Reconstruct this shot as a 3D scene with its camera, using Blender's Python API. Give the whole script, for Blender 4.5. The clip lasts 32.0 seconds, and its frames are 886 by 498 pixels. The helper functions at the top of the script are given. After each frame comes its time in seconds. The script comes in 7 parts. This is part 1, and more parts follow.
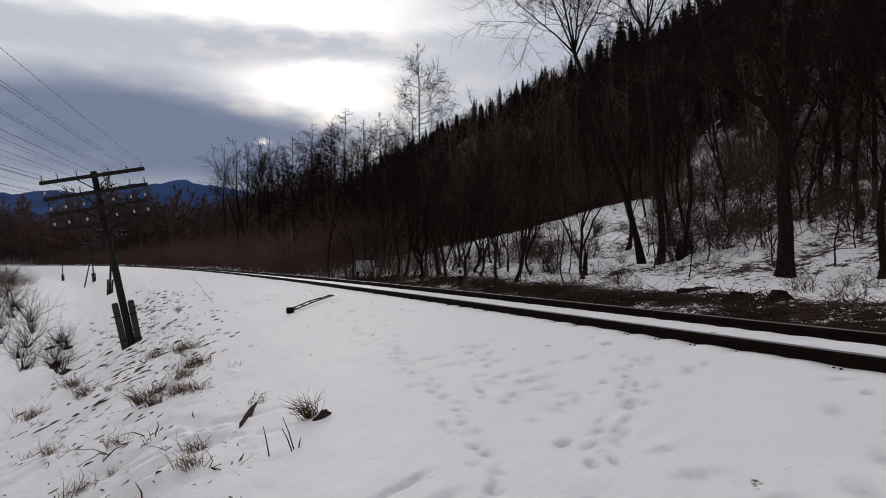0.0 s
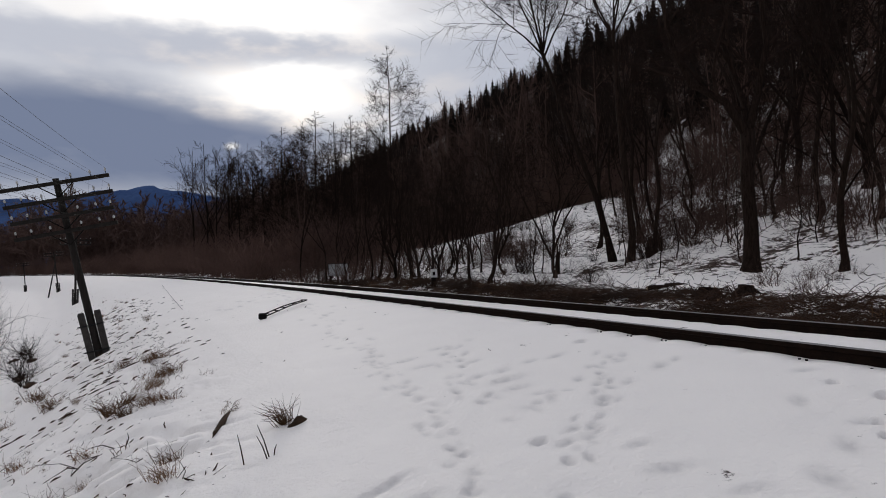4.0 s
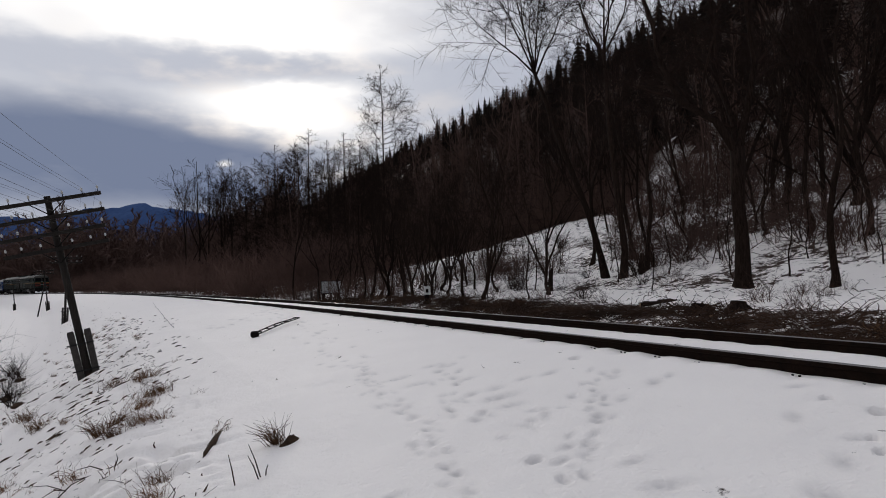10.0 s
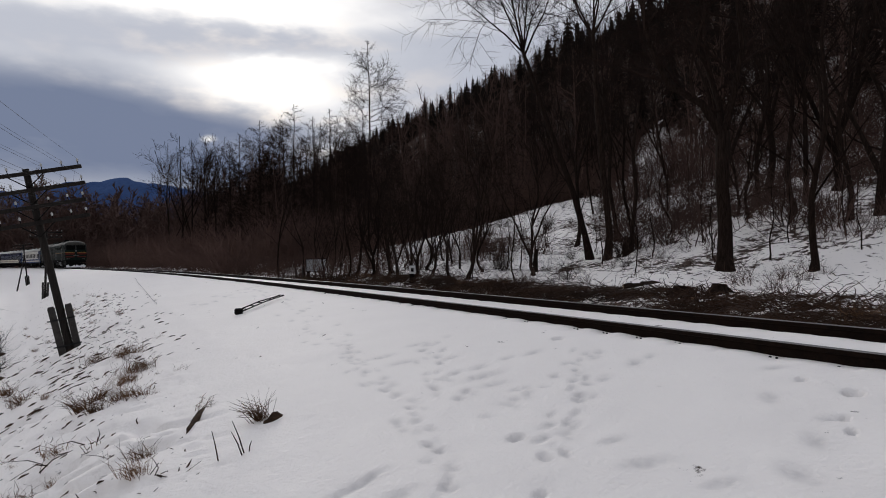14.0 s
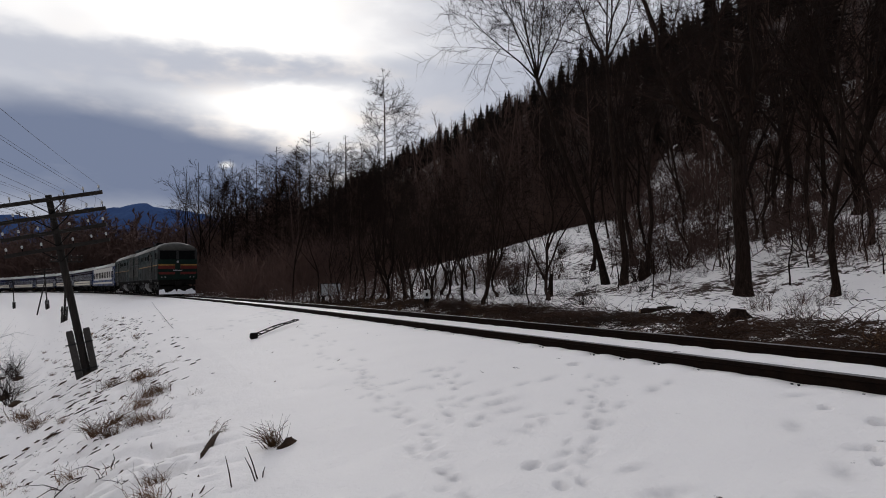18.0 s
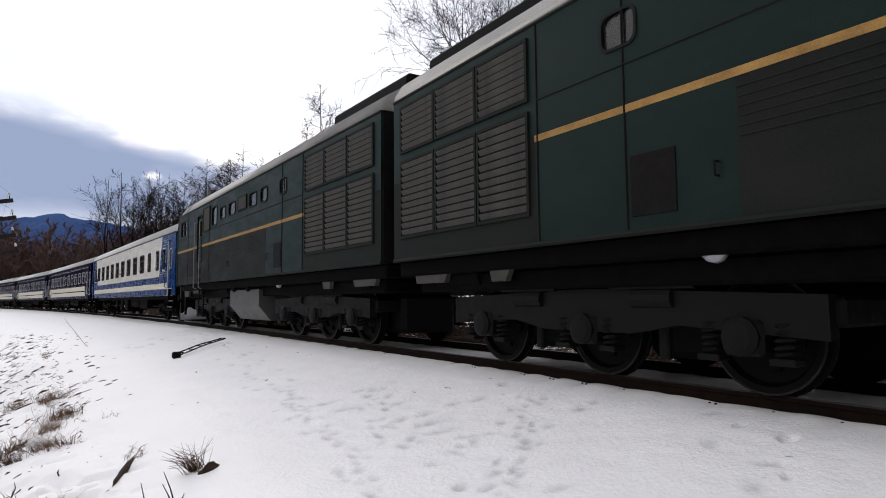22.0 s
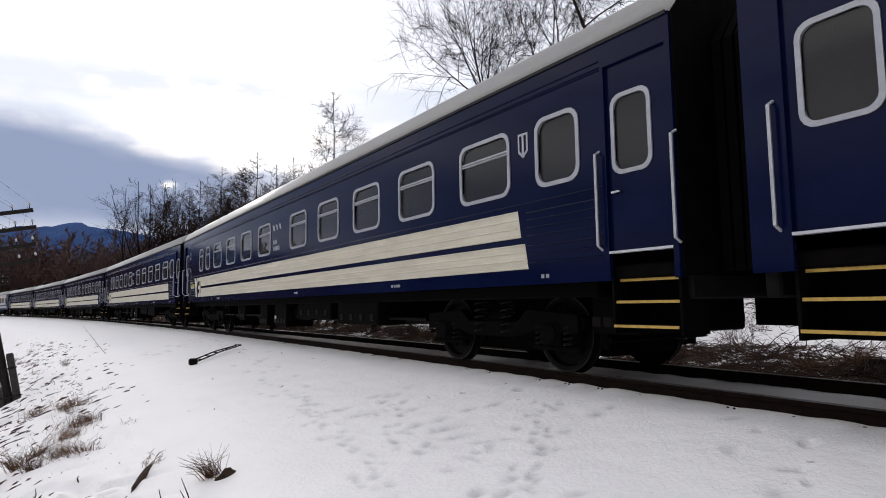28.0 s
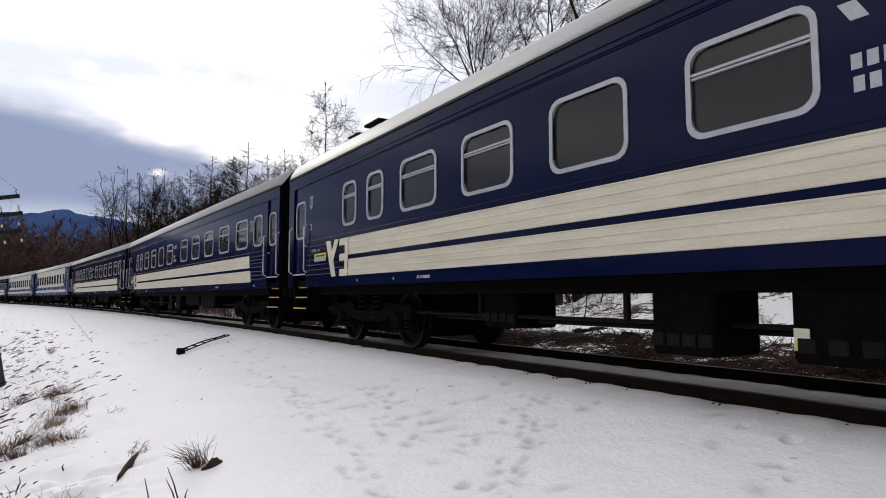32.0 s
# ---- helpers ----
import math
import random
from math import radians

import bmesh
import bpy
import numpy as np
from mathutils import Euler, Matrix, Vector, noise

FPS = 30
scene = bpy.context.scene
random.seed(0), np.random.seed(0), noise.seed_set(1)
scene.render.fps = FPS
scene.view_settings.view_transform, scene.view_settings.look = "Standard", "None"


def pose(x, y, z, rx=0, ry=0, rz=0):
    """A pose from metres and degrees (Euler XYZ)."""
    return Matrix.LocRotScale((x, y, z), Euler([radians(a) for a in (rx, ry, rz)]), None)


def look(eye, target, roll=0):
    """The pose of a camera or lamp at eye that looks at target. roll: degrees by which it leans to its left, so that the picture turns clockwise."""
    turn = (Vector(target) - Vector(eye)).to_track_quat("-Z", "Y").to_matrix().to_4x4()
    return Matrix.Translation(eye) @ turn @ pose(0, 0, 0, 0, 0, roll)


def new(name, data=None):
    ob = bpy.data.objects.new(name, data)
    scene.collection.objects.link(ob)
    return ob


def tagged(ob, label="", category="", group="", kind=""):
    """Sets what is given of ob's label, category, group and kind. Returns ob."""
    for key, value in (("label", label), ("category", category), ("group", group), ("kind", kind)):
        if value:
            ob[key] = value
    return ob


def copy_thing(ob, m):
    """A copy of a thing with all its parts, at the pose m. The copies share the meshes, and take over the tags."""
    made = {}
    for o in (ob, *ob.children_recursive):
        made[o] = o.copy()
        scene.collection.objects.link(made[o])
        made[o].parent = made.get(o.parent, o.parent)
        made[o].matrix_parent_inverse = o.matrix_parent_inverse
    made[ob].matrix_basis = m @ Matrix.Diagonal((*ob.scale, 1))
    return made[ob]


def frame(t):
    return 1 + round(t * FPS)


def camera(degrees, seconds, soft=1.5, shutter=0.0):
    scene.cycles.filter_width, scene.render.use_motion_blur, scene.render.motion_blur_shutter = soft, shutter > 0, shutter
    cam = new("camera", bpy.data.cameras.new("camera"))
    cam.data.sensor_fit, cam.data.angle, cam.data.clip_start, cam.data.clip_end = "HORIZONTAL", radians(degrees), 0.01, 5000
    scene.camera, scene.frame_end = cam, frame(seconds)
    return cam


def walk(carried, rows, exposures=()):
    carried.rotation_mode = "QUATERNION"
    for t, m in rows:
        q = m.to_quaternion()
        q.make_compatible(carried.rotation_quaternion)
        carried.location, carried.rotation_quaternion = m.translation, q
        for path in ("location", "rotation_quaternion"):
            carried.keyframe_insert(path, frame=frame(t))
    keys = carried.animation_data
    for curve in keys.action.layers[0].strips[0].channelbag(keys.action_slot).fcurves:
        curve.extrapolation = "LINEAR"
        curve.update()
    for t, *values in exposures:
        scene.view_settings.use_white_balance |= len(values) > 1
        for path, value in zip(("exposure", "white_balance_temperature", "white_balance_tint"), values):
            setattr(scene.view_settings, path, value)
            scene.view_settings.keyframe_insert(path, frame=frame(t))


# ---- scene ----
# World: metres, rail heads at z = 0, the track runs along +y past the camera and bends to the left.
EYE = 0.875
cam = camera(71.95, 32.0, soft=0.95)
ROWS = [
    (0.0, -23.23, 0.82, 0.66), (0.5, -23.12, 1.14, 0.74), (1.0, -22.45, 0.92, 0.97), (1.5, -22.41, 1.35, 0.58),
    (2.0, -22.1, -0.4, 1.23), (2.5, -23.12, -0.05, 1.37), (3.0, -23.88, -1.13, 1.61), (3.5, -25.43, -0.06, 2.0),
    (5.5, -25.95, 1.79, 1.39), (6.0, -26.7, 1.93, 1.03), (6.5, -26.85, 2.07, 1.39), (7.0, -26.95, 1.96, 1.2),
    (7.5, -27.11, 1.78, 1.39), (8.0, -27.09, 1.71, 1.48), (8.5, -26.47, 2.06, 1.77), (9.0, -26.67, 2.32, 1.9),
    (9.5, -26.47, 2.17, 1.94), (10.0, -26.36, 2.51, 2.01), (10.5, -26.85, 2.46, 2.15), (11.0, -26.8, 2.07, 1.92),
    (11.5, -27.59, 1.38, 2.12), (12.0, -28.22, 1.05, 2.0), (12.5, -26.48, 1.57, 1.17), (13.0, -28.14, -0.11, 1.46),
    (13.5, -27.88, 0.42, 1.56), (14.0, -27.73, 0.55, 1.26), (14.5, -26.45, 0.78, 0.99), (16.5, -27.34, 1.5, 1.33),
    (17.0, -26.9, 1.32, 1.55), (17.5, -27.22, 3.01, 1.15), (18.0, -26.36, 2.89, 1.23), (18.5, -26.41, 2.56, 1.0),
    (19.0, -26.61, 2.79, 0.98), (19.5, -27.36, 3.0, 0.83), (20.0, -28.14, 3.25, 0.97), (20.5, -29.69, 3.94, 1.04),
    (21.0, -31.88, 4.78, 0.64), (21.5, -32.47, 5.37, 0.34), (22.0, -32.55, 4.61, 0.5), (22.5, -31.92, 4.0, 0.77),
    (23.0, -31.58, 3.71, 0.99), (23.5, -31.37, 3.44, 0.99), (24.0, -31.28, 3.52, 0.88), (24.5, -31.31, 3.44, 0.9),
    (26.5, -31.66, 4.63, 0.53), (27.0, -31.67, 4.61, 0.58), (27.5, -31.11, 5.21, 1.06), (28.0, -31.23, 5.12, 0.9),
    (28.5, -31.11, 4.75, 0.77), (29.0, -30.15, 4.69, 0.66), (29.5, -29.69, 4.07, 0.48), (30.0, -31.16, 3.93, 0.34),
    (30.5, -31.76, 4.12, 0.18), (31.0, -31.77, 4.39, 0.25), (31.5, -31.86, 4.31, 0.28), (32.0, -32.19, 4.47, 0.06),
]
EXPOSURES = [(0.0, -0.12), (20.0, -0.12), (20.6, 0.02), (21.2, 0.32), (22.0, 0.8), (23.0, 0.86), (24.0, 0.72), (26.0, 0.64), (32.0, 0.63)]
walk(cam, [(t, pose(0, 0, EYE, 90 + pitch, roll, yaw)) for t, yaw, pitch, roll in ROWS], EXPOSURES)


# ---------------------------------------------------------------- light
def graph(tree, kind, **inputs):
    """A node with its inputs set: a value, or the socket that feeds it. Keys of the node's own start with n_."""
    node = tree.nodes.new(kind)
    for key, value in inputs.items():
        if key == "n_operation":
            node.operation = value
            continue
        if key == "n_data_type":
            node.data_type = value
            continue
        if key == "n_interpolation_type":
            node.interpolation_type = value
            continue
        if key == "n_attribute_name":
            node.attribute_name = value
            continue
        socket = node.inputs[int(key[1:])] if key[0] == "i" and key[1:].isdigit() else node.inputs[key.replace("_", " ")]
        if isinstance(value, bpy.types.NodeSocket):
            tree.links.new(value, socket)
        else:
            socket.default_value = value
    return node


SUN_AZ, SUN_EL = 12.0, 15.0     # degrees to the right of +y, and up


def sky_world():
    world = bpy.data.worlds.new("winter_sky")
    scene.world = world
    world.use_nodes = True
    nt = world.node_tree
    nt.nodes.clear()
    G = lambda kind, **kw: graph(nt, kind, **kw)

    def mth(op, a, b=0.0, c=0.0):
        return G("ShaderNodeMath", n_operation=op, i0=a, i1=b, i2=c).outputs[0]

    def ramp(v, a, b, lo=0.0, hi=1.0):
        return G("ShaderNodeMapRange", n_interpolation_type="SMOOTHSTEP", Value=v, From_Min=a, From_Max=b, To_Min=lo, To_Max=hi).outputs[0]

    direction = G("ShaderNodeTexCoord").outputs["Generated"]
    sep = G("ShaderNodeSeparateXYZ", Vector=direction)
    x, y, z = sep.outputs
    az = mth("MULTIPLY", mth("ARCTAN2", x, y), 57.2958)
    el = mth("MULTIPLY", mth("ARCSINE", z), 57.2958)
    # clouds lie in layers: stretch the noise sideways
    flat = G("ShaderNodeVectorMath", n_operation="MULTIPLY", i0=direction, i1=(1.0, 1.0, 2.6)).outputs[0]
    big = G("ShaderNodeTexNoise", Vector=flat, Scale=3.2, Detail=3.0, Roughness=0.45).outputs[0]
    fine = G("ShaderNodeTexNoise", Vector=flat, Scale=11.0, Detail=4.0, Roughness=0.5).outputs[0]
    wob = mth("MULTIPLY_ADD", mth("SUBTRACT", fine, 0.5), 2.6, mth("MULTIPLY", mth("SUBTRACT", big, 0.5), 2.0))
    e2 = mth("ADD", el, wob)                       # wobbling elevation
    a2 = mth("ADD", az, mth("MULTIPLY", wob, 2.5))
    right = mth("MAXIMUM", az, 0.0)
    # light behind the cloud deck round the sun
    da = mth("MULTIPLY", mth("SUBTRACT", az, SUN_AZ), 0.36)
    de = mth("SUBTRACT", e2, SUN_EL)
    dist = mth("SQRT", mth("ADD", mth("MULTIPLY", da, da), mth("MULTIPLY", de, de)))
    halo = ramp(mth("MULTIPLY_ADD", mth("SUBTRACT", fine, 0.5), 1.6, dist), 0.0, 4.2, 1.0, 0.0)
    # low bank on the left, its upper edge falling both ways, thinner towards the horizon
    edge = mth("MULTIPLY_ADD", mth("MAXIMUM", mth("ADD", az, 4.0), 0.0), -0.155, mth("MULTIPLY_ADD", mth("MINIMUM", mth("ADD", az, 4.0), 0.0), 0.08, 16.1))
    bank = mth("MULTIPLY", ramp(mth("SUBTRACT", e2, edge), -2.6, 1.4, 1.0, 0.0), ramp(a2, 11.0, 21.0, 1.0, 0.0))
    low = mth("MULTIPLY_ADD", wob, 0.1, el)
    bank = mth("MULTIPLY", bank, ramp(low, 5.2, 8.0, 0.6, 1.0))
    bank = mth("MULTIPLY", bank, mth("MULTIPLY_ADD", mth("SUBTRACT", big, 0.5), 0.7, mth("MULTIPLY_ADD", mth("SUBTRACT", fine, 0.5), 0.45, 0.95)))
    # the sun breaking through a thin place in the bank
    ha, he = mth("MULTIPLY", mth("SUBTRACT", az, 6.9), 0.6), mth("SUBTRACT", mth("MULTIPLY_ADD", wob, 0.5, el), 10.5)
    hole = ramp(mth("SQRT", mth("ADD", mth("MULTIPLY", ha, ha), mth("MULTIPLY", he, he))), 0.0, 0.6, 0.7, 0.0)
    bank = mth("MULTIPLY", bank, mth("SUBTRACT", 1.0, hole))
    # a thinner grey layer above the bright gap, white above that, and an even veil to the right
    mid = mth("MULTIPLY", ramp(mth("MULTIPLY_ADD", right, -0.09, e2), 15.6, 17.2), ramp(e2, 18.8, 20.6, 1.0, 0.0))
    mid = mth("MULTIPLY", mid, ramp(a2, 15.0, 22.0, 1.0, 0.4))
    veil = mth("MULTIPLY_ADD", ramp(mth("MULTIPLY_ADD", wob, 1.5, a2), 13.0, 29.0), 0.7, mth("MULTIPLY", ramp(a2, 24.0, 36.0), 0.12))
    loose = mth("MULTIPLY", ramp(big, 0.45, 0.7), 0.3)
    high = mth("MULTIPLY", ramp(e2, 26.5, 32.0), 0.55)
    grey = mth("MAXIMUM", mth("MAXIMUM", mth("MULTIPLY", mid, 0.62), veil), mth("MAXIMUM", high, loose))
    grey = mth("MULTIPLY", grey, mth("MULTIPLY_ADD", mth("SUBTRACT", fine, 0.5), 0.4, 1.0))
    upper = mth("MULTIPLY", ramp(e2, 19.4, 21.0), ramp(el, 25.0, 31.0, 1.0, 0.0))
    thin = G("ShaderNodeMix", n_data_type="RGBA", Factor=mth("MAXIMUM", mth("MAXIMUM", halo, hole), mth("MULTIPLY", upper, 0.6)), i6=(0.72, 0.735, 0.79, 1), i7=(1.6, 1.54, 1.46, 1)).outputs[2]
    layer = G("ShaderNodeMix", n_data_type="RGBA", Factor=grey, i6=thin, i7=(0.475, 0.505, 0.60, 1)).outputs[2]
    deck = G("ShaderNodeMix", n_data_type="RGBA", Factor=bank, i6=layer, i7=(0.195, 0.235, 0.345, 1)).outputs[2]
    nishita = nt.nodes.new("ShaderNodeTexSky")
    nishita.sky_type, nishita.sun_disc, nishita.dust_density = "NISHITA", False, 2.0
    nishita.sun_elevation, nishita.sun_rotation = radians(SUN_EL), radians(SUN_AZ)
    clear = G("ShaderNodeVectorMath", n_operation="SCALE", i0=nishita.outputs[0], Scale=0.1).outputs[0]
    gap = mth("MULTIPLY", mth("MULTIPLY", ramp(fine, 0.45, 0.75), 0.08), mth("SUBTRACT", 1.0, bank))
    out = G("ShaderNodeMix", n_data_type="RGBA", Factor=gap, i6=deck, i7=clear).outputs[2]
    # the cloud is thicker away from the sun
    facing = G("ShaderNodeVectorMath", n_operation="DOT_PRODUCT", i0=direction, i1=(math.sin(radians(SUN_AZ)), math.cos(radians(SUN_AZ)), 0.35)).outputs["Value"]
    lift = mth("MULTIPLY", ramp(facing, -0.9, 0.5, 0.32, 1.0), ramp(el, 34.0, 58.0, 1.0, 1.35))
    back = G("ShaderNodeBackground", Color=out, Strength=lift)
    nt.links.new(back.outputs[0], G("ShaderNodeOutputWorld").inputs[0])


sky_world()
sun = new("sun", bpy.data.lights.new("sun", "SUN"))
sun.data.energy, sun.data.angle, sun.data.color = 1.1, radians(14), (1.0, 0.95, 0.88)
sun.matrix_world = look((0, 0, 30), (-math.sin(radians(SUN_AZ)), -math.cos(radians(SUN_AZ)), 30 - math.tan(radians(SUN_EL))))


# ---------------------------------------------------------------- materials
def material(name, build):
    m = bpy.data.materials.new(name)
    m.use_nodes = True
    nt = m.node_tree
    nt.nodes.clear()
    bsdf = nt.nodes.new("ShaderNodeBsdfPrincipled")
    nt.links.new(bsdf.outputs[0], nt.nodes.new("ShaderNodeOutputMaterial").inputs[0])
    build(lambda kind, **kw: graph(nt, kind, **kw), bsdf, nt)
    return m


def surface(name, dark, light, scale=6.0, rough=(0.5, 0.8), metal=0.0, bump=0.15, fine=60.0, stretch=(1, 1, 1), spec=0.5, vary=0.0, coat=0.0):
    """Two-scale noise between two colours, noise in the roughness, fine relief; vary: random brightness from object to object."""
    def build(G, bsdf, nt):
        co = G("ShaderNodeVectorMath", n_operation="MULTIPLY", i0=G("ShaderNodeTexCoord").outputs["Object"], i1=stretch).outputs[0]
        n1 = G("ShaderNodeTexNoise", Vector=co, Scale=scale, Detail=5.0, Roughness=0.6).outputs[0]
        n2 = G("ShaderNodeTexNoise", Vector=co, Scale=fine, Detail=3.0).outputs[0]
        mixed = G("ShaderNodeMath", n_operation="MULTIPLY_ADD", i0=n2, i1=0.35, i2=G("ShaderNodeMath", n_operation="MULTIPLY", i0=n1, i1=0.65).outputs[0]).outputs[0]
        fac = G("ShaderNodeMapRange", Value=mixed, From_Min=0.32, From_Max=0.68).outputs[0]
        col = G("ShaderNodeMix", n_data_type="RGBA", Factor=fac, i6=(*dark, 1), i7=(*light, 1)).outputs[2]
        if vary:
            rnd = G("ShaderNodeObjectInfo").outputs["Random"]
            v = G("ShaderNodeMapRange", Value=rnd, To_Min=1 - vary, To_Max=1 + vary).outputs[0]
            col = G("ShaderNodeHueSaturation", Value=v, Color=col).outputs[0]
        nt.links.new(col, bsdf.inputs["Base Color"])
        nt.links.new(G("ShaderNodeMapRange", Value=n1, From_Min=0.3, From_Max=0.7, To_Min=rough[0], To_Max=rough[1]).outputs[0], bsdf.inputs["Roughness"])
        bsdf.inputs["Metallic"].default_value = metal
        bsdf.inputs["Specular IOR Level"].default_value = spec
        bsdf.inputs["Coat Weight"].default_value = coat
        if bump:
            nt.links.new(G("ShaderNodeBump", Strength=bump, Distance=0.02, Height=mixed).outputs[0], bsdf.inputs["Normal"])
    return material(name, build)


def snow_ground_build(G, bsdf, nt):
    co = G("ShaderNodeTexCoord").outputs["Object"]
    n1 = G("ShaderNodeTexNoise", Vector=co, Scale=1.3, Detail=6.0).outputs[0]
    n2 = G("ShaderNodeTexNoise", Vector=co, Scale=22.0, Detail=6.0, Roughness=0.6).outputs[0]
    n3 = G("ShaderNodeTexNoise", Vector=co, Scale=3.0, Detail=9.0, Roughness=0.7).outputs[0]
    clean = G("ShaderNodeMix", n_data_type="RGBA", Factor=n1, i6=(0.868, 0.823, 0.788, 1), i7=(0.932, 0.888, 0.846, 1)).outputs[2]
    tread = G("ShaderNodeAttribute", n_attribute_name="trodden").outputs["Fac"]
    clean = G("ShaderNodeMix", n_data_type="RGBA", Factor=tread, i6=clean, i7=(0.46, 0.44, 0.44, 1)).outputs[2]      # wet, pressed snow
    duff = G("ShaderNodeMix", n_data_type="RGBA", Factor=n2, i6=(0.016, 0.0088, 0.006, 1), i7=(0.066, 0.034, 0.020, 1)).outputs[2]
    litter = G("ShaderNodeAttribute", n_attribute_name="litter").outputs["Fac"]
    s = G("ShaderNodeMath", n_operation="ADD", i0=litter, i1=G("ShaderNodeMath", n_operation="MULTIPLY", i0=G("ShaderNodeMath", n_operation="SUBTRACT", i0=n3, i1=0.5).outputs[0], i1=2.8).outputs[0]).outputs[0]
    fac = G("ShaderNodeMapRange", Value=s, From_Min=0.44, From_Max=0.58).outputs[0]
    nt.links.new(G("ShaderNodeMix", n_data_type="RGBA", Factor=fac, i6=clean, i7=duff).outputs[2], bsdf.inputs["Base Color"])
    nt.links.new(G("ShaderNodeMapRange", Value=n2, To_Min=0.6, To_Max=0.85).outputs[0], bsdf.inputs["Roughness"])
    bsdf.inputs["Specular IOR Level"].default_value = 0.13
    h = G("ShaderNodeMath", n_operation="MULTIPLY_ADD", i0=n3, i1=0.6, i2=G("ShaderNodeMath", n_operation="MULTIPLY", i0=n2, i1=0.6).outputs[0]).outputs[0]
    nt.links.new(G("ShaderNodeBump", Strength=0.5, Distance=0.05, Height=h).outputs[0], bsdf.inputs["Normal"])


def glass_build(G, bsdf, nt):
    co = G("ShaderNodeTexCoord").outputs["Object"]
    n = G("ShaderNodeTexNoise", Vector=co, Scale=3.0, Detail=4.0).outputs[0]
    bsdf.inputs["Base Color"].default_value = (0.040, 0.038, 0.037, 1)
    bsdf.inputs["Transmission Weight"].default_value = 0.5
    bsdf.inputs["IOR"].default_value = 1.3
    nt.links.new(G("ShaderNodeMapRange", Value=n, To_Min=0.0, To_Max=0.004).outputs[0], bsdf.inputs["Roughness"])


def clear_glass_build(G, bsdf, nt):
    n = G("ShaderNodeTexNoise", Vector=G("ShaderNodeTexCoord").outputs["Object"], Scale=5.0, Detail=4.0).outputs[0]
    nt.links.new(G("ShaderNodeMix", n_data_type="RGBA", Factor=n, i6=(0.62, 0.64, 0.63, 1), i7=(0.85, 0.87, 0.86, 1)).outputs[2], bsdf.inputs["Base Color"])
    bsdf.inputs["Transmission Weight"].default_value = 1.0
    bsdf.inputs["IOR"].default_value = 1.1
    bsdf.inputs["Roughness"].default_value = 0.0


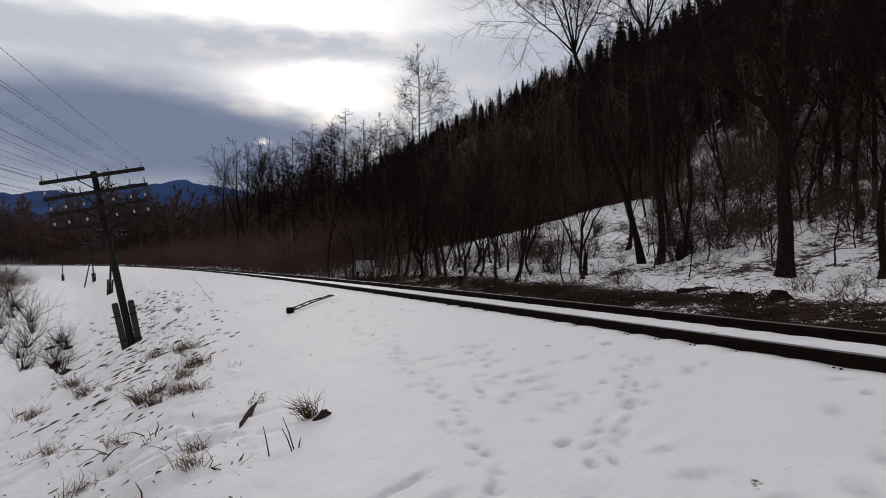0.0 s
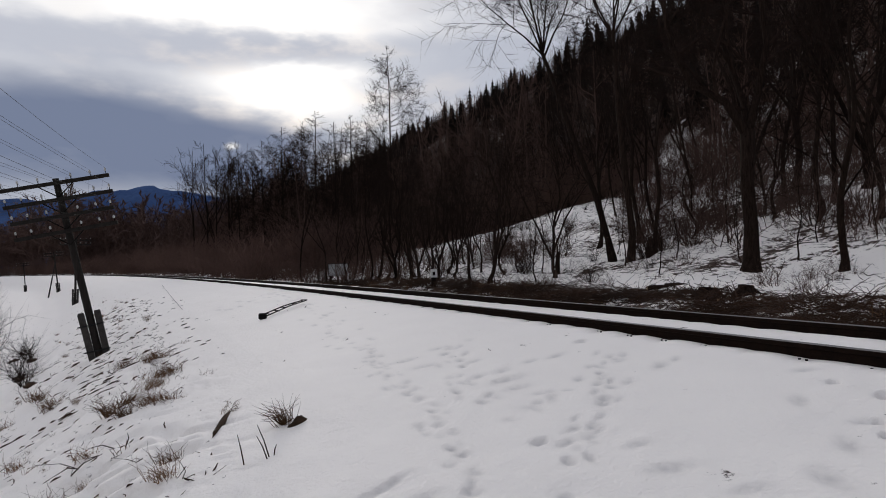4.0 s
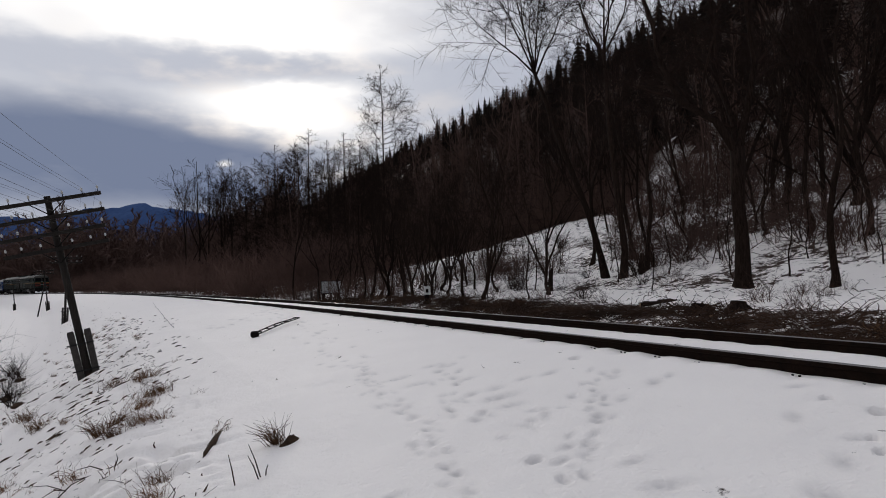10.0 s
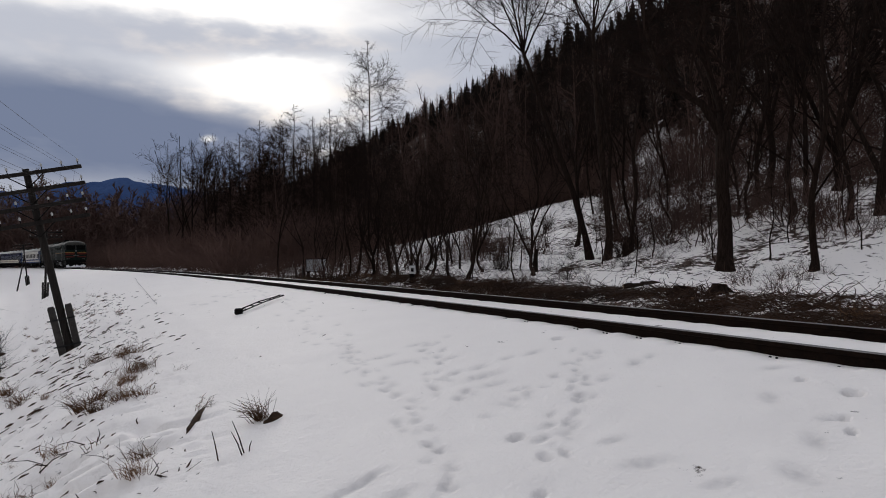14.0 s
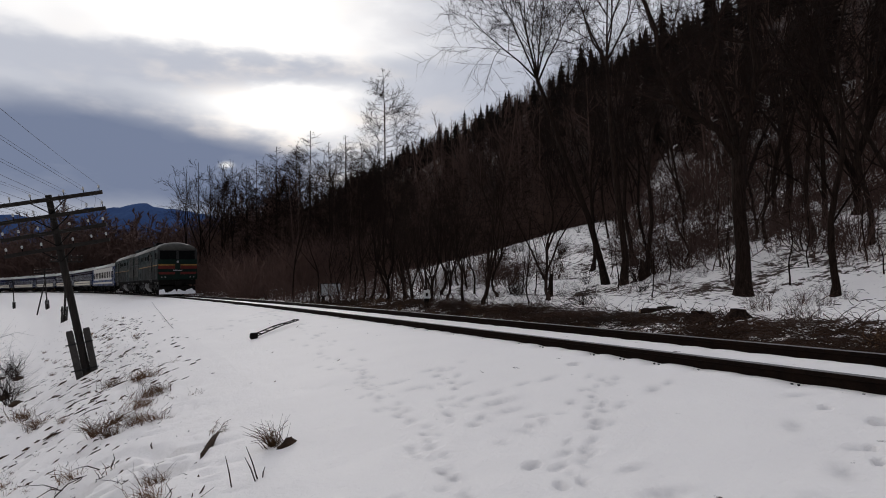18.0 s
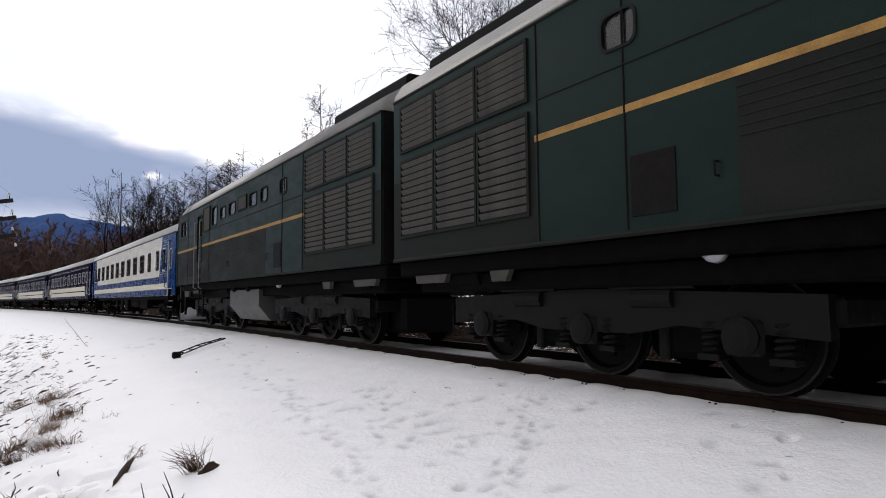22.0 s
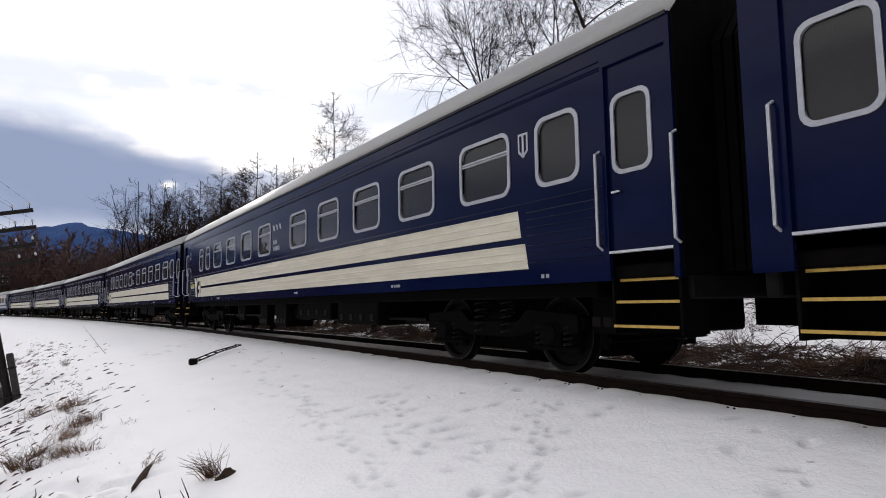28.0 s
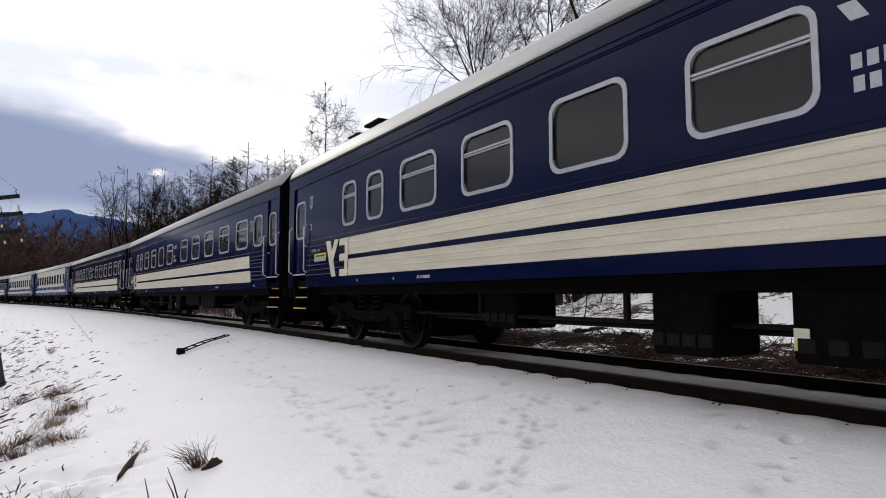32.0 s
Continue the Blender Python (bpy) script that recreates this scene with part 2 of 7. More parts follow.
M = {
    "clearglass": material("clear_cab_glass", clear_glass_build),
    "snow": material("snow_ground", snow_ground_build),
    "loose_snow": surface("loose_snow", (0.80, 0.80, 0.83), (0.90, 0.90, 0.91), scale=8, rough=(0.5, 0.75), bump=0.4, fine=50, spec=0.25),
    "rail": surface("rusty_rail", (0.0045, 0.0030, 0.0024), (0.017, 0.0098, 0.0070), scale=9, rough=(0.7, 0.9), metal=0.0, bump=0.2, spec=0.04),
    "railhead": surface("worn_railhead", (0.13, 0.12, 0.115), (0.28, 0.265, 0.25), scale=3, rough=(0.3, 0.48), metal=0.9, bump=0.04, stretch=(8, 0.3, 8)),
    "sleeper": surface("old_sleeper", (0.035, 0.028, 0.024), (0.12, 0.10, 0.085), scale=14, bump=0.4, vary=0.25, spec=0.15),
    "iron": surface("black_iron", (0.0028, 0.0025, 0.0024), (0.012, 0.0102, 0.0092), scale=10, rough=(0.55, 0.8), metal=0.0, bump=0.2, spec=0.06),
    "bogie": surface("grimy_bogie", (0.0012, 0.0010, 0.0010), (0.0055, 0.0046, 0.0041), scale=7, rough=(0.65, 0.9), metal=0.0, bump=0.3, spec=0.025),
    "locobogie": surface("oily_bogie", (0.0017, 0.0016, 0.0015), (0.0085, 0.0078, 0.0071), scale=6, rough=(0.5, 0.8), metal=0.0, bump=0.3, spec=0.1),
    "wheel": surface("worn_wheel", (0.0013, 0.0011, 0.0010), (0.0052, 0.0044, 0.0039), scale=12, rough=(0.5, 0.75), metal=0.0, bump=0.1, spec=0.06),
    "tread": surface("bright_tread", (0.008, 0.0075, 0.007), (0.026, 0.025, 0.023), scale=20, rough=(0.3, 0.45), metal=0.9, bump=0.03),
    "bark": surface("dark_bark", (0.005, 0.0036, 0.0029), (0.040, 0.0265, 0.0210), scale=7, rough=(0.8, 0.95), bump=0.9, fine=30, stretch=(3, 3, 0.5), spec=0.02, vary=0.35),
    "valleytwig": surface("valley_twigs", (0.060, 0.037, 0.032), (0.165, 0.104, 0.088), scale=0.05, rough=(0.8, 0.95), bump=0, fine=2, spec=0.1),
    "brush": surface("brown_brush", (0.042, 0.027, 0.023), (0.125, 0.078, 0.063), scale=0.12, rough=(0.8, 0.95), bump=0, fine=3, spec=0.02),
    "bendtwig": surface("reddish_brush", (0.058, 0.036, 0.031), (0.155, 0.096, 0.079), scale=0.1, rough=(0.8, 0.95), bump=0, fine=3, spec=0.02),
    "twig": surface("bare_twigs", (0.008, 0.0053, 0.0043), (0.031, 0.0200, 0.0160), scale=3, rough=(0.8, 0.95), bump=0, spec=0.02, vary=0.35),
    "needle": surface("spruce_needles", (0.0060, 0.0046, 0.0040), (0.0210, 0.0165, 0.0135), scale=2, rough=(0.8, 0.95), bump=0.3, spec=0.02, vary=0.3),
    "drygrass": surface("dry_grass", (0.044, 0.023, 0.011), (0.21, 0.112, 0.055), scale=9, rough=(0.7, 0.9), bump=0, spec=0.15, vary=0.35),
    "stick": surface("cut_branches", (0.007, 0.0042, 0.003), (0.075, 0.040, 0.025), scale=5, rough=(0.75, 0.95), bump=0.3, spec=0.15, vary=0.4),
    "soil": surface("frozen_earth", (0.016, 0.0098, 0.0065), (0.075, 0.044, 0.027), scale=9, rough=(0.8, 0.95), bump=0.8, fine=40, spec=0.15),
    "cutwood": surface("sawn_wood", (0.20, 0.12, 0.07), (0.42, 0.28, 0.17), scale=14, rough=(0.7, 0.9), bump=0.2),
    "redcut": surface("red_alder_cut", (0.085, 0.034, 0.016), (0.21, 0.095, 0.045), scale=14, rough=(0.7, 0.9), bump=0.2, spec=0.2),
    "polewood": surface("weathered_pole", (0.008, 0.007, 0.0065), (0.034, 0.029, 0.026), scale=6, rough=(0.75, 0.95), bump=0.5, stretch=(4, 4, 0.4), spec=0.1),
    "concrete": surface("stained_concrete", (0.022, 0.02, 0.019), (0.07, 0.064, 0.06), scale=8, rough=(0.75, 0.9), bump=0.4, spec=0.15),
    "porcelain": surface("white_porcelain", (0.38, 0.38, 0.37), (0.55, 0.55, 0.54), scale=20, rough=(0.15, 0.3), bump=0.02),
    "wire": surface("dull_wire", (0.012, 0.012, 0.013), (0.03, 0.03, 0.031), scale=10, rough=(0.7, 0.9), metal=0.0, bump=0, spec=0.05),
    "hut": surface("galvanised_sheet", (0.34, 0.35, 0.36), (0.52, 0.53, 0.54), scale=4, rough=(0.5, 0.75), bump=0.15),
    "white": surface("white_paint", (0.62, 0.61, 0.59), (0.78, 0.77, 0.75), scale=5, rough=(0.45, 0.65), bump=0.08),
    "navy": surface("navy_paint", (0.0017, 0.0031, 0.0205), (0.0031, 0.0057, 0.0310), scale=2.5, rough=(0.08, 0.16), bump=0.006, stretch=(1, 0.4, 1.5), coat=0.0, spec=0.09),
    "cream": surface("cream_paint", (0.44, 0.395, 0.30), (0.64, 0.59, 0.47), scale=3, rough=(0.35, 0.55), bump=0.04, stretch=(1, 0.4, 3)),
    "lightblue": surface("blue_paint", (0.0018, 0.022, 0.088), (0.0036, 0.036, 0.135), scale=3, rough=(0.2, 0.35), bump=0.03, spec=0.07),
    "coachwhite": surface("grimy_white_paint", (0.33, 0.305, 0.265), (0.64, 0.615, 0.56), scale=1.9, rough=(0.4, 0.6), bump=0.05, stretch=(1, 0.7, 1.6)),
    "roof": surface("grey_coach_roof", (0.30, 0.285, 0.265), (0.46, 0.445, 0.42), scale=1.2, rough=(0.45, 0.7), bump=0.06, stretch=(1, 0.3, 1)),
    "locoroof": surface("sooty_roof", (0.09, 0.082, 0.074), (0.30, 0.285, 0.26), scale=1.5, rough=(0.55, 0.8), bump=0.1, stretch=(1, 0.4, 1)),
    "green": surface("dark_green_paint", (0.0018, 0.0068, 0.0053), (0.0068, 0.0185, 0.0140), scale=1.6, rough=(0.35, 0.6), bump=0.12, stretch=(1, 0.6, 1.4), spec=0.10),
    "greygreen": surface("grimy_lower_paint", (0.0040, 0.0060, 0.0049), (0.0165, 0.0170, 0.0142), scale=1.3, rough=(0.5, 0.8), bump=0.14, stretch=(1, 0.6, 1.2), spec=0.07),
    "yellow": surface("faded_yellow_paint", (0.16, 0.082, 0.016), (0.36, 0.205, 0.06), scale=3.5, rough=(0.45, 0.65), bump=0.04, spec=0.2),
    "red": surface("dull_red_paint", (0.05, 0.0068, 0.006), (0.13, 0.020, 0.017), scale=4, rough=(0.45, 0.65), bump=0.04, spec=0.15),
    "plateyellow": surface("yellow_plate", (0.42, 0.34, 0.03), (0.56, 0.46, 0.06), scale=12, rough=(0.4, 0.6), bump=0.02),
    "stepyellow": surface("worn_step_paint", (0.34, 0.20, 0.03), (0.55, 0.36, 0.08), scale=14, rough=(0.5, 0.8), bump=0.1),
    "trimgrey": surface("window_trim", (0.26, 0.26, 0.28), (0.38, 0.38, 0.40), scale=8, rough=(0.3, 0.5), metal=0.3, bump=0.03),
    "darktrim": surface("rubber_trim", (0.012, 0.012, 0.012), (0.03, 0.03, 0.03), scale=8, rough=(0.5, 0.7), bump=0.05, spec=0.15),
    "slat": surface("dusty_shutter", (0.026, 0.026, 0.023), (0.080, 0.075, 0.066), scale=3, rough=(0.5, 0.8), bump=0.1, spec=0.1),
    "locorail": surface("grimy_handrail", (0.10, 0.095, 0.09), (0.24, 0.235, 0.225), scale=8, rough=(0.45, 0.65), metal=0.2, bump=0.05),
    "cabglass": surface("dark_cab_glass", (0.0015, 0.002, 0.002), (0.004, 0.0045, 0.0045), scale=2, rough=(0.04, 0.09), bump=0.0, spec=0.05),
    "railgrey": surface("handrail_steel", (0.42, 0.42, 0.44), (0.58, 0.58, 0.60), scale=8, rough=(0.3, 0.5), metal=0.5, bump=0.02),
    "tank": surface("grey_tank", (0.028, 0.027, 0.026), (0.07, 0.067, 0.064), scale=3, rough=(0.35, 0.55), metal=0.0, bump=0.05, spec=0.35),
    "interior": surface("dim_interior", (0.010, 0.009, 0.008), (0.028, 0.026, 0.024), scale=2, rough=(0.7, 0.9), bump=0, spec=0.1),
    "curtain": surface("pale_curtain", (0.13, 0.125, 0.115), (0.21, 0.20, 0.185), scale=20, rough=(0.8, 0.9), bump=0, stretch=(1, 3, 0.2)),
    "glass": material("window_glass", glass_build),
    "lens": surface("lamp_lens", (0.12, 0.12, 0.115), (0.22, 0.22, 0.21), scale=20, rough=(0.1, 0.2), bump=0),
    # the blue of distant haze is put into this base colour
    "hillblue": surface("haze_blue_hill", (0.030, 0.055, 0.135), (0.054, 0.092, 0.195), scale=0.01, rough=(0.9, 1), bump=0, fine=0.08, spec=0.0),
}


# ---------------------------------------------------------------- mesh helpers
class Geo:
    """Vertices and faces of one mesh, with chamfered boxes, tubes and lathe forms."""

    def __init__(self):
        self.v, self.f = [], []

    def add(self, verts, faces):
        n = len(self.v)
        self.v.extend(tuple(p) for p in verts)
        self.f.extend(tuple(i + n for i in f) for f in faces)
        return self

    def box(self, x0, x1, y0, y1, z0, z1, c=0.0, m=None):
        """A box with edges chamfered by c."""
        if c <= 0:
            vs = [(x, y, z) for x in (x0, x1) for y in (y0, y1) for z in (z0, z1)]
            fs = [(0, 1, 3, 2), (4, 6, 7, 5), (0, 4, 5, 1), (2, 3, 7, 6), (0, 2, 6, 4), (1, 5, 7, 3)]
        else:
            c = min(c, 0.49 * min(x1 - x0, y1 - y0, z1 - z0))
            vs, fs, at = [], [], {}
            for i, x in enumerate((x0, x1)):
                for j, y in enumerate((y0, y1)):
                    for k, z in enumerate((z0, z1)):
                        dx, dy, dz = (c, -c)[i], (c, -c)[j], (c, -c)[k]
                        for axis, p in enumerate(((x, y + dy, z + dz), (x + dx, y, z + dz), (x + dx, y + dy, z))):
                            at[i, j, k, axis] = len(vs)
                            vs.append(p)
            for s in (0, 1):
                fs.append(tuple(at[(s, *q, 0)] for q in ((0, 0), (1, 0), (1, 1), (0, 1))))
                fs.append(tuple(at[(q[0], s, q[1], 1)] for q in ((0, 0), (1, 0), (1, 1), (0, 1))))
                fs.append(tuple(at[(*q, s, 2)] for q in ((0, 0), (1, 0), (1, 1), (0, 1))))
            for a in (0, 1):
                for b in (0, 1):
                    fs.append((at[0, a, b, 1], at[1, a, b, 1], at[1, a, b, 2], at[0, a, b, 2]))
                    fs.append((at[a, 0, b, 0], at[a, 1, b, 0], at[a, 1, b, 2], at[a, 0, b, 2]))
                    fs.append((at[a, b, 0, 0], at[a, b, 1, 0], at[a, b, 1, 1], at[a, b, 0, 1]))
                    for k in (0, 1):
                        fs.append((at[a, b, k, 0], at[a, b, k, 1], at[a, b, k, 2]))
        if m is not None:
            vs = [m @ Vector(p) for p in vs]
        return self.add(vs, fs)

    def tube(self, points, radii, n=6, caps=True):
        """A round bar along points, with a radius at each."""
        pts = [Vector(p) for p in points]
        if not isinstance(radii, (list, tuple)):
            radii = [radii] * len(pts)
        vs, fs = [], []
        d = (pts[1] - pts[0]).normalized()
        u = d.orthogonal().normalized()
        for i, p in enumerate(pts):
            d = (pts[min(i + 1, len(pts) - 1)] - pts[max(i - 1, 0)]).normalized()
            u = (u - d * u.dot(d)).normalized()
            w = d.cross(u)
            for k in range(n):
                a = 2 * math.pi * k / n
                vs.append(p + (u * math.cos(a) + w * math.sin(a)) * radii[i])
        for i in range(len(pts) - 1):
            for k in range(n):
                k2 = (k + 1) % n
                fs.append((i * n + k, i * n + k2, (i + 1) * n + k2, (i + 1) * n + k))
        if caps:
            fs.append(tuple(reversed(range(n))))
            fs.append(tuple(range((len(pts) - 1) * n, len(pts) * n)))
        return self.add(vs, fs)

    def lathe(self, centre, axis, profile, n=16):
        """Rings of (distance along the axis, radius); axis is 'x' or 'z'."""
        vs, fs = [], []
        for d, r in profile:
            for k in range(n):
                a = 2 * math.pi * k / n
                q = (d, r * math.cos(a), r * math.sin(a)) if axis == "x" else (r * math.cos(a), r * math.sin(a), d)
                vs.append((centre[0] + q[0], centre[1] + q[1], centre[2] + q[2]))
        for i in range(len(profile) - 1):
            for k in range(n):
                k2 = (k + 1) % n
                fs.append((i * n + k, i * n + k2, (i + 1) * n + k2, (i + 1) * n + k))
        fs.append(tuple(reversed(range(n))))
        fs.append(tuple(range((len(profile) - 1) * n, len(profile) * n)))
        return self.add(vs, fs)

    def prism(self, outline, y0, y1):
        """An outline of (x, z) drawn out along y, closed at both ends."""
        n = len(outline)
        vs = [(x, y, z) for y in (y0, y1) for x, z in outline]
        fs = [(k, (k + 1) % n, n + (k + 1) % n, n + k) for k in range(n)]
        fs += [tuple(reversed(range(n))), tuple(range(n, 2 * n))]
        return self.add(vs, fs)

    def plate(self, outline, x0, x1):
        """An outline of (y, z) with a thickness along x."""
        n = len(outline)
        vs = [(x, y, z) for x in (x0, x1) for y, z in outline]
        fs = [(k, (k + 1) % n, n + (k + 1) % n, n + k) for k in range(n)]
        fs += [tuple(reversed(range(n))), tuple(range(n, 2 * n))]
        return self.add(vs, fs)

    def ring(self, outer, inner, x0, x1):
        """A flat frame between two outlines of (y, z) of the same length, with a thickness along x."""
        n = len(outer)
        vs = [(x, y, z) for x in (x0, x1) for o in (outer, inner) for y, z in o]
        fs = []
        for k in range(n):
            j = (k + 1) % n
            fs += [(k, j, n + j, n + k), (2 * n + k, 3 * n + k, 3 * n + j, 2 * n + j), (k, 2 * n + k, 2 * n + j, j), (n + k, n + j, 3 * n + j, 3 * n + k)]
        return self.add(vs, fs)

    def mesh(self, name, mat, smooth=False):
        me = bpy.data.meshes.new(name)
        me.from_pydata(self.v, [], self.f)
        bm = bmesh.new()
        bm.from_mesh(me)
        bmesh.ops.recalc_face_normals(bm, faces=bm.faces)
        bm.to_mesh(me)
        bm.free()
        me.materials.append(mat)
        if smooth:
            me.polygons.foreach_set("use_smooth", [True] * len(me.polygons))
        return me


def rounded(y0, y1, z0, z1, r, n=4):
    """The outline of a rectangle with round corners."""
    out = []
    for cy, cz, a0 in ((y1 - r, z1 - r, 0), (y0 + r, z1 - r, 90), (y0 + r, z0 + r, 180), (y1 - r, z0 + r, 270)):
        for k in range(n + 1):
            a = radians(a0 + 90 * k / n)
            out.append((cy + r * math.cos(a), cz + r * math.sin(a)))
    return out


def part(name, geo, mat, parent=None, label="", smooth=False, at=None):
    """One mesh object, under a thing or a part."""
    me = geo if isinstance(geo, bpy.types.Mesh) else geo.mesh(name, mat, smooth)
    ob = new(name, me)
    ob.parent = parent
    if at is not None:
        ob.matrix_basis = at
    if label:
        ob["label"] = label
    return ob


def thing(name, label, category, group="", kind="", at=None):
    ob = tagged(new(name), label, category, group, kind)
    if at is not None:
        ob.matrix_basis = at
    return ob


# ---------------------------------------------------------------- the line of the track
TRACK_X, BEND, EASE = 6.209, 0.0020928, 0.0000088
_s = np.arange(-260.0, 720.0, 0.5)
_k = np.where(_s < 0, BEND, BEND - EASE * np.clip(_s, 0, 145))
_k = np.where(_s > 140, np.interp(_s, [140, 165], [BEND - EASE * 140, 0.0027]), _k)
_h = np.cumsum(_k) * 0.5
_h -= np.interp(0, _s, _h)
_x = np.cumsum(-np.sin(_h)) * 0.5
_y = np.cumsum(np.cos(_h)) * 0.5
_x += TRACK_X - np.interp(0, _s, _x)
_y -= np.interp(0, _s, _y)


def on_track(s, off=0.0, z=0.0):
    """A place s metres along the track; off: metres to the left of its middle (towards the camera)."""
    a = np.interp(s, _s, _h)
    return Vector((float(np.interp(s, _s, _x) - off * math.cos(a)), float(np.interp(s, _s, _y) - off * math.sin(a)), z))


def heading(s):
    return math.degrees(float(np.interp(s, _s, _h)))


def offsets(x, y):
    """For arrays of places: metres along the track, and metres to its left."""
    s_out, o_out = np.empty(len(x)), np.empty(len(x))
    for i in range(0, len(x), 4000):
        px, py = x[i:i + 4000, None], y[i:i + 4000, None]
        j = np.argmin((px - _x[None, ::4]) ** 2 + (py - _y[None, ::4]) ** 2, axis=1) * 4
        dx, dy = px[:, 0] - _x[j], py[:, 0] - _y[j]
        s_out[i:i + 4000] = _s[j] - dx * np.sin(_h[j]) + dy * np.cos(_h[j])
        o_out[i:i + 4000] = -(dx * np.cos(_h[j]) + dy * np.sin(_h[j]))
    return s_out, o_out


# ---------------------------------------------------------------- ground
def lattice(ix, iy, seed):
    h = (ix.astype(np.int64) * 374761393 + iy.astype(np.int64) * 668265263 + seed * 1442695041) & 0x7FFFFFFF
    h = ((h ^ (h >> 13)) * 1274126177) & 0x7FFFFFFF
    return ((h ^ (h >> 16)) & 0xFFFF) / 65535.0


def vnoise(x, y, scale, seed=0):
    x, y = x / scale, y / scale
    ix, iy = np.floor(x), np.floor(y)
    fx, fy = x - ix, y - iy
    fx, fy = fx * fx * (3 - 2 * fx), fy * fy * (3 - 2 * fy)
    a, b = lattice(ix, iy, seed), lattice(ix + 1, iy, seed)
    c, d = lattice(ix, iy + 1, seed), lattice(ix + 1, iy + 1, seed)
    return (a * (1 - fx) + b * fx) * (1 - fy) + (c * (1 - fx) + d * fx) * fy - 0.5


NEAR = ([0, 0.68, 0.92, 1.6, 3, 4.6, 5.4, 6.2, 7, 8, 9.5, 11, 14, 400], [-0.12, -0.125, -0.137, -0.19, -0.33, -0.52, -0.68, -0.85, -1.2, -1.75, -2.55, -2.95, -3.1, -3.3])
FAR = ([0, 0.68, 0.92, 1.6, 2.5, 4, 6, 9.8, 14, 20, 30, 45, 70, 110, 150, 190, 260, 600], [-0.12, -0.125, -0.15, -0.28, -0.45, -0.3, -0.05, 0.25, 1, 2.6, 5.6, 11.5, 24, 50, 74, 91, 103, 108])
# trodden snow: lines of prints (line, step, spread), single prints (x, y, half length, turn), holes (x, y, radius, depth)
TRAILS = [
    ([(4.6, 5.25), (3.95, 4.75), (3.55, 4.3), (3.15, 3.87), (2.75, 3.5), (2.35, 3.1)], 0.15, 0.085),
    ([(2.89, 8.77), (2.41, 6.35), (2.35, 5.43), (2.11, 4.5), (1.97, 3.79), (1.74, 3.22), (1.5, 2.9)], 0.16, 0.08),
    ([(3.45, 4.5), (3.2, 4.57), (2.95, 4.25), (2.65, 4.3)], 0.16, 0.06),
    ([(3.85, 7.5), (3.4, 6.9), (3.15, 6.29), (2.9, 5.8), (2.8, 5.1), (2.7, 4.75)], 0.2, 0.12),
    ([(1.8, 19.0), (2.82, 20.1), (4.82, 23.9)], 0.14, 0.25),
    ([(4.36, 23.7), (3.6, 15.0), (3.2, 11.0), (2.9, 8.8)], 0.3, 0.22),
]
SINGLES = [(3.42, 6.37, 0.1, 0.2), (2.92, 6.65, 0.14, 0.1), (2.89, 7.2, 0.13, 0.0), (3.47, 7.43, 0.13, 0.2), (3.25, 5.33, 0.17, 0.1), (3.16, 4.99, 0.13, -0.1), (3.12, 5.7, 0.12, 0.4), (3.4, 5.7, 0.12, 0.3),
           (3.82, 5.77, 0.1, 0.2), (4.11, 5.68, 0.12, 0.2), (4.43, 4.44, 0.13, 0.6), (4.68, 4.49, 0.1, 0.6), (3.89, 4.29, 0.1, 0.6), (2.91, 3.14, 0.09, -0.2)]
LONG = [(2.8, 2.71, 0.14, -0.4), (2.86, 2.25, 0.1, -0.3), (4.24, 2.91, 0.12, 0.7), (4.98, 3.36, 0.1, -0.5), (3.7, 2.25, 0.12, 0.7), (3.22, 2.04, 0.14, 1.2), (4.11, 2.38, 0.09, -0.6), (1.47, 3.81, 0.09, 0.3), (1.37, 3.76, 0.1, 0.3),
        (1.27, 3.74, 0.12, 0.3), (1.15, 3.7, 0.12, 0.3), (1.45, 3.39, 0.13, 0.1)]
HOLES = [(4.73, 6.01, 0.08, 0.06), (2.5, 3.68, 0.07, 0.04), (4.67, 2.54, 0.09, 0.07), (4.15, 2.32, 0.04, 0.05), (3.97, 2.18, 0.04, 0.05), (2.09, 2.84, 0.05, 0.03), (4.78, 2.99, 0.06, 0.05)]


def prints():
    rng = random.Random(5)
    out = []
    for line, step, spread in TRAILS:
        for (x0, y0), (x1, y1) in zip(line, line[1:]):
            length = math.hypot(x1 - x0, y1 - y0)
            for k in range(max(1, int(1.7 * length / step))):
                t = (k + rng.random() * 0.7) / max(1, int(1.7 * length / step))
                a = math.atan2(y1 - y0, x1 - x0) + rng.gauss(0, 0.35)
                out.append((x0 + (x1 - x0) * t + rng.gauss(0, spread), y0 + (y1 - y0) * t + rng.gauss(0, spread), a, rng.uniform(0.05, 0.10), rng.uniform(0.03, 0.055), rng.uniform(0.006, 0.016)))
    for x, y, half, turn in SINGLES + LONG:
        out.append((x, y, turn, half, half * 0.5, 0.012))
    for x, y, r, d in HOLES:
        out.append((x, y, 0.3, r, r * 0.7, d))
    return out


def wood_edge(x, y):
    """How far beyond the track the closed wood begins: near on the knoll, far up the open slope abreast."""
    abreast = np.clip((np.degrees(np.arctan2(x, np.maximum(y, 0.1))) - 42.0) / 6.0, 0, 1)
    return np.interp(y, [0, 25, 41, 56, 70, 90], [42, 40, 31, 14, 8, 6]) * (1 - abreast) + 78 * abreast


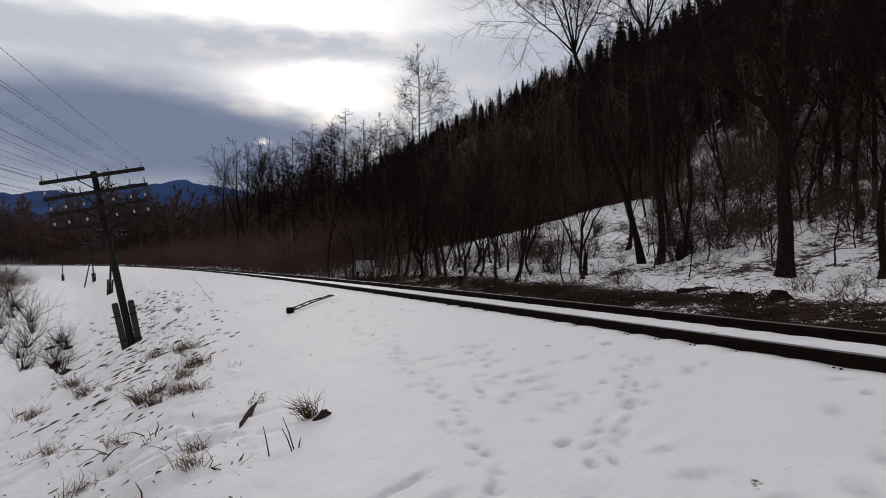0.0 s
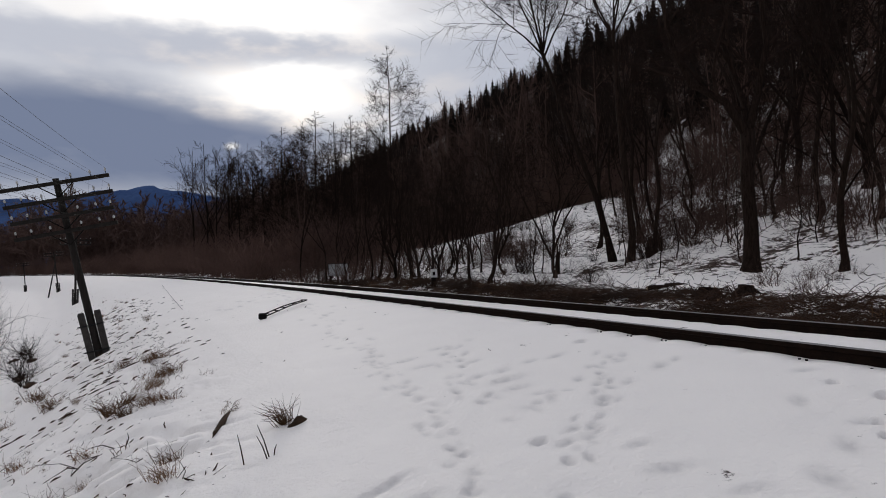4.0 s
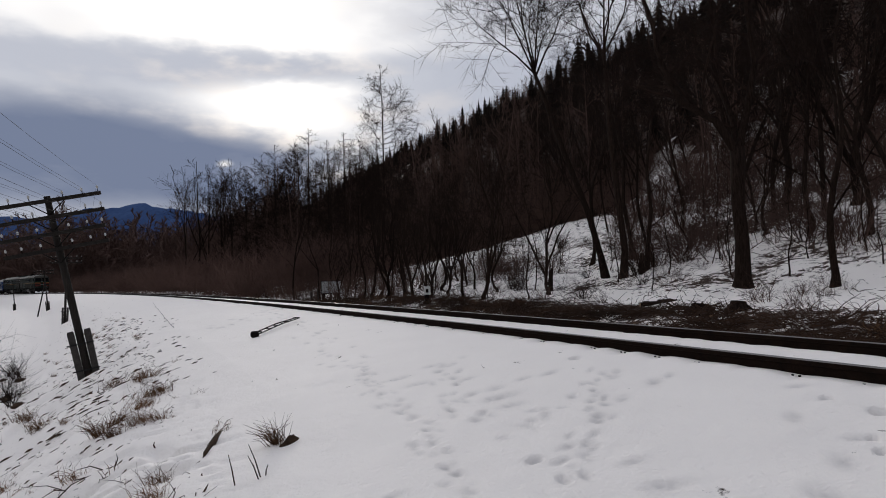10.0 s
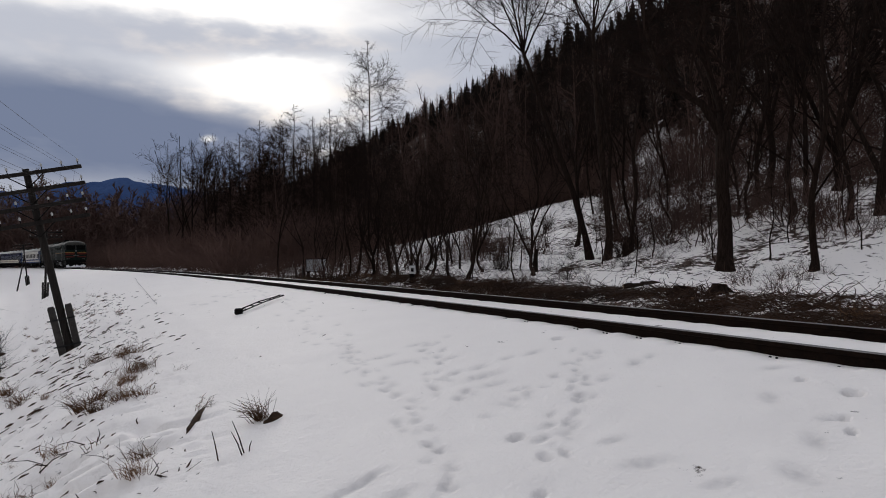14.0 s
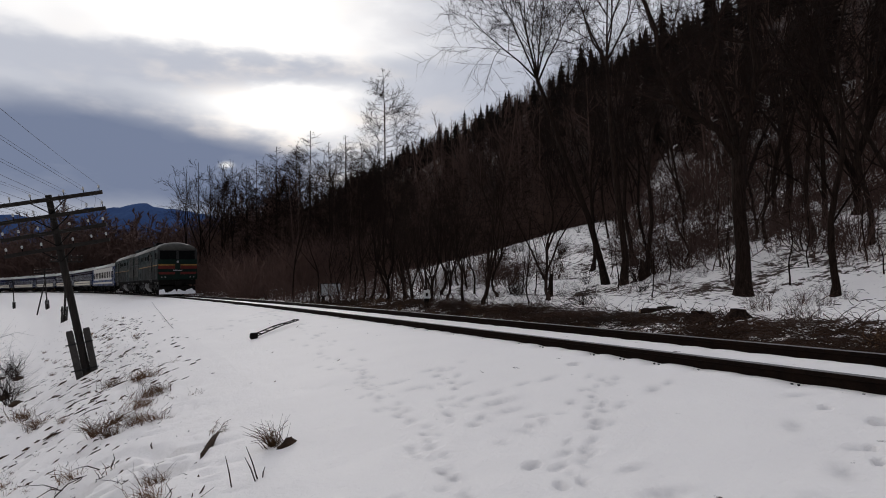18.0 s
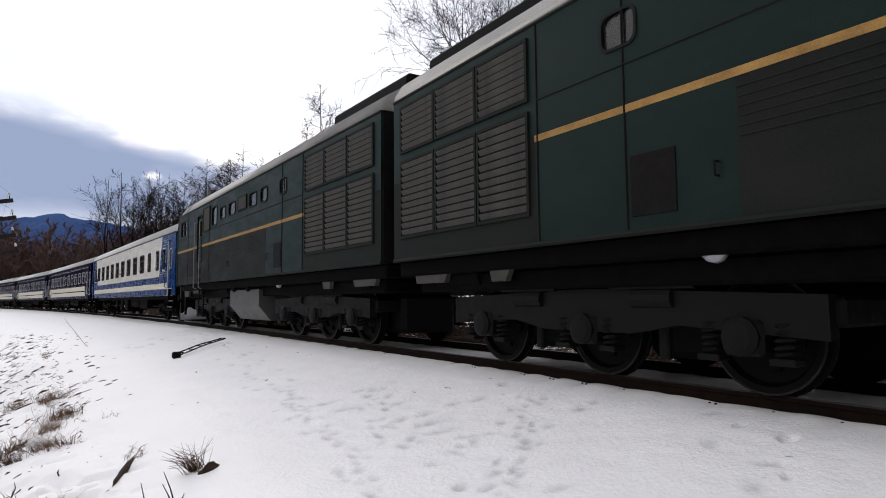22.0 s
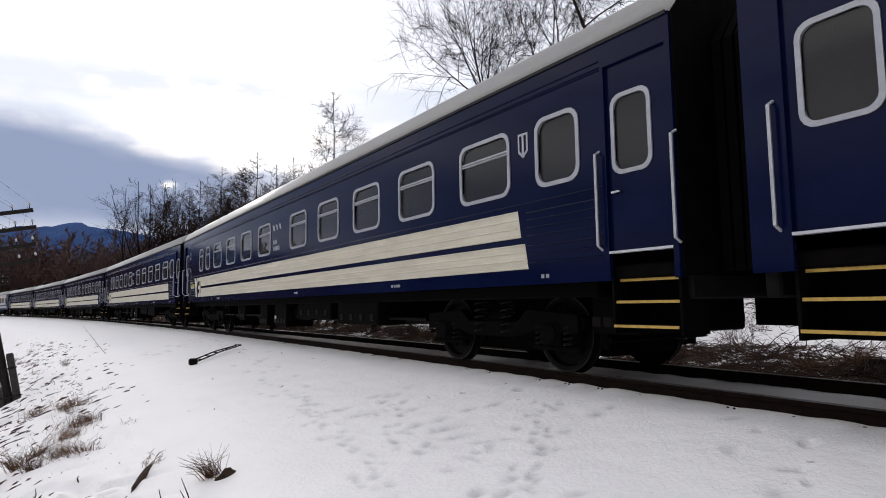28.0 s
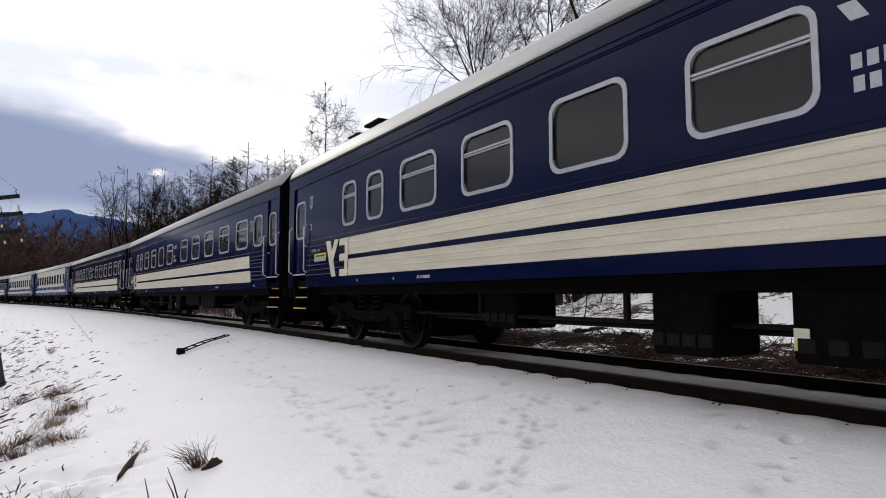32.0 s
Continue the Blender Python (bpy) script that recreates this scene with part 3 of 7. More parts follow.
def height(x, y, detail=True):
    """Ground height for arrays of places, and how far fallen leaves, brush and put-in branch shade cover the snow."""
    s, o = offsets(x, y)
    near = np.interp(o, *NEAR)
    q = -o
    qx = np.maximum(x - TRACK_X, 6.0)                  # the hill runs straight on where the track bends away
    w = np.clip((q - 6.0) / 25.0, 0, 1)
    far = np.interp(q, *FAR) * (1 - w) + np.interp(qx, *FAR) * w
    z = np.where(o > 0, near, far)
    r = np.hypot(x, y)
    slope = np.clip((o - 5.2) / 1.2, 0, 1) * np.clip((14 - o) / 4, 0, 1)
    hill = np.clip((q - 2.0) / 3.0, 0, 1)
    z = z + vnoise(x, y, 2.6, 1) * 0.10 * np.clip((np.abs(o) - 1.2) / 1.5, 0, 1)
    z = z + vnoise(x, y, 0.55, 2) * (0.02 * np.clip((np.abs(o) - 1.0) / 1.0, 0, 1) + 0.03 * slope + 0.07 * hill)
    z = z + vnoise(x, y, 7.0, 3) * (1.1 * np.clip((q - 8) / 8, 0, 1) + 0.25 * np.clip((o - 10) / 6, 0, 1))
    z = z + vnoise(x, y, 1.4, 4) * (0.22 * hill * np.clip((30 - q) / 10, 0, 1) + 0.08 * slope)
    z = z - 0.55 * np.exp(-((q - 6.5) / 3.0) ** 2) * np.clip((y - 27) / 9, 0, 1) * np.clip((75 - y) / 20, 0, 1) * (o < 0)
    runs = np.clip(vnoise(s - 0.35 * o, o * 0.6, 0.24, 12) - 0.10, 0, 1) + 0.7 * np.clip(vnoise(s - 0.3 * o, o * 0.7, 0.12, 13) - 0.12, 0, 1)
    z = z - runs * 0.6 * slope * np.clip(0.45 + 1.8 * vnoise(x, y, 1.1, 15), 0, 1) * np.clip((32 - r) / 10, 0, 1)      # dents that run down the slope
    z = z + vnoise(x, y, 24.0, 6) * 3.5 * np.clip((q - 24) / 25, 0, 1)
    z = z + vnoise(x, y, 160.0, 8) * 14 * np.clip((r - 250) / 500, 0, 1)
    trodden = np.zeros(len(x))
    if detail:
        z = z + vnoise(x, y, 0.16, 5) * 0.012 * np.clip((np.abs(o) - 0.9) / 0.6, 0, 1) * np.clip((20 - r) / 10, 0, 1)
        z = z + vnoise(s, o, 0.24, 16) * 0.04 * np.exp(-(o / 0.55) ** 4) * np.clip((40 - r) / 20, 0, 1)
        # scallops where the snow meets the rails, one for each sleeper
        lip = np.exp(-((np.abs(o) - 0.93) / 0.13) ** 2) + 0.7 * np.exp(-((np.abs(o) - 0.58) / 0.12) ** 2)
        z = z + lip * (0.030 * np.abs(np.cos(np.pi * s / 0.55)) - 0.012 + 0.035 * vnoise(s, o * 0 + 3.1, 0.17, 14)) * np.clip((60 - r) / 20, 0, 1)
        for px, py, a, la, lb, dep in prints():
            m = np.abs(x - px) + np.abs(y - py) < 0.6
            if m.any():
                dx, dy = x[m] - px, y[m] - py
                u, v = dx * math.cos(a) + dy * math.sin(a), -dx * math.sin(a) + dy * math.cos(a)
                e = (u / la) ** 2 + (v / lb) ** 2
                z[m] += -dep * np.exp(-e ** 2) + 0.04 * dep * np.exp(-((e - 1.9) / 0.8) ** 2)
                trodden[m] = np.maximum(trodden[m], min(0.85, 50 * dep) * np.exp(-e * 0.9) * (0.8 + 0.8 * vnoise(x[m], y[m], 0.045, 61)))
    wide = np.interp(y, [20, 38], [16, 6])
    litter = np.clip((q - wood_edge(x, y)) / wide + 0.5, 0, 1) * 0.9
    # abreast, the branch shade on the snow is put in as extra dark cover
    litter = np.maximum(litter, (0.29 + 0.15 * np.clip((np.degrees(np.arctan2(x, np.maximum(y, 0.1))) - 42) / 5, 0, 1) * np.clip((q - 10) / 6, 0, 1) + 0.5 * vnoise(x, y, 3.2, 33) + 0.35 * vnoise(x, y, 1.1, 34)) * np.clip((q - 4) / 4, 0, 1))
    litter = np.maximum(litter, (np.interp(y, [14, 26], [0.70, 0.60]) + 0.5 * vnoise(x, y, 0.9, 35)) * np.exp(-((q - 4.1) / 2.3) ** 4) * (o < 0))
    litter = np.maximum(litter, np.where((o > 60) & (r > 80), 0.5, 0))
    litter = np.maximum(litter, np.where((np.abs(o) < 30) & (s > 230), 0.25, 0))
    return z, litter, trodden


def ground_z(x, y):
    z, _, _ = height(np.array([float(x)]), np.array([float(y)]), False)
    return float(z[0])


def build_ground():
    radii = [0.25]
    while radii[-1] < 4200:
        radii.append(radii[-1] * (1.03 if radii[-1] < 2.2 else 1.0085 if radii[-1] < 11 else 1.0155 if radii[-1] < 60 else 1.035))
    angles = np.radians(np.concatenate([np.arange(-16, 70, 0.25), np.arange(70, 344, 4.0)]))
    n, m = len(angles), len(radii)
    rr, aa = np.meshgrid(np.array(radii), angles, indexing="ij")
    x, y = (rr * np.sin(aa)).ravel(), (rr * np.cos(aa)).ravel()
    z, litter, trodden = height(x, y)
    verts = np.stack([x, y, z], -1)
    i, j = np.meshgrid(np.arange(m - 1), np.arange(n), indexing="ij")
    j2 = (j + 1) % n
    faces = np.stack([i * n + j, (i + 1) * n + j, (i + 1) * n + j2, i * n + j2], -1).reshape(-1, 4)
    faces = faces[:, ::-1]
    centre = len(verts)
    verts = np.vstack([verts, [[0, 0, z[:n].mean()]]])
    me = bpy.data.meshes.new("ground")
    tris = [(centre, (k + 1) % n, k) for k in range(n)]
    me.from_pydata(verts.tolist(), [], faces.tolist() + tris)
    at = me.attributes.new("litter", "FLOAT", "POINT")
    at.data.foreach_set("value", np.append(litter, 0.0).astype(np.float32))
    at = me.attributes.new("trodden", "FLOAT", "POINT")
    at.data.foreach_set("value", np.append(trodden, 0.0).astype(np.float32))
    me.polygons.foreach_set("use_smooth", [True] * len(me.polygons))
    me.materials.append(M["snow"])
    me.update()
    tagged(new("ground", me), "snow-covered railway bank, meadow and wooded hillside", "ground", kind="structure")


build_ground()


# ---------------------------------------------------------------- track
def build_track():
    track = thing("railway_track", "snowed-in single railway line with dark rusty rails", "railway track", kind="structure")
    profile = [(-0.075, -0.18), (0.075, -0.18), (0.075, -0.165), (0.012, -0.145), (0.012, -0.05), (0.036, -0.04), (0.036, -0.008), (0.026, -0.001), (-0.026, -0.001), (-0.036, -0.008), (-0.036, -0.04), (-0.012, -0.05), (-0.012, -0.145), (-0.075, -0.165)]
    stations = list(np.arange(-200, -30, 5.0)) + list(np.arange(-30, 60, 1.0)) + list(np.arange(60, 420, 3.0))
    for side in (0.797, -0.797):
        for name, outline, mat in (("rail", profile, M["rail"]), ("rail_head", [(-0.033, -0.003), (0.033, -0.003), (0.027, 0.003), (-0.027, 0.003)], M["railhead"])):
            vs, fs, n = [], [], len(outline)
            for st in stations:
                for px, pz in outline:
                    vs.append(on_track(st, side + px, pz))
            for a in range(len(stations) - 1):
                for k in range(n):
                    k2 = (k + 1) % n
                    fs.append((a * n + k, a * n + k2, (a + 1) * n + k2, (a + 1) * n + k))
            if name == "rail":
                rail = part("rail", Geo().add(vs, fs), mat, track)
            else:
                part("running_surface", Geo().add(vs, fs), mat, rail, "polished steel running surface")
    sleeper = Geo().box(-1.35, 1.35, -0.12, 0.12, -0.38, -0.205, 0.02).mesh("sleeper", M["sleeper"])
    clip = Geo()
    for x in (-0.872, -0.715, 0.715, 0.872):
        clip.box(x - 0.03, x + 0.03, -0.06, 0.06, -0.168, -0.154, 0.004)
        for y in (-0.03, 0.035):
            clip.tube([(x, y, -0.155), (x, y, -0.134)], 0.013, 6)
    clip = clip.mesh("fastening", M["iron"])
    for k in range(150):
        s = -14 + 0.55 * k
        p = on_track(s)
        at = pose(p.x, p.y, 0, 0, 0, heading(s))
        sl = part("sleeper", sleeper, None, track, at=at)
        if s < 45:
            part("rail_fastening", clip, None, sl)


build_track()


# ---------------------------------------------------------------- distance
def build_mountains():
    """Far ridges behind the valley, as real slopes, with the haze painted into their blue."""
    for name, dist, crest, seed in (("far_mountain", 3300, [(-60, 3.0), (-30, 4.2), (-13, 5.3), (-7, 5.75), (-3, 6.5), (0.5, 6.9), (3, 6.6), (6, 6.0), (12, 5.0), (30, 4.0), (60, 3.0)], 21),
                                    ("near_mountain", 1900, [(-60, 2.5), (-30, 3.4), (-14, 4.6), (-10, 4.4), (-6, 3.6), (-2, 3.4), (2, 3.8), (6, 4.4), (12, 4.5), (30, 4.0), (60, 3.0)], 22)):
        az = np.radians(np.arange(-60, 61, 0.5))
        top = np.tan(np.radians(np.interp(np.degrees(az), [a for a, _ in crest], [b for _, b in crest]))) * dist
        top = top + vnoise(np.degrees(az) * 1.0, az * 0, 1.3, seed) * dist * 0.006 + vnoise(np.degrees(az), az * 0, 0.5, seed + 1) * dist * 0.002
        vs, fs, n = [], [], len(az)
        for dr, k in ((-700, 0.0), (-350, 0.55), (0, 1.0), (500, 0.5), (900, 0.0)):
            for i in range(n):
                bump = 1 + 0.12 * math.sin(i * 0.9 + dr) if 0 < k < 1 else 1
                vs.append(((dist + dr) * math.sin(az[i]), (dist + dr) * math.cos(az[i]), top[i] * k * bump - (25 if k == 0 else 0)))
        for r in range(4):
            for i in range(n - 1):
                fs.append((r * n + i, r * n + i + 1, (r + 1) * n + i + 1, (r + 1) * n + i))
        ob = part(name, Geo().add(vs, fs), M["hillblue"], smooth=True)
        tagged(ob, "far haze-blue forested mountain ridge under low cloud", "mountain", kind="structure")


build_mountains()


# ---------------------------------------------------------------- trees
def branch(rng, g, start, way, length, radius, depth, sides, kids, droop=0.25, wander=0.22, min_r=0.004):
    """A crooked tapering branch with its own side branches, all in one mesh."""
    if depth == 0:                             # the last twigs are plain thin points
        length *= 1.35
        d = (Vector(way).normalized() + Vector((rng.gauss(0, wander), rng.gauss(0, wander), rng.gauss(0, wander) + droop * 0.3))).normalized()
        a = d.orthogonal().normalized() * max(min_r, radius)
        b = d.cross(a)
        p = Vector(start)
        g.add([p + a, p - a * 0.5 + b * 0.87, p - a * 0.5 - b * 0.87, p + d * length], [(0, 1, 3), (1, 2, 3), (2, 0, 3)])
        return
    seg = 4 if depth > 1 else 3
    pts, p, d = [start], Vector(start), Vector(way).normalized()
    dirs = [d]
    for k in range(seg):
        d = (d + Vector((rng.gauss(0, wander), rng.gauss(0, wander), rng.gauss(0, wander) + droop * 0.35))).normalized()
        p = p + d * (length / seg)
        pts.append(p)
        dirs.append(d)
    g.tube(pts, [max(min_r, radius * (1 - 0.82 * k / seg)) for k in range(seg + 1)], sides[min(depth, len(sides) - 1)], caps=False)
    n = kids[depth - 1] if depth - 1 < len(kids) else 3
    for k in range(n):
        t = 0.22 + 0.78 * (k + rng.random()) / n
        i = min(seg - 1, int(t * seg))
        q = pts[i].lerp(pts[i + 1], t * seg - i)
        side = dirs[i].orthogonal().normalized()
        side = Matrix.Rotation(rng.uniform(0, 2 * math.pi), 3, dirs[i]) @ side
        w = dirs[i] * rng.uniform(0.5, 1.0) + side * rng.uniform(0.6, 1.0)
        branch(rng, g, q, w, length * rng.uniform(0.38, 0.62), max(min_r, radius * (1 - 0.8 * t) * 0.55), depth - 1, sides, kids, droop, wander, min_r)


def tree_meshes(seed, tall, r0, first, limbs, reach, lean=(0.0, 0.0), depth=2, kids=(4, 5), rise=0.7, fork=0, min_r=0.006, bend=0.05, leader=True, wander=0.2, flare=1.25, cone=False, droop=0.25):
    """Trunk and crown of a bare tree. first: where the limbs begin; reach: their length; rise: how steeply they go up; fork: stems."""
    rng = random.Random(seed)
    trunk, crown = Geo(), Geo()
    stems = []
    seg = 14
    sway = [(rng.uniform(0, 6.28), rng.uniform(0, 6.28), rng.uniform(0.8, 1.3), rng.uniform(2.0, 3.0)) for _ in range(2)]

    def drift(axis, t):
        a, b, f, g = sway[axis]
        return bend * tall * 0.13 * (math.sin(6.28 * f * t + a) - math.sin(a) + 0.4 * (math.sin(6.28 * g * t + b) - math.sin(b)))
    pts, rad = [Vector((0, 0, -0.4)), Vector((0, 0, 0.04))], [r0 * flare * 1.15, r0 * flare * 0.95]
    for k in range(seg):
        t = (k + 1) / seg
        z = tall * t * (1 if leader else first + 0.25)
        if k == 0:
            pts.append(Vector((lean[0] * 0.4, lean[1] * 0.4, min(0.4, z * 0.5))))
            rad.append(r0 * 1.03)
        pts.append(Vector((lean[0] * t * tall + drift(0, t), lean[1] * t * tall + drift(1, t), z)))
        rad.append(max(min_r * 2, r0 * (1.0 - 0.88 * t ** 0.9)))
    seg = len(pts) - 1
    trunk.tube(pts, rad, 8, caps=True)
    stems.append((pts, rad))
    for _ in range(fork):
        a = rng.uniform(0, 2 * math.pi)
        i = rng.randint(4, 8)
        q, d = pts[i], Vector((math.cos(a) * 0.45, math.sin(a) * 0.45, 1.0))
        pp, rr, s = [q], [rad[i] * 0.75], q
        for k in range(6):
            d = (d + Vector((rng.gauss(0, 0.10), rng.gauss(0, 0.10), 0.08))).normalized()
            s = s + d * (tall * (1 - i / seg) / 6)
            pp.append(s)
            rr.append(max(min_r * 2, rad[i] * 0.75 * (1 - 0.9 * (k + 1) / 6)))
        trunk.tube(pp, rr, 6, caps=False)
        stems.append((pp, rr))
    per = max(1, limbs // len(stems))
    for pts_, rad_ in stems:
        n = len(pts_) - 1
        for k in range(per):
            t = first + (1 - first) * ((k + rng.random()) / per) if pts_ is pts else 0.2 + 0.8 * (k + rng.random()) / per
            t = min(t, 0.995)
            i = min(n - 1, int(t * n))
            q = pts_[i].lerp(pts_[i + 1], t * n - i)
            a = rng.uniform(0, 2 * math.pi)
            size = reach * (1.15 - 0.75 * (t - first) / max(0.05, 1 - first)) * rng.uniform(0.7, 1.15)
            if cone:
                size = (0.2 + reach * min(1.0, (1 - t) / 0.32) ** 0.75) * rng.uniform(0.6, 1.12)
            branch(rng, crown, q, (math.cos(a), math.sin(a), rise * rng.uniform(0.6, 1.4)), size, max(min_r, rad_[i] * 0.38), 1 if cone and size < 1.3 else depth, (3, 3, 4, 5), kids, min_r=min_r, wander=wander, droop=droop)
    return trunk.mesh("trunk", M["bark"], True), crown.mesh("crown", M["twig"])


def plant(meshes, x, y, label, turn=0.0, size=1.0, group="", name="bare_tree", category="tree", sink=0.05, tilt=(0, 0)):
    t = thing(name, label, category, group, at=pose(x, y, ground_z(x, y) - sink, tilt[0], tilt[1], 0) @ pose(0, 0, 0, 0, 0, turn) @ Matrix.Scale(size, 4))
    part("trunk", meshes[0], None, t)
    part("crown", meshes[1], None, t)
    return t


def great_tree():
    """The stout tree at the foot of the hill: a short bole that parts into three long sweeping limbs."""
    rng = random.Random(11)
    trunk, crown = Geo(), Geo()
    side = Vector((0.616, -0.788, 0))
    back = Vector((0.788, 0.616, 0))

    def line(rows):
        return [side * a + back * b + Vector((0, 0, c)) for a, b, c in rows]
    bole = line(((0, 0, -0.4), (0, 0, 0.0), (0.02, 0, 0.35), (0.05, 0, 1.3), (0.03, 0.1, 2.6), (0.1, 0.1, 4.1)))
    trunk.tube(bole, [0.36, 0.31, 0.225, 0.19, 0.18, 0.2], 12)
    limbs = [(line(((0.1, 0.1, 3.9), (-0.5, 0.0, 4.9), (-1.5, -0.1, 5.5), (-2.0, -0.2, 6.6), (-2.2, -0.1, 8.0), (-2.9, 0.2, 10.4), (-3.2, 0.3, 12.8))), 0.135),
             (line(((0.1, 0.1, 3.9), (0.5, 0.3, 5.2), (0.75, 0.2, 6.6), (0.6, 0.2, 8.4), (0.95, 0.4, 10.6), (0.8, 0.5, 13.4))), 0.12),
             (line(((0.1, 0.1, 3.8), (0.2, 0.6, 5.0), (-0.1, 1.2, 7.0), (0.1, 1.5, 9.6), (-0.3, 1.8, 12.6))), 0.11)]
    for pts, r in limbs:
        n = len(pts) - 1
        trunk.tube(pts, [r * (1 - 0.8 * k / n) for k in range(n + 1)], 8, caps=False)
        for k in range(13):
            t = 0.18 + 0.8 * (k + rng.random()) / 13
            i = min(n - 1, int(t * n))
            a = rng.uniform(0, 2 * math.pi)
            branch(rng, crown, pts[i].lerp(pts[i + 1], t * n - i), (math.cos(a), math.sin(a), 0.7 * rng.uniform(0.4, 1.5)), 3.4 * (1.15 - 0.6 * t), r * (1 - 0.75 * t) * 0.5, 3, (3, 3, 4, 5), (5, 4, 4), min_r=0.006)
    for k in range(7):
        a, h = rng.uniform(0, 6.28), rng.uniform(1.6, 3.8)
        branch(rng, crown, Vector((0.05, 0, h)), (math.cos(a), math.sin(a), 0.3), 1.3, 0.02, 2, (3, 3, 4), (4, 4), min_r=0.005)
    return trunk.mesh("trunk", M["bark"], True), crown.mesh("crown", M["twig"])


BIG = great_tree()


def fan_tree(seed, spine, r0, fans, reach, twigs=9):
    """A leaning bare tree: a long clean bole along the spine, which opens into a fan of arching limbs. fans: degrees from upright, to the left."""
    rng = random.Random(seed)
    trunk, crown = Geo(), Geo()
    left, deep = Vector((-0.78, 0.62, 0)), Vector((0.62, 0.78, 0))
    pts = [Vector(p) for p in spine]
    n = len(pts) - 1
    rad = [r0 * (1.45 if k == 0 else 1.2 if k == 1 else 1.0 - 0.55 * k / n) for k in range(n + 1)]
    trunk.tube(pts, rad, 9)
    for k, a in enumerate(fans):
        low = rng.uniform(0.0, 0.16) * (k % 3)
        q = pts[-1].lerp(pts[-2], low * 2)
        w = left * math.sin(radians(a)) + Vector((0, 0, math.cos(radians(a)))) + deep * rng.uniform(-0.45, 0.45)
        branch(rng, crown, q, w, reach * rng.uniform(0.85, 1.1), rad[-1] * 0.62, 3, (3, 3, 4, 6), (7, 6, 8), min_r=0.0075, wander=0.13, droop=0.22)
    for k in range(twigs):
        i = rng.randint(2, n - 1)
        a = rng.uniform(0, 6.28)
        branch(rng, crown, pts[i].lerp(pts[i + 1], rng.random()), (math.cos(a), math.sin(a), 0.8), rng.uniform(0.9, 2.2), 0.022, 2, (3, 3, 4), (5, 5), min_r=0.006, wander=0.2)
    return trunk.mesh("trunk", M["bark"], True), crown.mesh("crown", M["twig"])


LEAN_A = fan_tree(12, [(0.05, 0, -0.4), (0, 0, 0.1), (-0.12, 0.1, 1.0), (-0.5, 0.35, 2.9), (-1.3, 0.95, 5.9), (-1.9, 1.4, 8.4), (-2.1, 1.6, 9.2)], 0.17, (40, 30, 20, 9, -2, -13, -25, -36), 4.7)
LEAN_B = fan_tree(13, [(0, 0, -0.4), (0, 0, 0.1), (0.05, -0.1, 1.2), (-0.05, 0.1, 3.8), (-0.25, 0.15, 6.4), (-0.2, 0.25, 8.6), (-0.3, 0.25, 9.6)], 0.17, (30, 16, 5, -8, -20, -34), 5.4)
LEAN_C = fan_tree(15, [(0, 0, -0.4), (0, 0, 0.1), (-0.1, 0.05, 1.2), (-0.3, 0.25, 3.2), (-0.1, 0.2, 5.4), (-0.5, 0.4, 8.0)], 0.15, (40, 18, -5, -25), 4.2)
STOUT = tree_meshes(14, 13.0, 0.23, 0.30, 24, 3.4, lean=(-0.14, 0.12), depth=3, kids=(5, 4, 4), rise=0.9, fork=3, bend=0.16, flare=1.5)
ALDER = [tree_meshes(20 + k, 15.5, 0.15, 0.20, 78, 2.7, depth=2, kids=(4, 6), rise=0.36, min_r=0.015, bend=0.03, wander=0.11, cone=True, droop=0.12) for k in range(3)]
TALL = tree_meshes(27, 22.2, 0.17, 0.38, 84, 3.6, depth=2, kids=(5, 7), rise=0.28, min_r=0.0135, bend=0.02, wander=0.11, cone=True, droop=0.1)
ASPEN = [tree_meshes(30 + k, 15.0, 0.13, 0.26, 24, 3.4, depth=2, kids=(4, 6), rise=1.3, fork=3, min_r=0.0135, wander=0.12) for k in range(3)]
MID = [tree_meshes(40 + k, 10.0 + k, 0.10, 0.24, 20, 2.7, lean=(0.06 * (k - 1.5), 0.05 * (k % 2)), depth=2, kids=(6, 6), rise=0.9, fork=1 + k % 3, bend=0.17, wander=0.18, flare=1.6) for k in range(5)]
SAPLING = [tree_meshes(60 + k, 3.4 + k * 0.7, 0.03, 0.2, 14, 1.0, depth=1, kids=(6,), rise=1.0, min_r=0.0035, bend=0.16) for k in range(4)]
CROOKED = [tree_meshes(70 + k, 6.0, 0.085, 0.25, 18, 2.2, lean=(0.06 - 0.08 * k, 0.02), depth=2, kids=(6, 6), rise=0.7, fork=3, bend=0.28, flare=1.6) for k in range(3)]


def shrub_meshes(seed, stems, tall, spread):
    rng = random.Random(seed)
    a, b = Geo(), Geo()
    for k in range(stems):
        w = Vector((rng.gauss(0, spread) + 0.2, rng.gauss(0, spread), 1.0))
        branch(rng, a if k < 3 else b, Vector((rng.gauss(0, 0.08), rng.gauss(0, 0.08), -0.1)), w, tall * rng.uniform(0.25, 1.0), 0.016, 1, (3, 4), (8,), min_r=0.0055, wander=0.26)
    return a.mesh("stems", M["bark"]), b.mesh("twigs", M["twig"])


SHRUB = [shrub_meshes(80 + k, 18, 1.5 + 0.25 * k, 0.42) for k in range(4)]


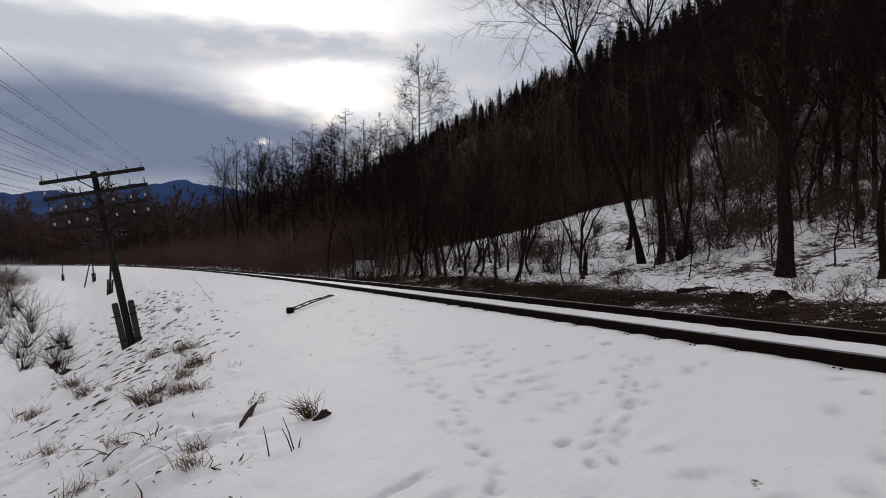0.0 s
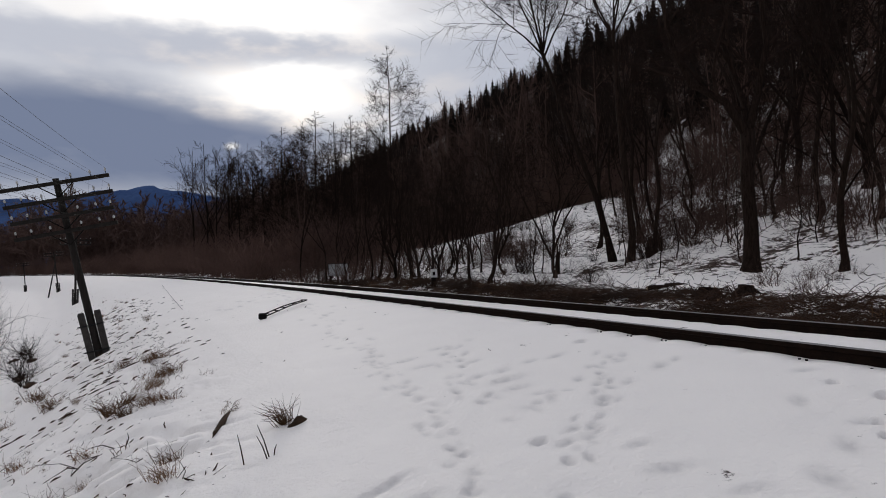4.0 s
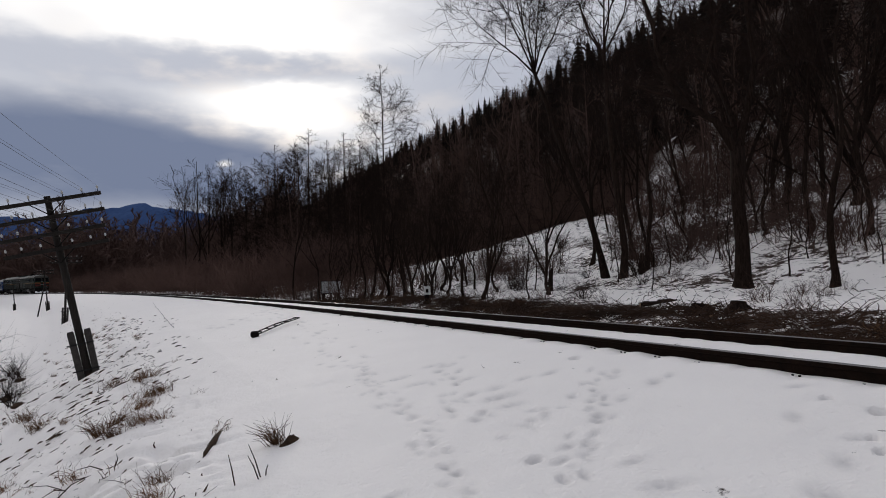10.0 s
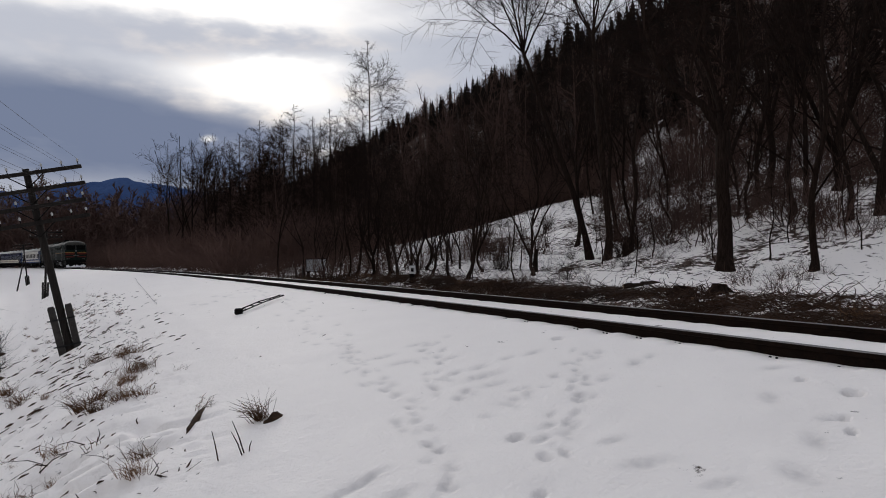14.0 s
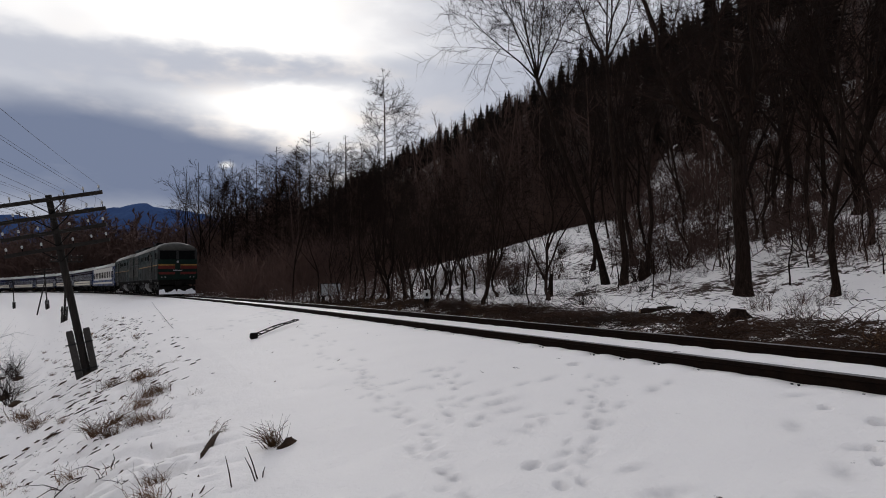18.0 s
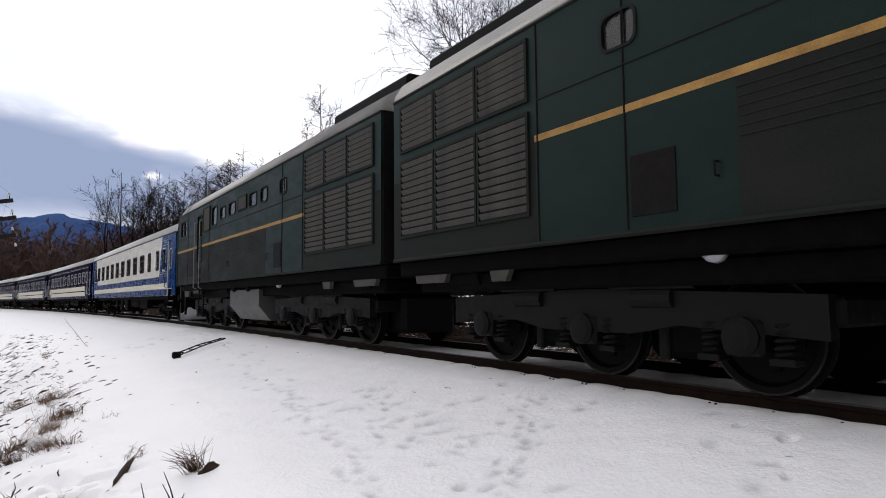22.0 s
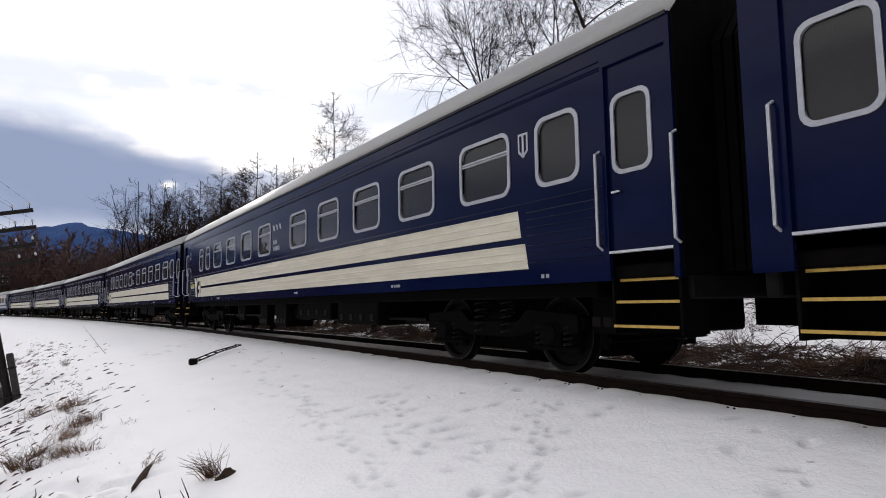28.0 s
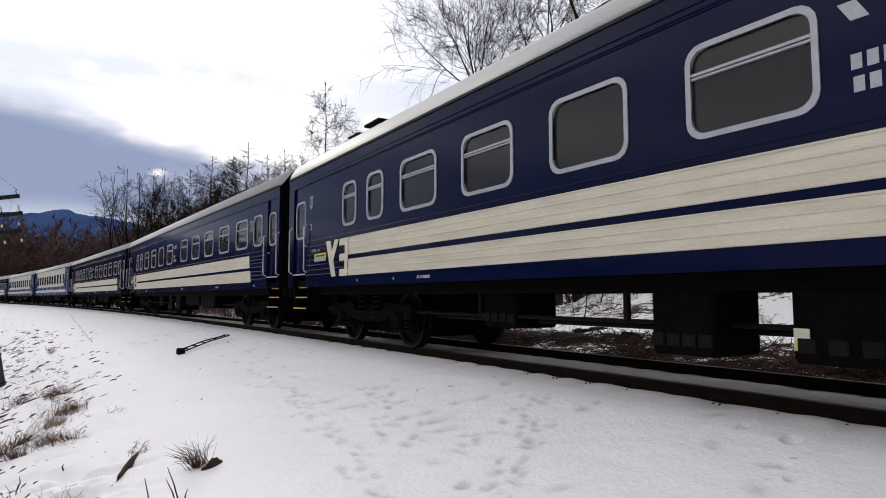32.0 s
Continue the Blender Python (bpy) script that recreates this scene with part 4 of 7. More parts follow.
def plant_trees():
    rng = random.Random(8)
    edge = "trees at the foot of the hill"
    plant(BIG, 15.46, 11.88, "large dark bare tree with a thick straight trunk", 20, 1.0, edge)
    plant(LEAN_A, 17.86, 20.38, "leaning bare tree with a wide upright crown", 0, 1.0, edge)
    plant(LEAN_B, 17.95, 19.37, "bare tree with forked leaning stems", 0, 1.0, edge)
    plant(LEAN_C, 21.6, 22.6, "bare tree with forked leaning stems", 15, 0.9, edge)
    plant(LEAN_C, 19.1, 19.2, "bare tree with forked leaning stems", 200, 0.8, edge)
    for x, y, turn, s in ((27.2, 15.2, 150, 0.85), (30.5, 20.5, 30, 0.85), (33.0, 25.0, 340, 0.9), (22.4, 11.2, 60, 0.7)):
        plant(STOUT, x, y, "stout dark leaning bare tree on the slope", turn, s, edge)
    for k, (x, y, s) in enumerate(((16.2, 9.73, 0.95), (23.07, 14.6, 1.1), (21.9, 11.9, 1.0), (20.1, 19.8, 0.8), (25.5, 15.5, 1.1),
                                   (26.5, 18.5, 1.2), (27.5, 11.5, 1.1), (21.5, 25.5, 1.1), (10.66, 24.6, 0.5), (10.4, 30.3, 0.55), (10.3, 38.4, 0.62), (10.9, 35.0, 0.6), (11.5, 27.5, 0.55), (12.6, 32.0, 0.6), (9.8, 44.0, 0.68), (11.8, 41.5, 0.66))):
        plant(MID[k % 5], x, y, "slender dark bare tree at the wood's edge", rng.uniform(0, 360), s, edge, tilt=(rng.gauss(0, 5), rng.gauss(-3, 6)))
    for k, (x, y) in enumerate(((13.37, 18.34), (11.53, 19.9), (11.4, 21.2), (10.42, 22.4), (12.4, 24.6), (13.8, 28.0), (11.2, 25.8), (12.0, 28.4), (10.8, 28.0), (13.0, 30.6), (10.2, 26.2), (14.6, 26.0), (15.6, 28.6), (11.6, 32.6), (13.2, 35.4), (10.0, 33.0), (12.2, 37.6), (14.8, 33.0), (16.4, 31.2), (11.0, 23.4), (12.8, 21.0), (24.6, 10.4), (26.6, 12.2), (23.4, 16.8), (25.0, 18.4), (28.4, 17.2), (21.8, 19.6))):
        plant(CROOKED[k % 3], x, y, "small crooked bare tree in the snow", rng.uniform(0, 360), rng.uniform(0.55, 1.0), edge)
    for k, (x, y) in enumerate(((17.06, 11.54), (16.72, 13.2), (14.6, 14.5), (19.0, 15.0), (18.2, 9.6), (12.28, 18.01), (15.0, 21.5), (20.6, 16.8), (19.3, 12.4), (13.1, 22.3), (11.0, 18.6), (20.0, 11.0), (21.5, 14.0), (17.5, 16.5), (16.4, 18.0), (14.2, 19.6), (19.6, 22.0), (22.8, 18.2), (24.4, 20.6), (18.9, 25.0), (16.3, 24.4), (23.0, 9.2), (20.4, 8.6), (12.6, 26.4), (11.8, 30.0), (13.4, 33.0), (15.2, 30.2))):
        plant(SAPLING[k % 4], x, y, "thin bare sapling standing in snow", rng.uniform(0, 360), rng.uniform(0.7, 1.1), edge, "sapling", "sapling")
    for k in range(90):
        q, y = 5.5 + 28 * rng.random(), rng.uniform(4, 52)
        x = TRACK_X + q - y * y * 0.001
        plant(SHRUB[k % 4], x, y, "bare multi-stemmed shrub in the snow", rng.uniform(0, 360), rng.uniform(0.3, 0.95), "shrubs on the hillside", "shrub", "shrub")
    # the wood behind, thickening up the slope
    done = []
    for k in range(2600):
        q, y = 12 + 50 * rng.random() ** 1.3, rng.uniform(-8, 118)
        if q < 31 - 0.25 * y or any((q - a) ** 2 + (y - b) ** 2 < 6.5 for a, b in done):
            continue
        done.append((q, y))
        x = TRACK_X + q - (0.001 * y * y if q < 20 else 0)
        room = 0.5 * x - ground_z(x, y)           # they stay under the line of the crest
        pick = (MID, ASPEN, ALDER)[0 if q < 24 else rng.choice((0, 0, 1, 2))]
        plant(pick[rng.randrange(len(pick))], x, y, "bare grey-brown tree of the hillside wood", rng.uniform(0, 360), min(rng.uniform(0.55, 1.05), room / 15.5), "wood on the hillside", tilt=(rng.gauss(0, 6), rng.gauss(-3, 7)))
        if len(done) > 150:
            break
    # alders along the line, against the sky
    row = "alders beside the line"
    for x, y, s in ((10.6, 92, 1.0), (14.6, 88, 1.0), (16.6, 84, 1.05), (18.4, 80, 1.02), (20.0, 79, 1.1), (20.6, 72, 1.0), (22.0, 70, 1.05), (23.6, 69, 0.95), (25.4, 68, 1.0), (19.0, 66, 0.9), (17.4, 74, 1.0), (13.0, 86, 0.95), (15.4, 78, 0.9)):
        far, turn = math.hypot(x, y), math.degrees(math.atan2(x, y))
        tall = EYE + far * math.tan(radians(float(np.interp(turn, [6, 9, 10.7, 14.3, 18.4, 22], [10.6, 11.4, 12.2, 13.3, 13.6, 13.4])))) - ground_z(x, y)
        plant(ALDER[int(x * 7) % 3], x, y, "tall slim bare alder with fine side branches", rng.uniform(0, 360), s * 0.95 * tall / 15.5, row)
    plant(TALL, 23.9, 62.0, "tallest bare alder, standing above the others", 40, 1.0, row)
    for x, y in ((8.0, 98), (9.6, 101), (11.6, 99), (12.6, 96), (6.6, 103)):
        plant(ASPEN[int(x) % 3], x, y, "bare tree with upright forked limbs", rng.uniform(0, 360), 1.27, row)


def merged(name, sources, places, label, category, mat):
    """Many far trees in one mesh: (x, y, z, turn, size) for each."""
    vs, fs, n = [], [], 0
    arr = [(np.array([v.co[:] for v in me.vertices]), [tuple(p.vertices) for p in me.polygons]) for me in sources]
    for k, (x, y, z, turn, size) in enumerate(places):
        v, f = arr[k % len(arr)]
        c, s = math.cos(turn), math.sin(turn)
        w = np.stack([v[:, 0] * c - v[:, 1] * s, v[:, 0] * s + v[:, 1] * c, v[:, 2]], -1) * size + np.array([x, y, z])
        vs.append(w)
        fs.extend(tuple(i + n for i in q) for q in f)
        n += len(v)
    me = bpy.data.meshes.new(name)
    me.from_pydata(np.concatenate(vs).tolist(), [], fs)
    me.materials.append(mat)
    return tagged(new(name, me), label, category, kind="stuff")


def spruce_mesh(seed):
    """A spruce of drooping, ragged tiers."""
    rng = random.Random(seed)
    g = Geo().tube([(0, 0, 0), (0, 0, 12)], [0.16, 0.02], 4, caps=False)
    tiers = 11
    for k in range(tiers):
        t = k / (tiers - 1)
        z, r = 0.6 + 10.6 * t, (2.5 * (1 - t) ** 0.8 + 0.2) * rng.uniform(0.6, 1.25)
        n = 9 if t < 0.7 else 6
        vs, fs = [(0, 0, z + 1.6 - 0.5 * t)], []
        a0 = rng.uniform(0, 6)
        for i in range(2 * n):
            rr = r * (rng.uniform(0.85, 1.15) if i % 2 == 0 else rng.uniform(0.35, 0.5))
            vs.append((rr * math.cos(a0 + math.pi * i / n), rr * math.sin(a0 + math.pi * i / n), z - (0.35 if i % 2 == 0 else -0.15) * r * 0.5 + rng.uniform(-0.1, 0.1)))
        for i in range(2 * n):
            fs.append((0, 1 + i, 1 + (i + 1) % (2 * n)))
        g.add(vs, fs)
    tall, wide, lean = rng.uniform(0.65, 1.3), rng.uniform(0.85, 1.6), rng.gauss(0, 0.03)
    me = bpy.data.meshes.new("spruce")
    me.from_pydata([(v[0] * wide + lean * v[2], v[1] * wide, v[2] * tall) for v in g.v], [], g.f)
    return me


def far_tree_mesh(seed, style, thick=0.02, limbs=18, kids=8):
    rng = random.Random(seed)
    g = Geo().tube([(0, 0, -0.5), (rng.gauss(0, 0.4), rng.gauss(0, 0.4), 6), (rng.gauss(0, 0.7), rng.gauss(0, 0.7), 13.5)], [0.13, 0.10, 0.03], 4, caps=False)
    for k in range(limbs):
        t = 0.12 + 0.88 * k / limbs
        a = rng.uniform(0, 6.283)
        branch(rng, g, Vector((0, 0, 13.5 * t)), (math.cos(a), math.sin(a), style), 3.8 * (1.2 - t * 0.9), 0.05, 1, (3, 3), (kids,), min_r=thick)
    me = bpy.data.meshes.new("far_tree")
    me.from_pydata([tuple(v) for v in g.v], [], g.f)
    return me


def brush_mesh(seed, stems=9, kids=8, thick=0.012):
    """A bush of many crooked stems, about two metres high."""
    rng = random.Random(seed)
    g = Geo()
    for _ in range(stems):
        branch(rng, g, Vector((rng.gauss(0, 0.25), rng.gauss(0, 0.25), -0.15)), (rng.gauss(0, 0.45), rng.gauss(0, 0.45), 1), rng.uniform(1.2, 2.3), 0.022, 1, (3, 3), (kids,), min_r=thick, wander=0.2)
    me = bpy.data.meshes.new("brush")
    me.from_pydata([tuple(v) for v in g.v], [], g.f)
    return me


def plant_far_woods():
    rng = random.Random(17)
    spr, far = [spruce_mesh(200 + k) for k in range(9)], [far_tree_mesh(220 + k, (0.5, 1.1, 0.8, 1.4)[k]) for k in range(4)]
    xs, ys, ss = [], [], []
    while len(xs) < 1300:                      # spruces up to the crest
        q, y = rng.uniform(48, 215), rng.uniform(-40, 520)
        if rng.random() < 0.12:
            q = rng.uniform(135, 190)
        xs.append(TRACK_X + q), ys.append(y), ss.append(0.5 + 0.8 * rng.random() ** 1.5)
    z, _, _ = height(np.array(xs), np.array(ys), False)
    merged("spruce_wood", spr, [(x, y, h - 0.3, rng.uniform(0, 6.28), s) for x, y, h, s in zip(xs, ys, z, ss)], "dark spruce wood covering the hill up to its crest", "trees", M["needle"])
    xs, ys, ss = [], [], []
    while len(xs) < 620:                       # bare trees among them, leaving the snowy knoll free
        y = rng.uniform(8, 300)
        q = np.interp(y, [0, 25, 41, 56, 70], [42, 40, 32, 15, 9]) + 75 * rng.random() ** 1.4
        x = TRACK_X + q
        if q < wood_edge(x, y) - 3 and rng.random() < 0.55:
            continue
        xs.append(x), ys.append(y), ss.append(min(rng.uniform(0.55, 1.1), (0.5 * x - 0.4 * (x - 35)) / 14))
    while len(xs) < 1250:                       # and along the crest, breaking its line
        q, y = rng.uniform(120, 215), rng.uniform(60, 520)
        xs.append(TRACK_X + q), ys.append(y), ss.append(rng.uniform(0.55, 1.15))
    z, _, _ = height(np.array(xs), np.array(ys), False)
    merged("bare_wood", far, [(x, y, h - 0.2, rng.uniform(0, 6.28), s) for x, y, h, s in zip(xs, ys, z, ss)], "leafless brown wood on the slope above the line", "trees", M["brush"])
    xs, ys, ss = [], [], []
    valley = [far_tree_mesh(260 + k, (0.7, 1.2)[k], 0.085, 16, 6) for k in range(2)]
    while len(xs) < 760:                       # the valley wood ahead
        r, a = rng.uniform(235, 420), radians(rng.uniform(-24, 13))
        x, y = r * math.sin(a), r * math.cos(a)
        _, o = offsets(np.array([x]), np.array([y]))
        if abs(o[0]) < 14:
            continue
        xs.append(x), ys.append(y), ss.append(rng.uniform(1.25, 2.2))
    z, _, _ = height(np.array(xs), np.array(ys), False)
    merged("valley_wood", valley, [(x, y, h - 0.2, rng.uniform(0, 6.28), s) for x, y, h, s in zip(xs, ys, z, ss)], "leafless reddish-brown wood across the valley", "trees", M["valleytwig"])
    # brush: beside the bend, up the slope, in the meadow
    bush = [brush_mesh(240 + k) for k in range(4)]
    rows = []
    while len(rows) < 900:
        st = 52 + 210 * rng.random() ** 1.4
        p = on_track(st, -(4.2 + 30 * rng.random() ** 1.2))
        rows.append((p.x, p.y, rng.uniform(0.8, 2.6)))
    z, _, _ = height(np.array([r[0] for r in rows]), np.array([r[1] for r in rows]), False)
    merged("bend_thicket", bush, [(x, y, h - 0.1, rng.uniform(0, 6.28), s) for (x, y, s), h in zip(rows, z)], "dense reddish-brown thicket along the bend of the line", "bushes", M["bendtwig"])
    rows = []
    while len(rows) < 130:
        p = on_track(rng.uniform(26, 60), -rng.uniform(4.5, 16))
        rows.append((p.x, p.y, rng.uniform(0.35, 1.1)))
    while len(rows) < 660:                     # thin undergrowth high on the open slope
        x, y = TRACK_X + 13 + 42 * rng.random(), rng.uniform(2, 40)
        if x > 0.92 * y:
            rows.append((x, y, rng.uniform(0.35, 1.25)))
    while len(rows) < 2100:
        y = rng.uniform(-5, 90)
        q = np.interp(y, [0, 25, 41, 56, 70], [30, 31, 30, 13, 8]) + 45 * rng.random() ** 1.2
        if q < wood_edge(TRACK_X + q, y) - 4 and rng.random() < 0.7:
            continue
        rows.append((TRACK_X + q, y, rng.uniform(0.6, 2.1)))
    while len(rows) < 2480:                    # low scrub on the open snow
        y = rng.uniform(2, 52)
        rows.append((TRACK_X + 5.0 + 26 * rng.random(), y, rng.uniform(0.12, 0.4)))
    while len(rows) < 2730:
        r, a = rng.uniform(60, 190), radians(rng.uniform(-40, -7))
        x, y = r * math.sin(a), r * math.cos(a)
        _, o = offsets(np.array([x]), np.array([y]))
        if o[0] > 16:
            rows.append((x, y, rng.uniform(0.8, 2.0)))
    z, _, _ = height(np.array([r[0] for r in rows]), np.array([r[1] for r in rows]), False)
    merged("thicket", bush, [(x, y, h - 0.1, rng.uniform(0, 6.28), s) for (x, y, s), h in zip(rows, z)], "dense brown leafless thicket beside the line", "bushes", M["brush"])


plant_trees()
plant_far_woods()


# ---------------------------------------------------------------- telegraph line
def insulator_mesh():
    return Geo().lathe((0, 0, 0), "z", [(0, 0.028), (0.03, 0.05), (0.055, 0.04), (0.085, 0.052), (0.12, 0.035), (0.145, 0.015)], 8).mesh("insulator", M["porcelain"])


INSULATOR = insulator_mesh()
ARMS = ((0.12, 1.18), (0.52, 1.18), (0.92, 1.12), (1.30, 1.12))     # below the top, half length


def telegraph_pole(base, top, props=True, arms=ARMS, thick=0.092, strut=None):
    """A leaning wooden pole with crossarms, braces and insulators, clamped to concrete stubs. Returns the pins, where the wires hang."""
    base, top = Vector(base), Vector(top)
    axis = (top - base).normalized()
    across = Vector((1, -0.12, 0))
    across = (across - axis * across.dot(axis)).normalized()
    deep = axis.cross(across)
    pole = thing("telegraph_pole", "leaning weathered wooden telegraph pole with crossarms and white insulators", "telegraph pole", "telegraph poles along the bank")
    part("post", Geo().tube([base - axis * 0.3, base.lerp(top, 0.5), top], [thick, thick * 0.92, thick * 0.78], 10), M["polewood"], pole)
    pins = []
    frame3 = Matrix((across, deep, axis)).transposed().to_4x4()
    for down, half in arms:
        c = top - axis * down - deep * (thick + 0.03)
        arm = part("crossarm", Geo().box(-half, half, -0.04, 0.04, -0.045, 0.045, 0.008, m=Matrix.Translation(c) @ frame3), M["polewood"], pole)
        for sx in (-1, 1):
            part("brace", Geo().tube([c + across * sx * half * 0.32 - axis * 0.03, c - axis * 0.34], 0.014, 5), M["iron"], arm)
            for f in (0.95, 0.66, 0.30):
                p = c + across * sx * half * f + axis * 0.045
                part("pin", Geo().tube([p, p + axis * 0.09], 0.01, 5), M["iron"], arm)
                part("insulator", INSULATOR, None, arm, "white porcelain insulator", at=Matrix.Translation(p + axis * 0.07) @ frame3 @ Matrix.Scale(0.55, 4))
                pins.append(p + axis * 0.15)
    if props:
        for sx in (-1, 1):
            a, b = base + across * sx * 0.165 - axis * 0.25, base + across * sx * 0.185 + axis * 1.28
            part("concrete_stub", Geo().tube([a, b, b + axis * 0.05], [0.105, 0.10, 0.08], 4), M["concrete"], pole, "stained concrete footing post")
        for h in (0.35, 1.0):
            c = base + axis * h
            part("wire_lashing", Geo().tube([c - across * 0.30 - deep * 0.1, c - deep * 0.13, c + across * 0.30 - deep * 0.1], 0.018, 5), M["wire"], pole)
    if strut:
        part("strut", Geo().tube([Vector(strut), base.lerp(top, 0.72)], [0.09, 0.07], 8), M["polewood"], pole)
    return pins


def build_telegraph():
    place = []
    for (x, y), (dx, dy), tall, strut in (((-4.0, -25.0), (-0.5, 0.0), 5.4, None), ((-1.12, 17.5), (-0.88, -0.1), 4.58, None), ((-5.7, 60.2), (0.15, 0.3), 5.6, None), ((-11.4, 99.9), (-0.5, 0.2), 5.6, (-12.2, 96.5)), ((-21.4, 140.4), (-0.3, 0.2), 5.6, None)):
        z = ground_z(x, y) - 0.05
        if strut:
            strut = (*strut, ground_z(*strut))
        place.append(telegraph_pole((x, y, z), (x + dx, y + dy, z + tall), True, ARMS if y < 60 else ARMS[:2], strut=strut))
    wires = thing("overhead_wires", "thin dark telegraph wires strung between the poles", "wires", "telegraph line")
    for a, b in zip(place, place[1:]):
        for k in range(0, min(len(a), len(b))):
            p, q = a[k], b[k]
            pts = []
            for i in range(13):
                t = i / 12
                m = p.lerp(q, t)
                m.z -= 4 * 0.55 * t * (1 - t)
                pts.append(m)
            part("wire", Geo().tube(pts, 0.0024, 4, caps=False), M["wire"], wires)


build_telegraph()


# ---------------------------------------------------------------- small things beside the line
def blade(rng, g, p, way, length, width):
    d = Vector(way).normalized()
    mid = p + d * length * 0.55
    tip = mid + (d + Vector((rng.gauss(0, 0.5), rng.gauss(0, 0.5), -0.45))).normalized() * length * 0.5
    g.tube([p, mid, tip], [width, width * 0.8, width * 0.25], 3, caps=False)


def tuft_mesh(seed, n, tall, spread):
    rng = random.Random(seed)
    g = Geo()
    for _ in range(n):
        p = Vector((rng.gauss(0, spread * 0.35), rng.gauss(0, spread * 0.35), -0.03))
        blade(rng, g, p, (rng.gauss(0, 0.42) - 0.45, rng.gauss(0, 0.42) - 0.1, 1), tall * rng.uniform(0.35, 1.15), rng.uniform(0.0018, 0.0034))
    return g.mesh("grass_tuft", M["drygrass"])


TUFT = [tuft_mesh(300, 90, 0.27, 0.11), tuft_mesh(301, 80, 0.25, 0.18), tuft_mesh(302, 14, 0.14, 0.12), tuft_mesh(303, 8, 0.12, 0.10), tuft_mesh(304, 150, 0.24, 0.30)]


def clod_mesh(seed, lx, ly, lz):
    rng = random.Random(seed)
    vs, fs, n, m = [], [], 12, 6
    for j in range(m + 1):
        t = math.pi * 0.5 * j / m
        for i in range(n):
            a = 2 * math.pi * i / n
            k = 1 + rng.uniform(-0.22, 0.22)
            vs.append((lx * math.cos(a) * math.cos(t) * k, ly * math.sin(a) * math.cos(t) * k, lz * math.sin(t) * (1 + rng.uniform(-0.2, 0.2)) - 0.05))
    for j in range(m):
        for i in range(n):
            fs.append((j * n + i, j * n + (i + 1) % n, (j + 1) * n + (i + 1) % n, (j + 1) * n + i))
    return Geo().add(vs, fs).mesh("earth_clod", M["soil"], True)


def sticks_mesh(seed, n, length, spread, lift, r=0.011, flat=0.35):
    rng = random.Random(seed)
    g = Geo()
    for _ in range(n):
        a = rng.uniform(0, 2 * math.pi)
        l = length * rng.uniform(0.3, 1.2)
        p = Vector((rng.gauss(0, spread), rng.gauss(0, spread * 0.6), rng.uniform(-0.02, lift)))
        d = Vector((math.cos(a), math.sin(a), rng.gauss(0, flat)))
        q = p + d * l * 0.5 + Vector((rng.gauss(0, 0.06), rng.gauss(0, 0.06), rng.gauss(0, 0.05)))
        e = q + (d + Vector((rng.gauss(0, 0.35), rng.gauss(0, 0.35), rng.gauss(0, 0.3)))) * l * 0.5
        w = r * rng.uniform(0.5, 1.6)
        g.tube([p, q, e], [w, w * 0.8, w * 0.35], 4, caps=False)
    return g.mesh("branches", M["stick"])


def scatter(name, mesh, x, y, label, category, group, turn=0.0, size=1.0, lift=0.0, kind=""):
    ob = new(name, mesh)
    ob.matrix_basis = pose(x, y, ground_z(x, y) + lift, 0, 0, turn) @ Matrix.Scale(size, 4)
    return tagged(ob, label, category, group, kind)


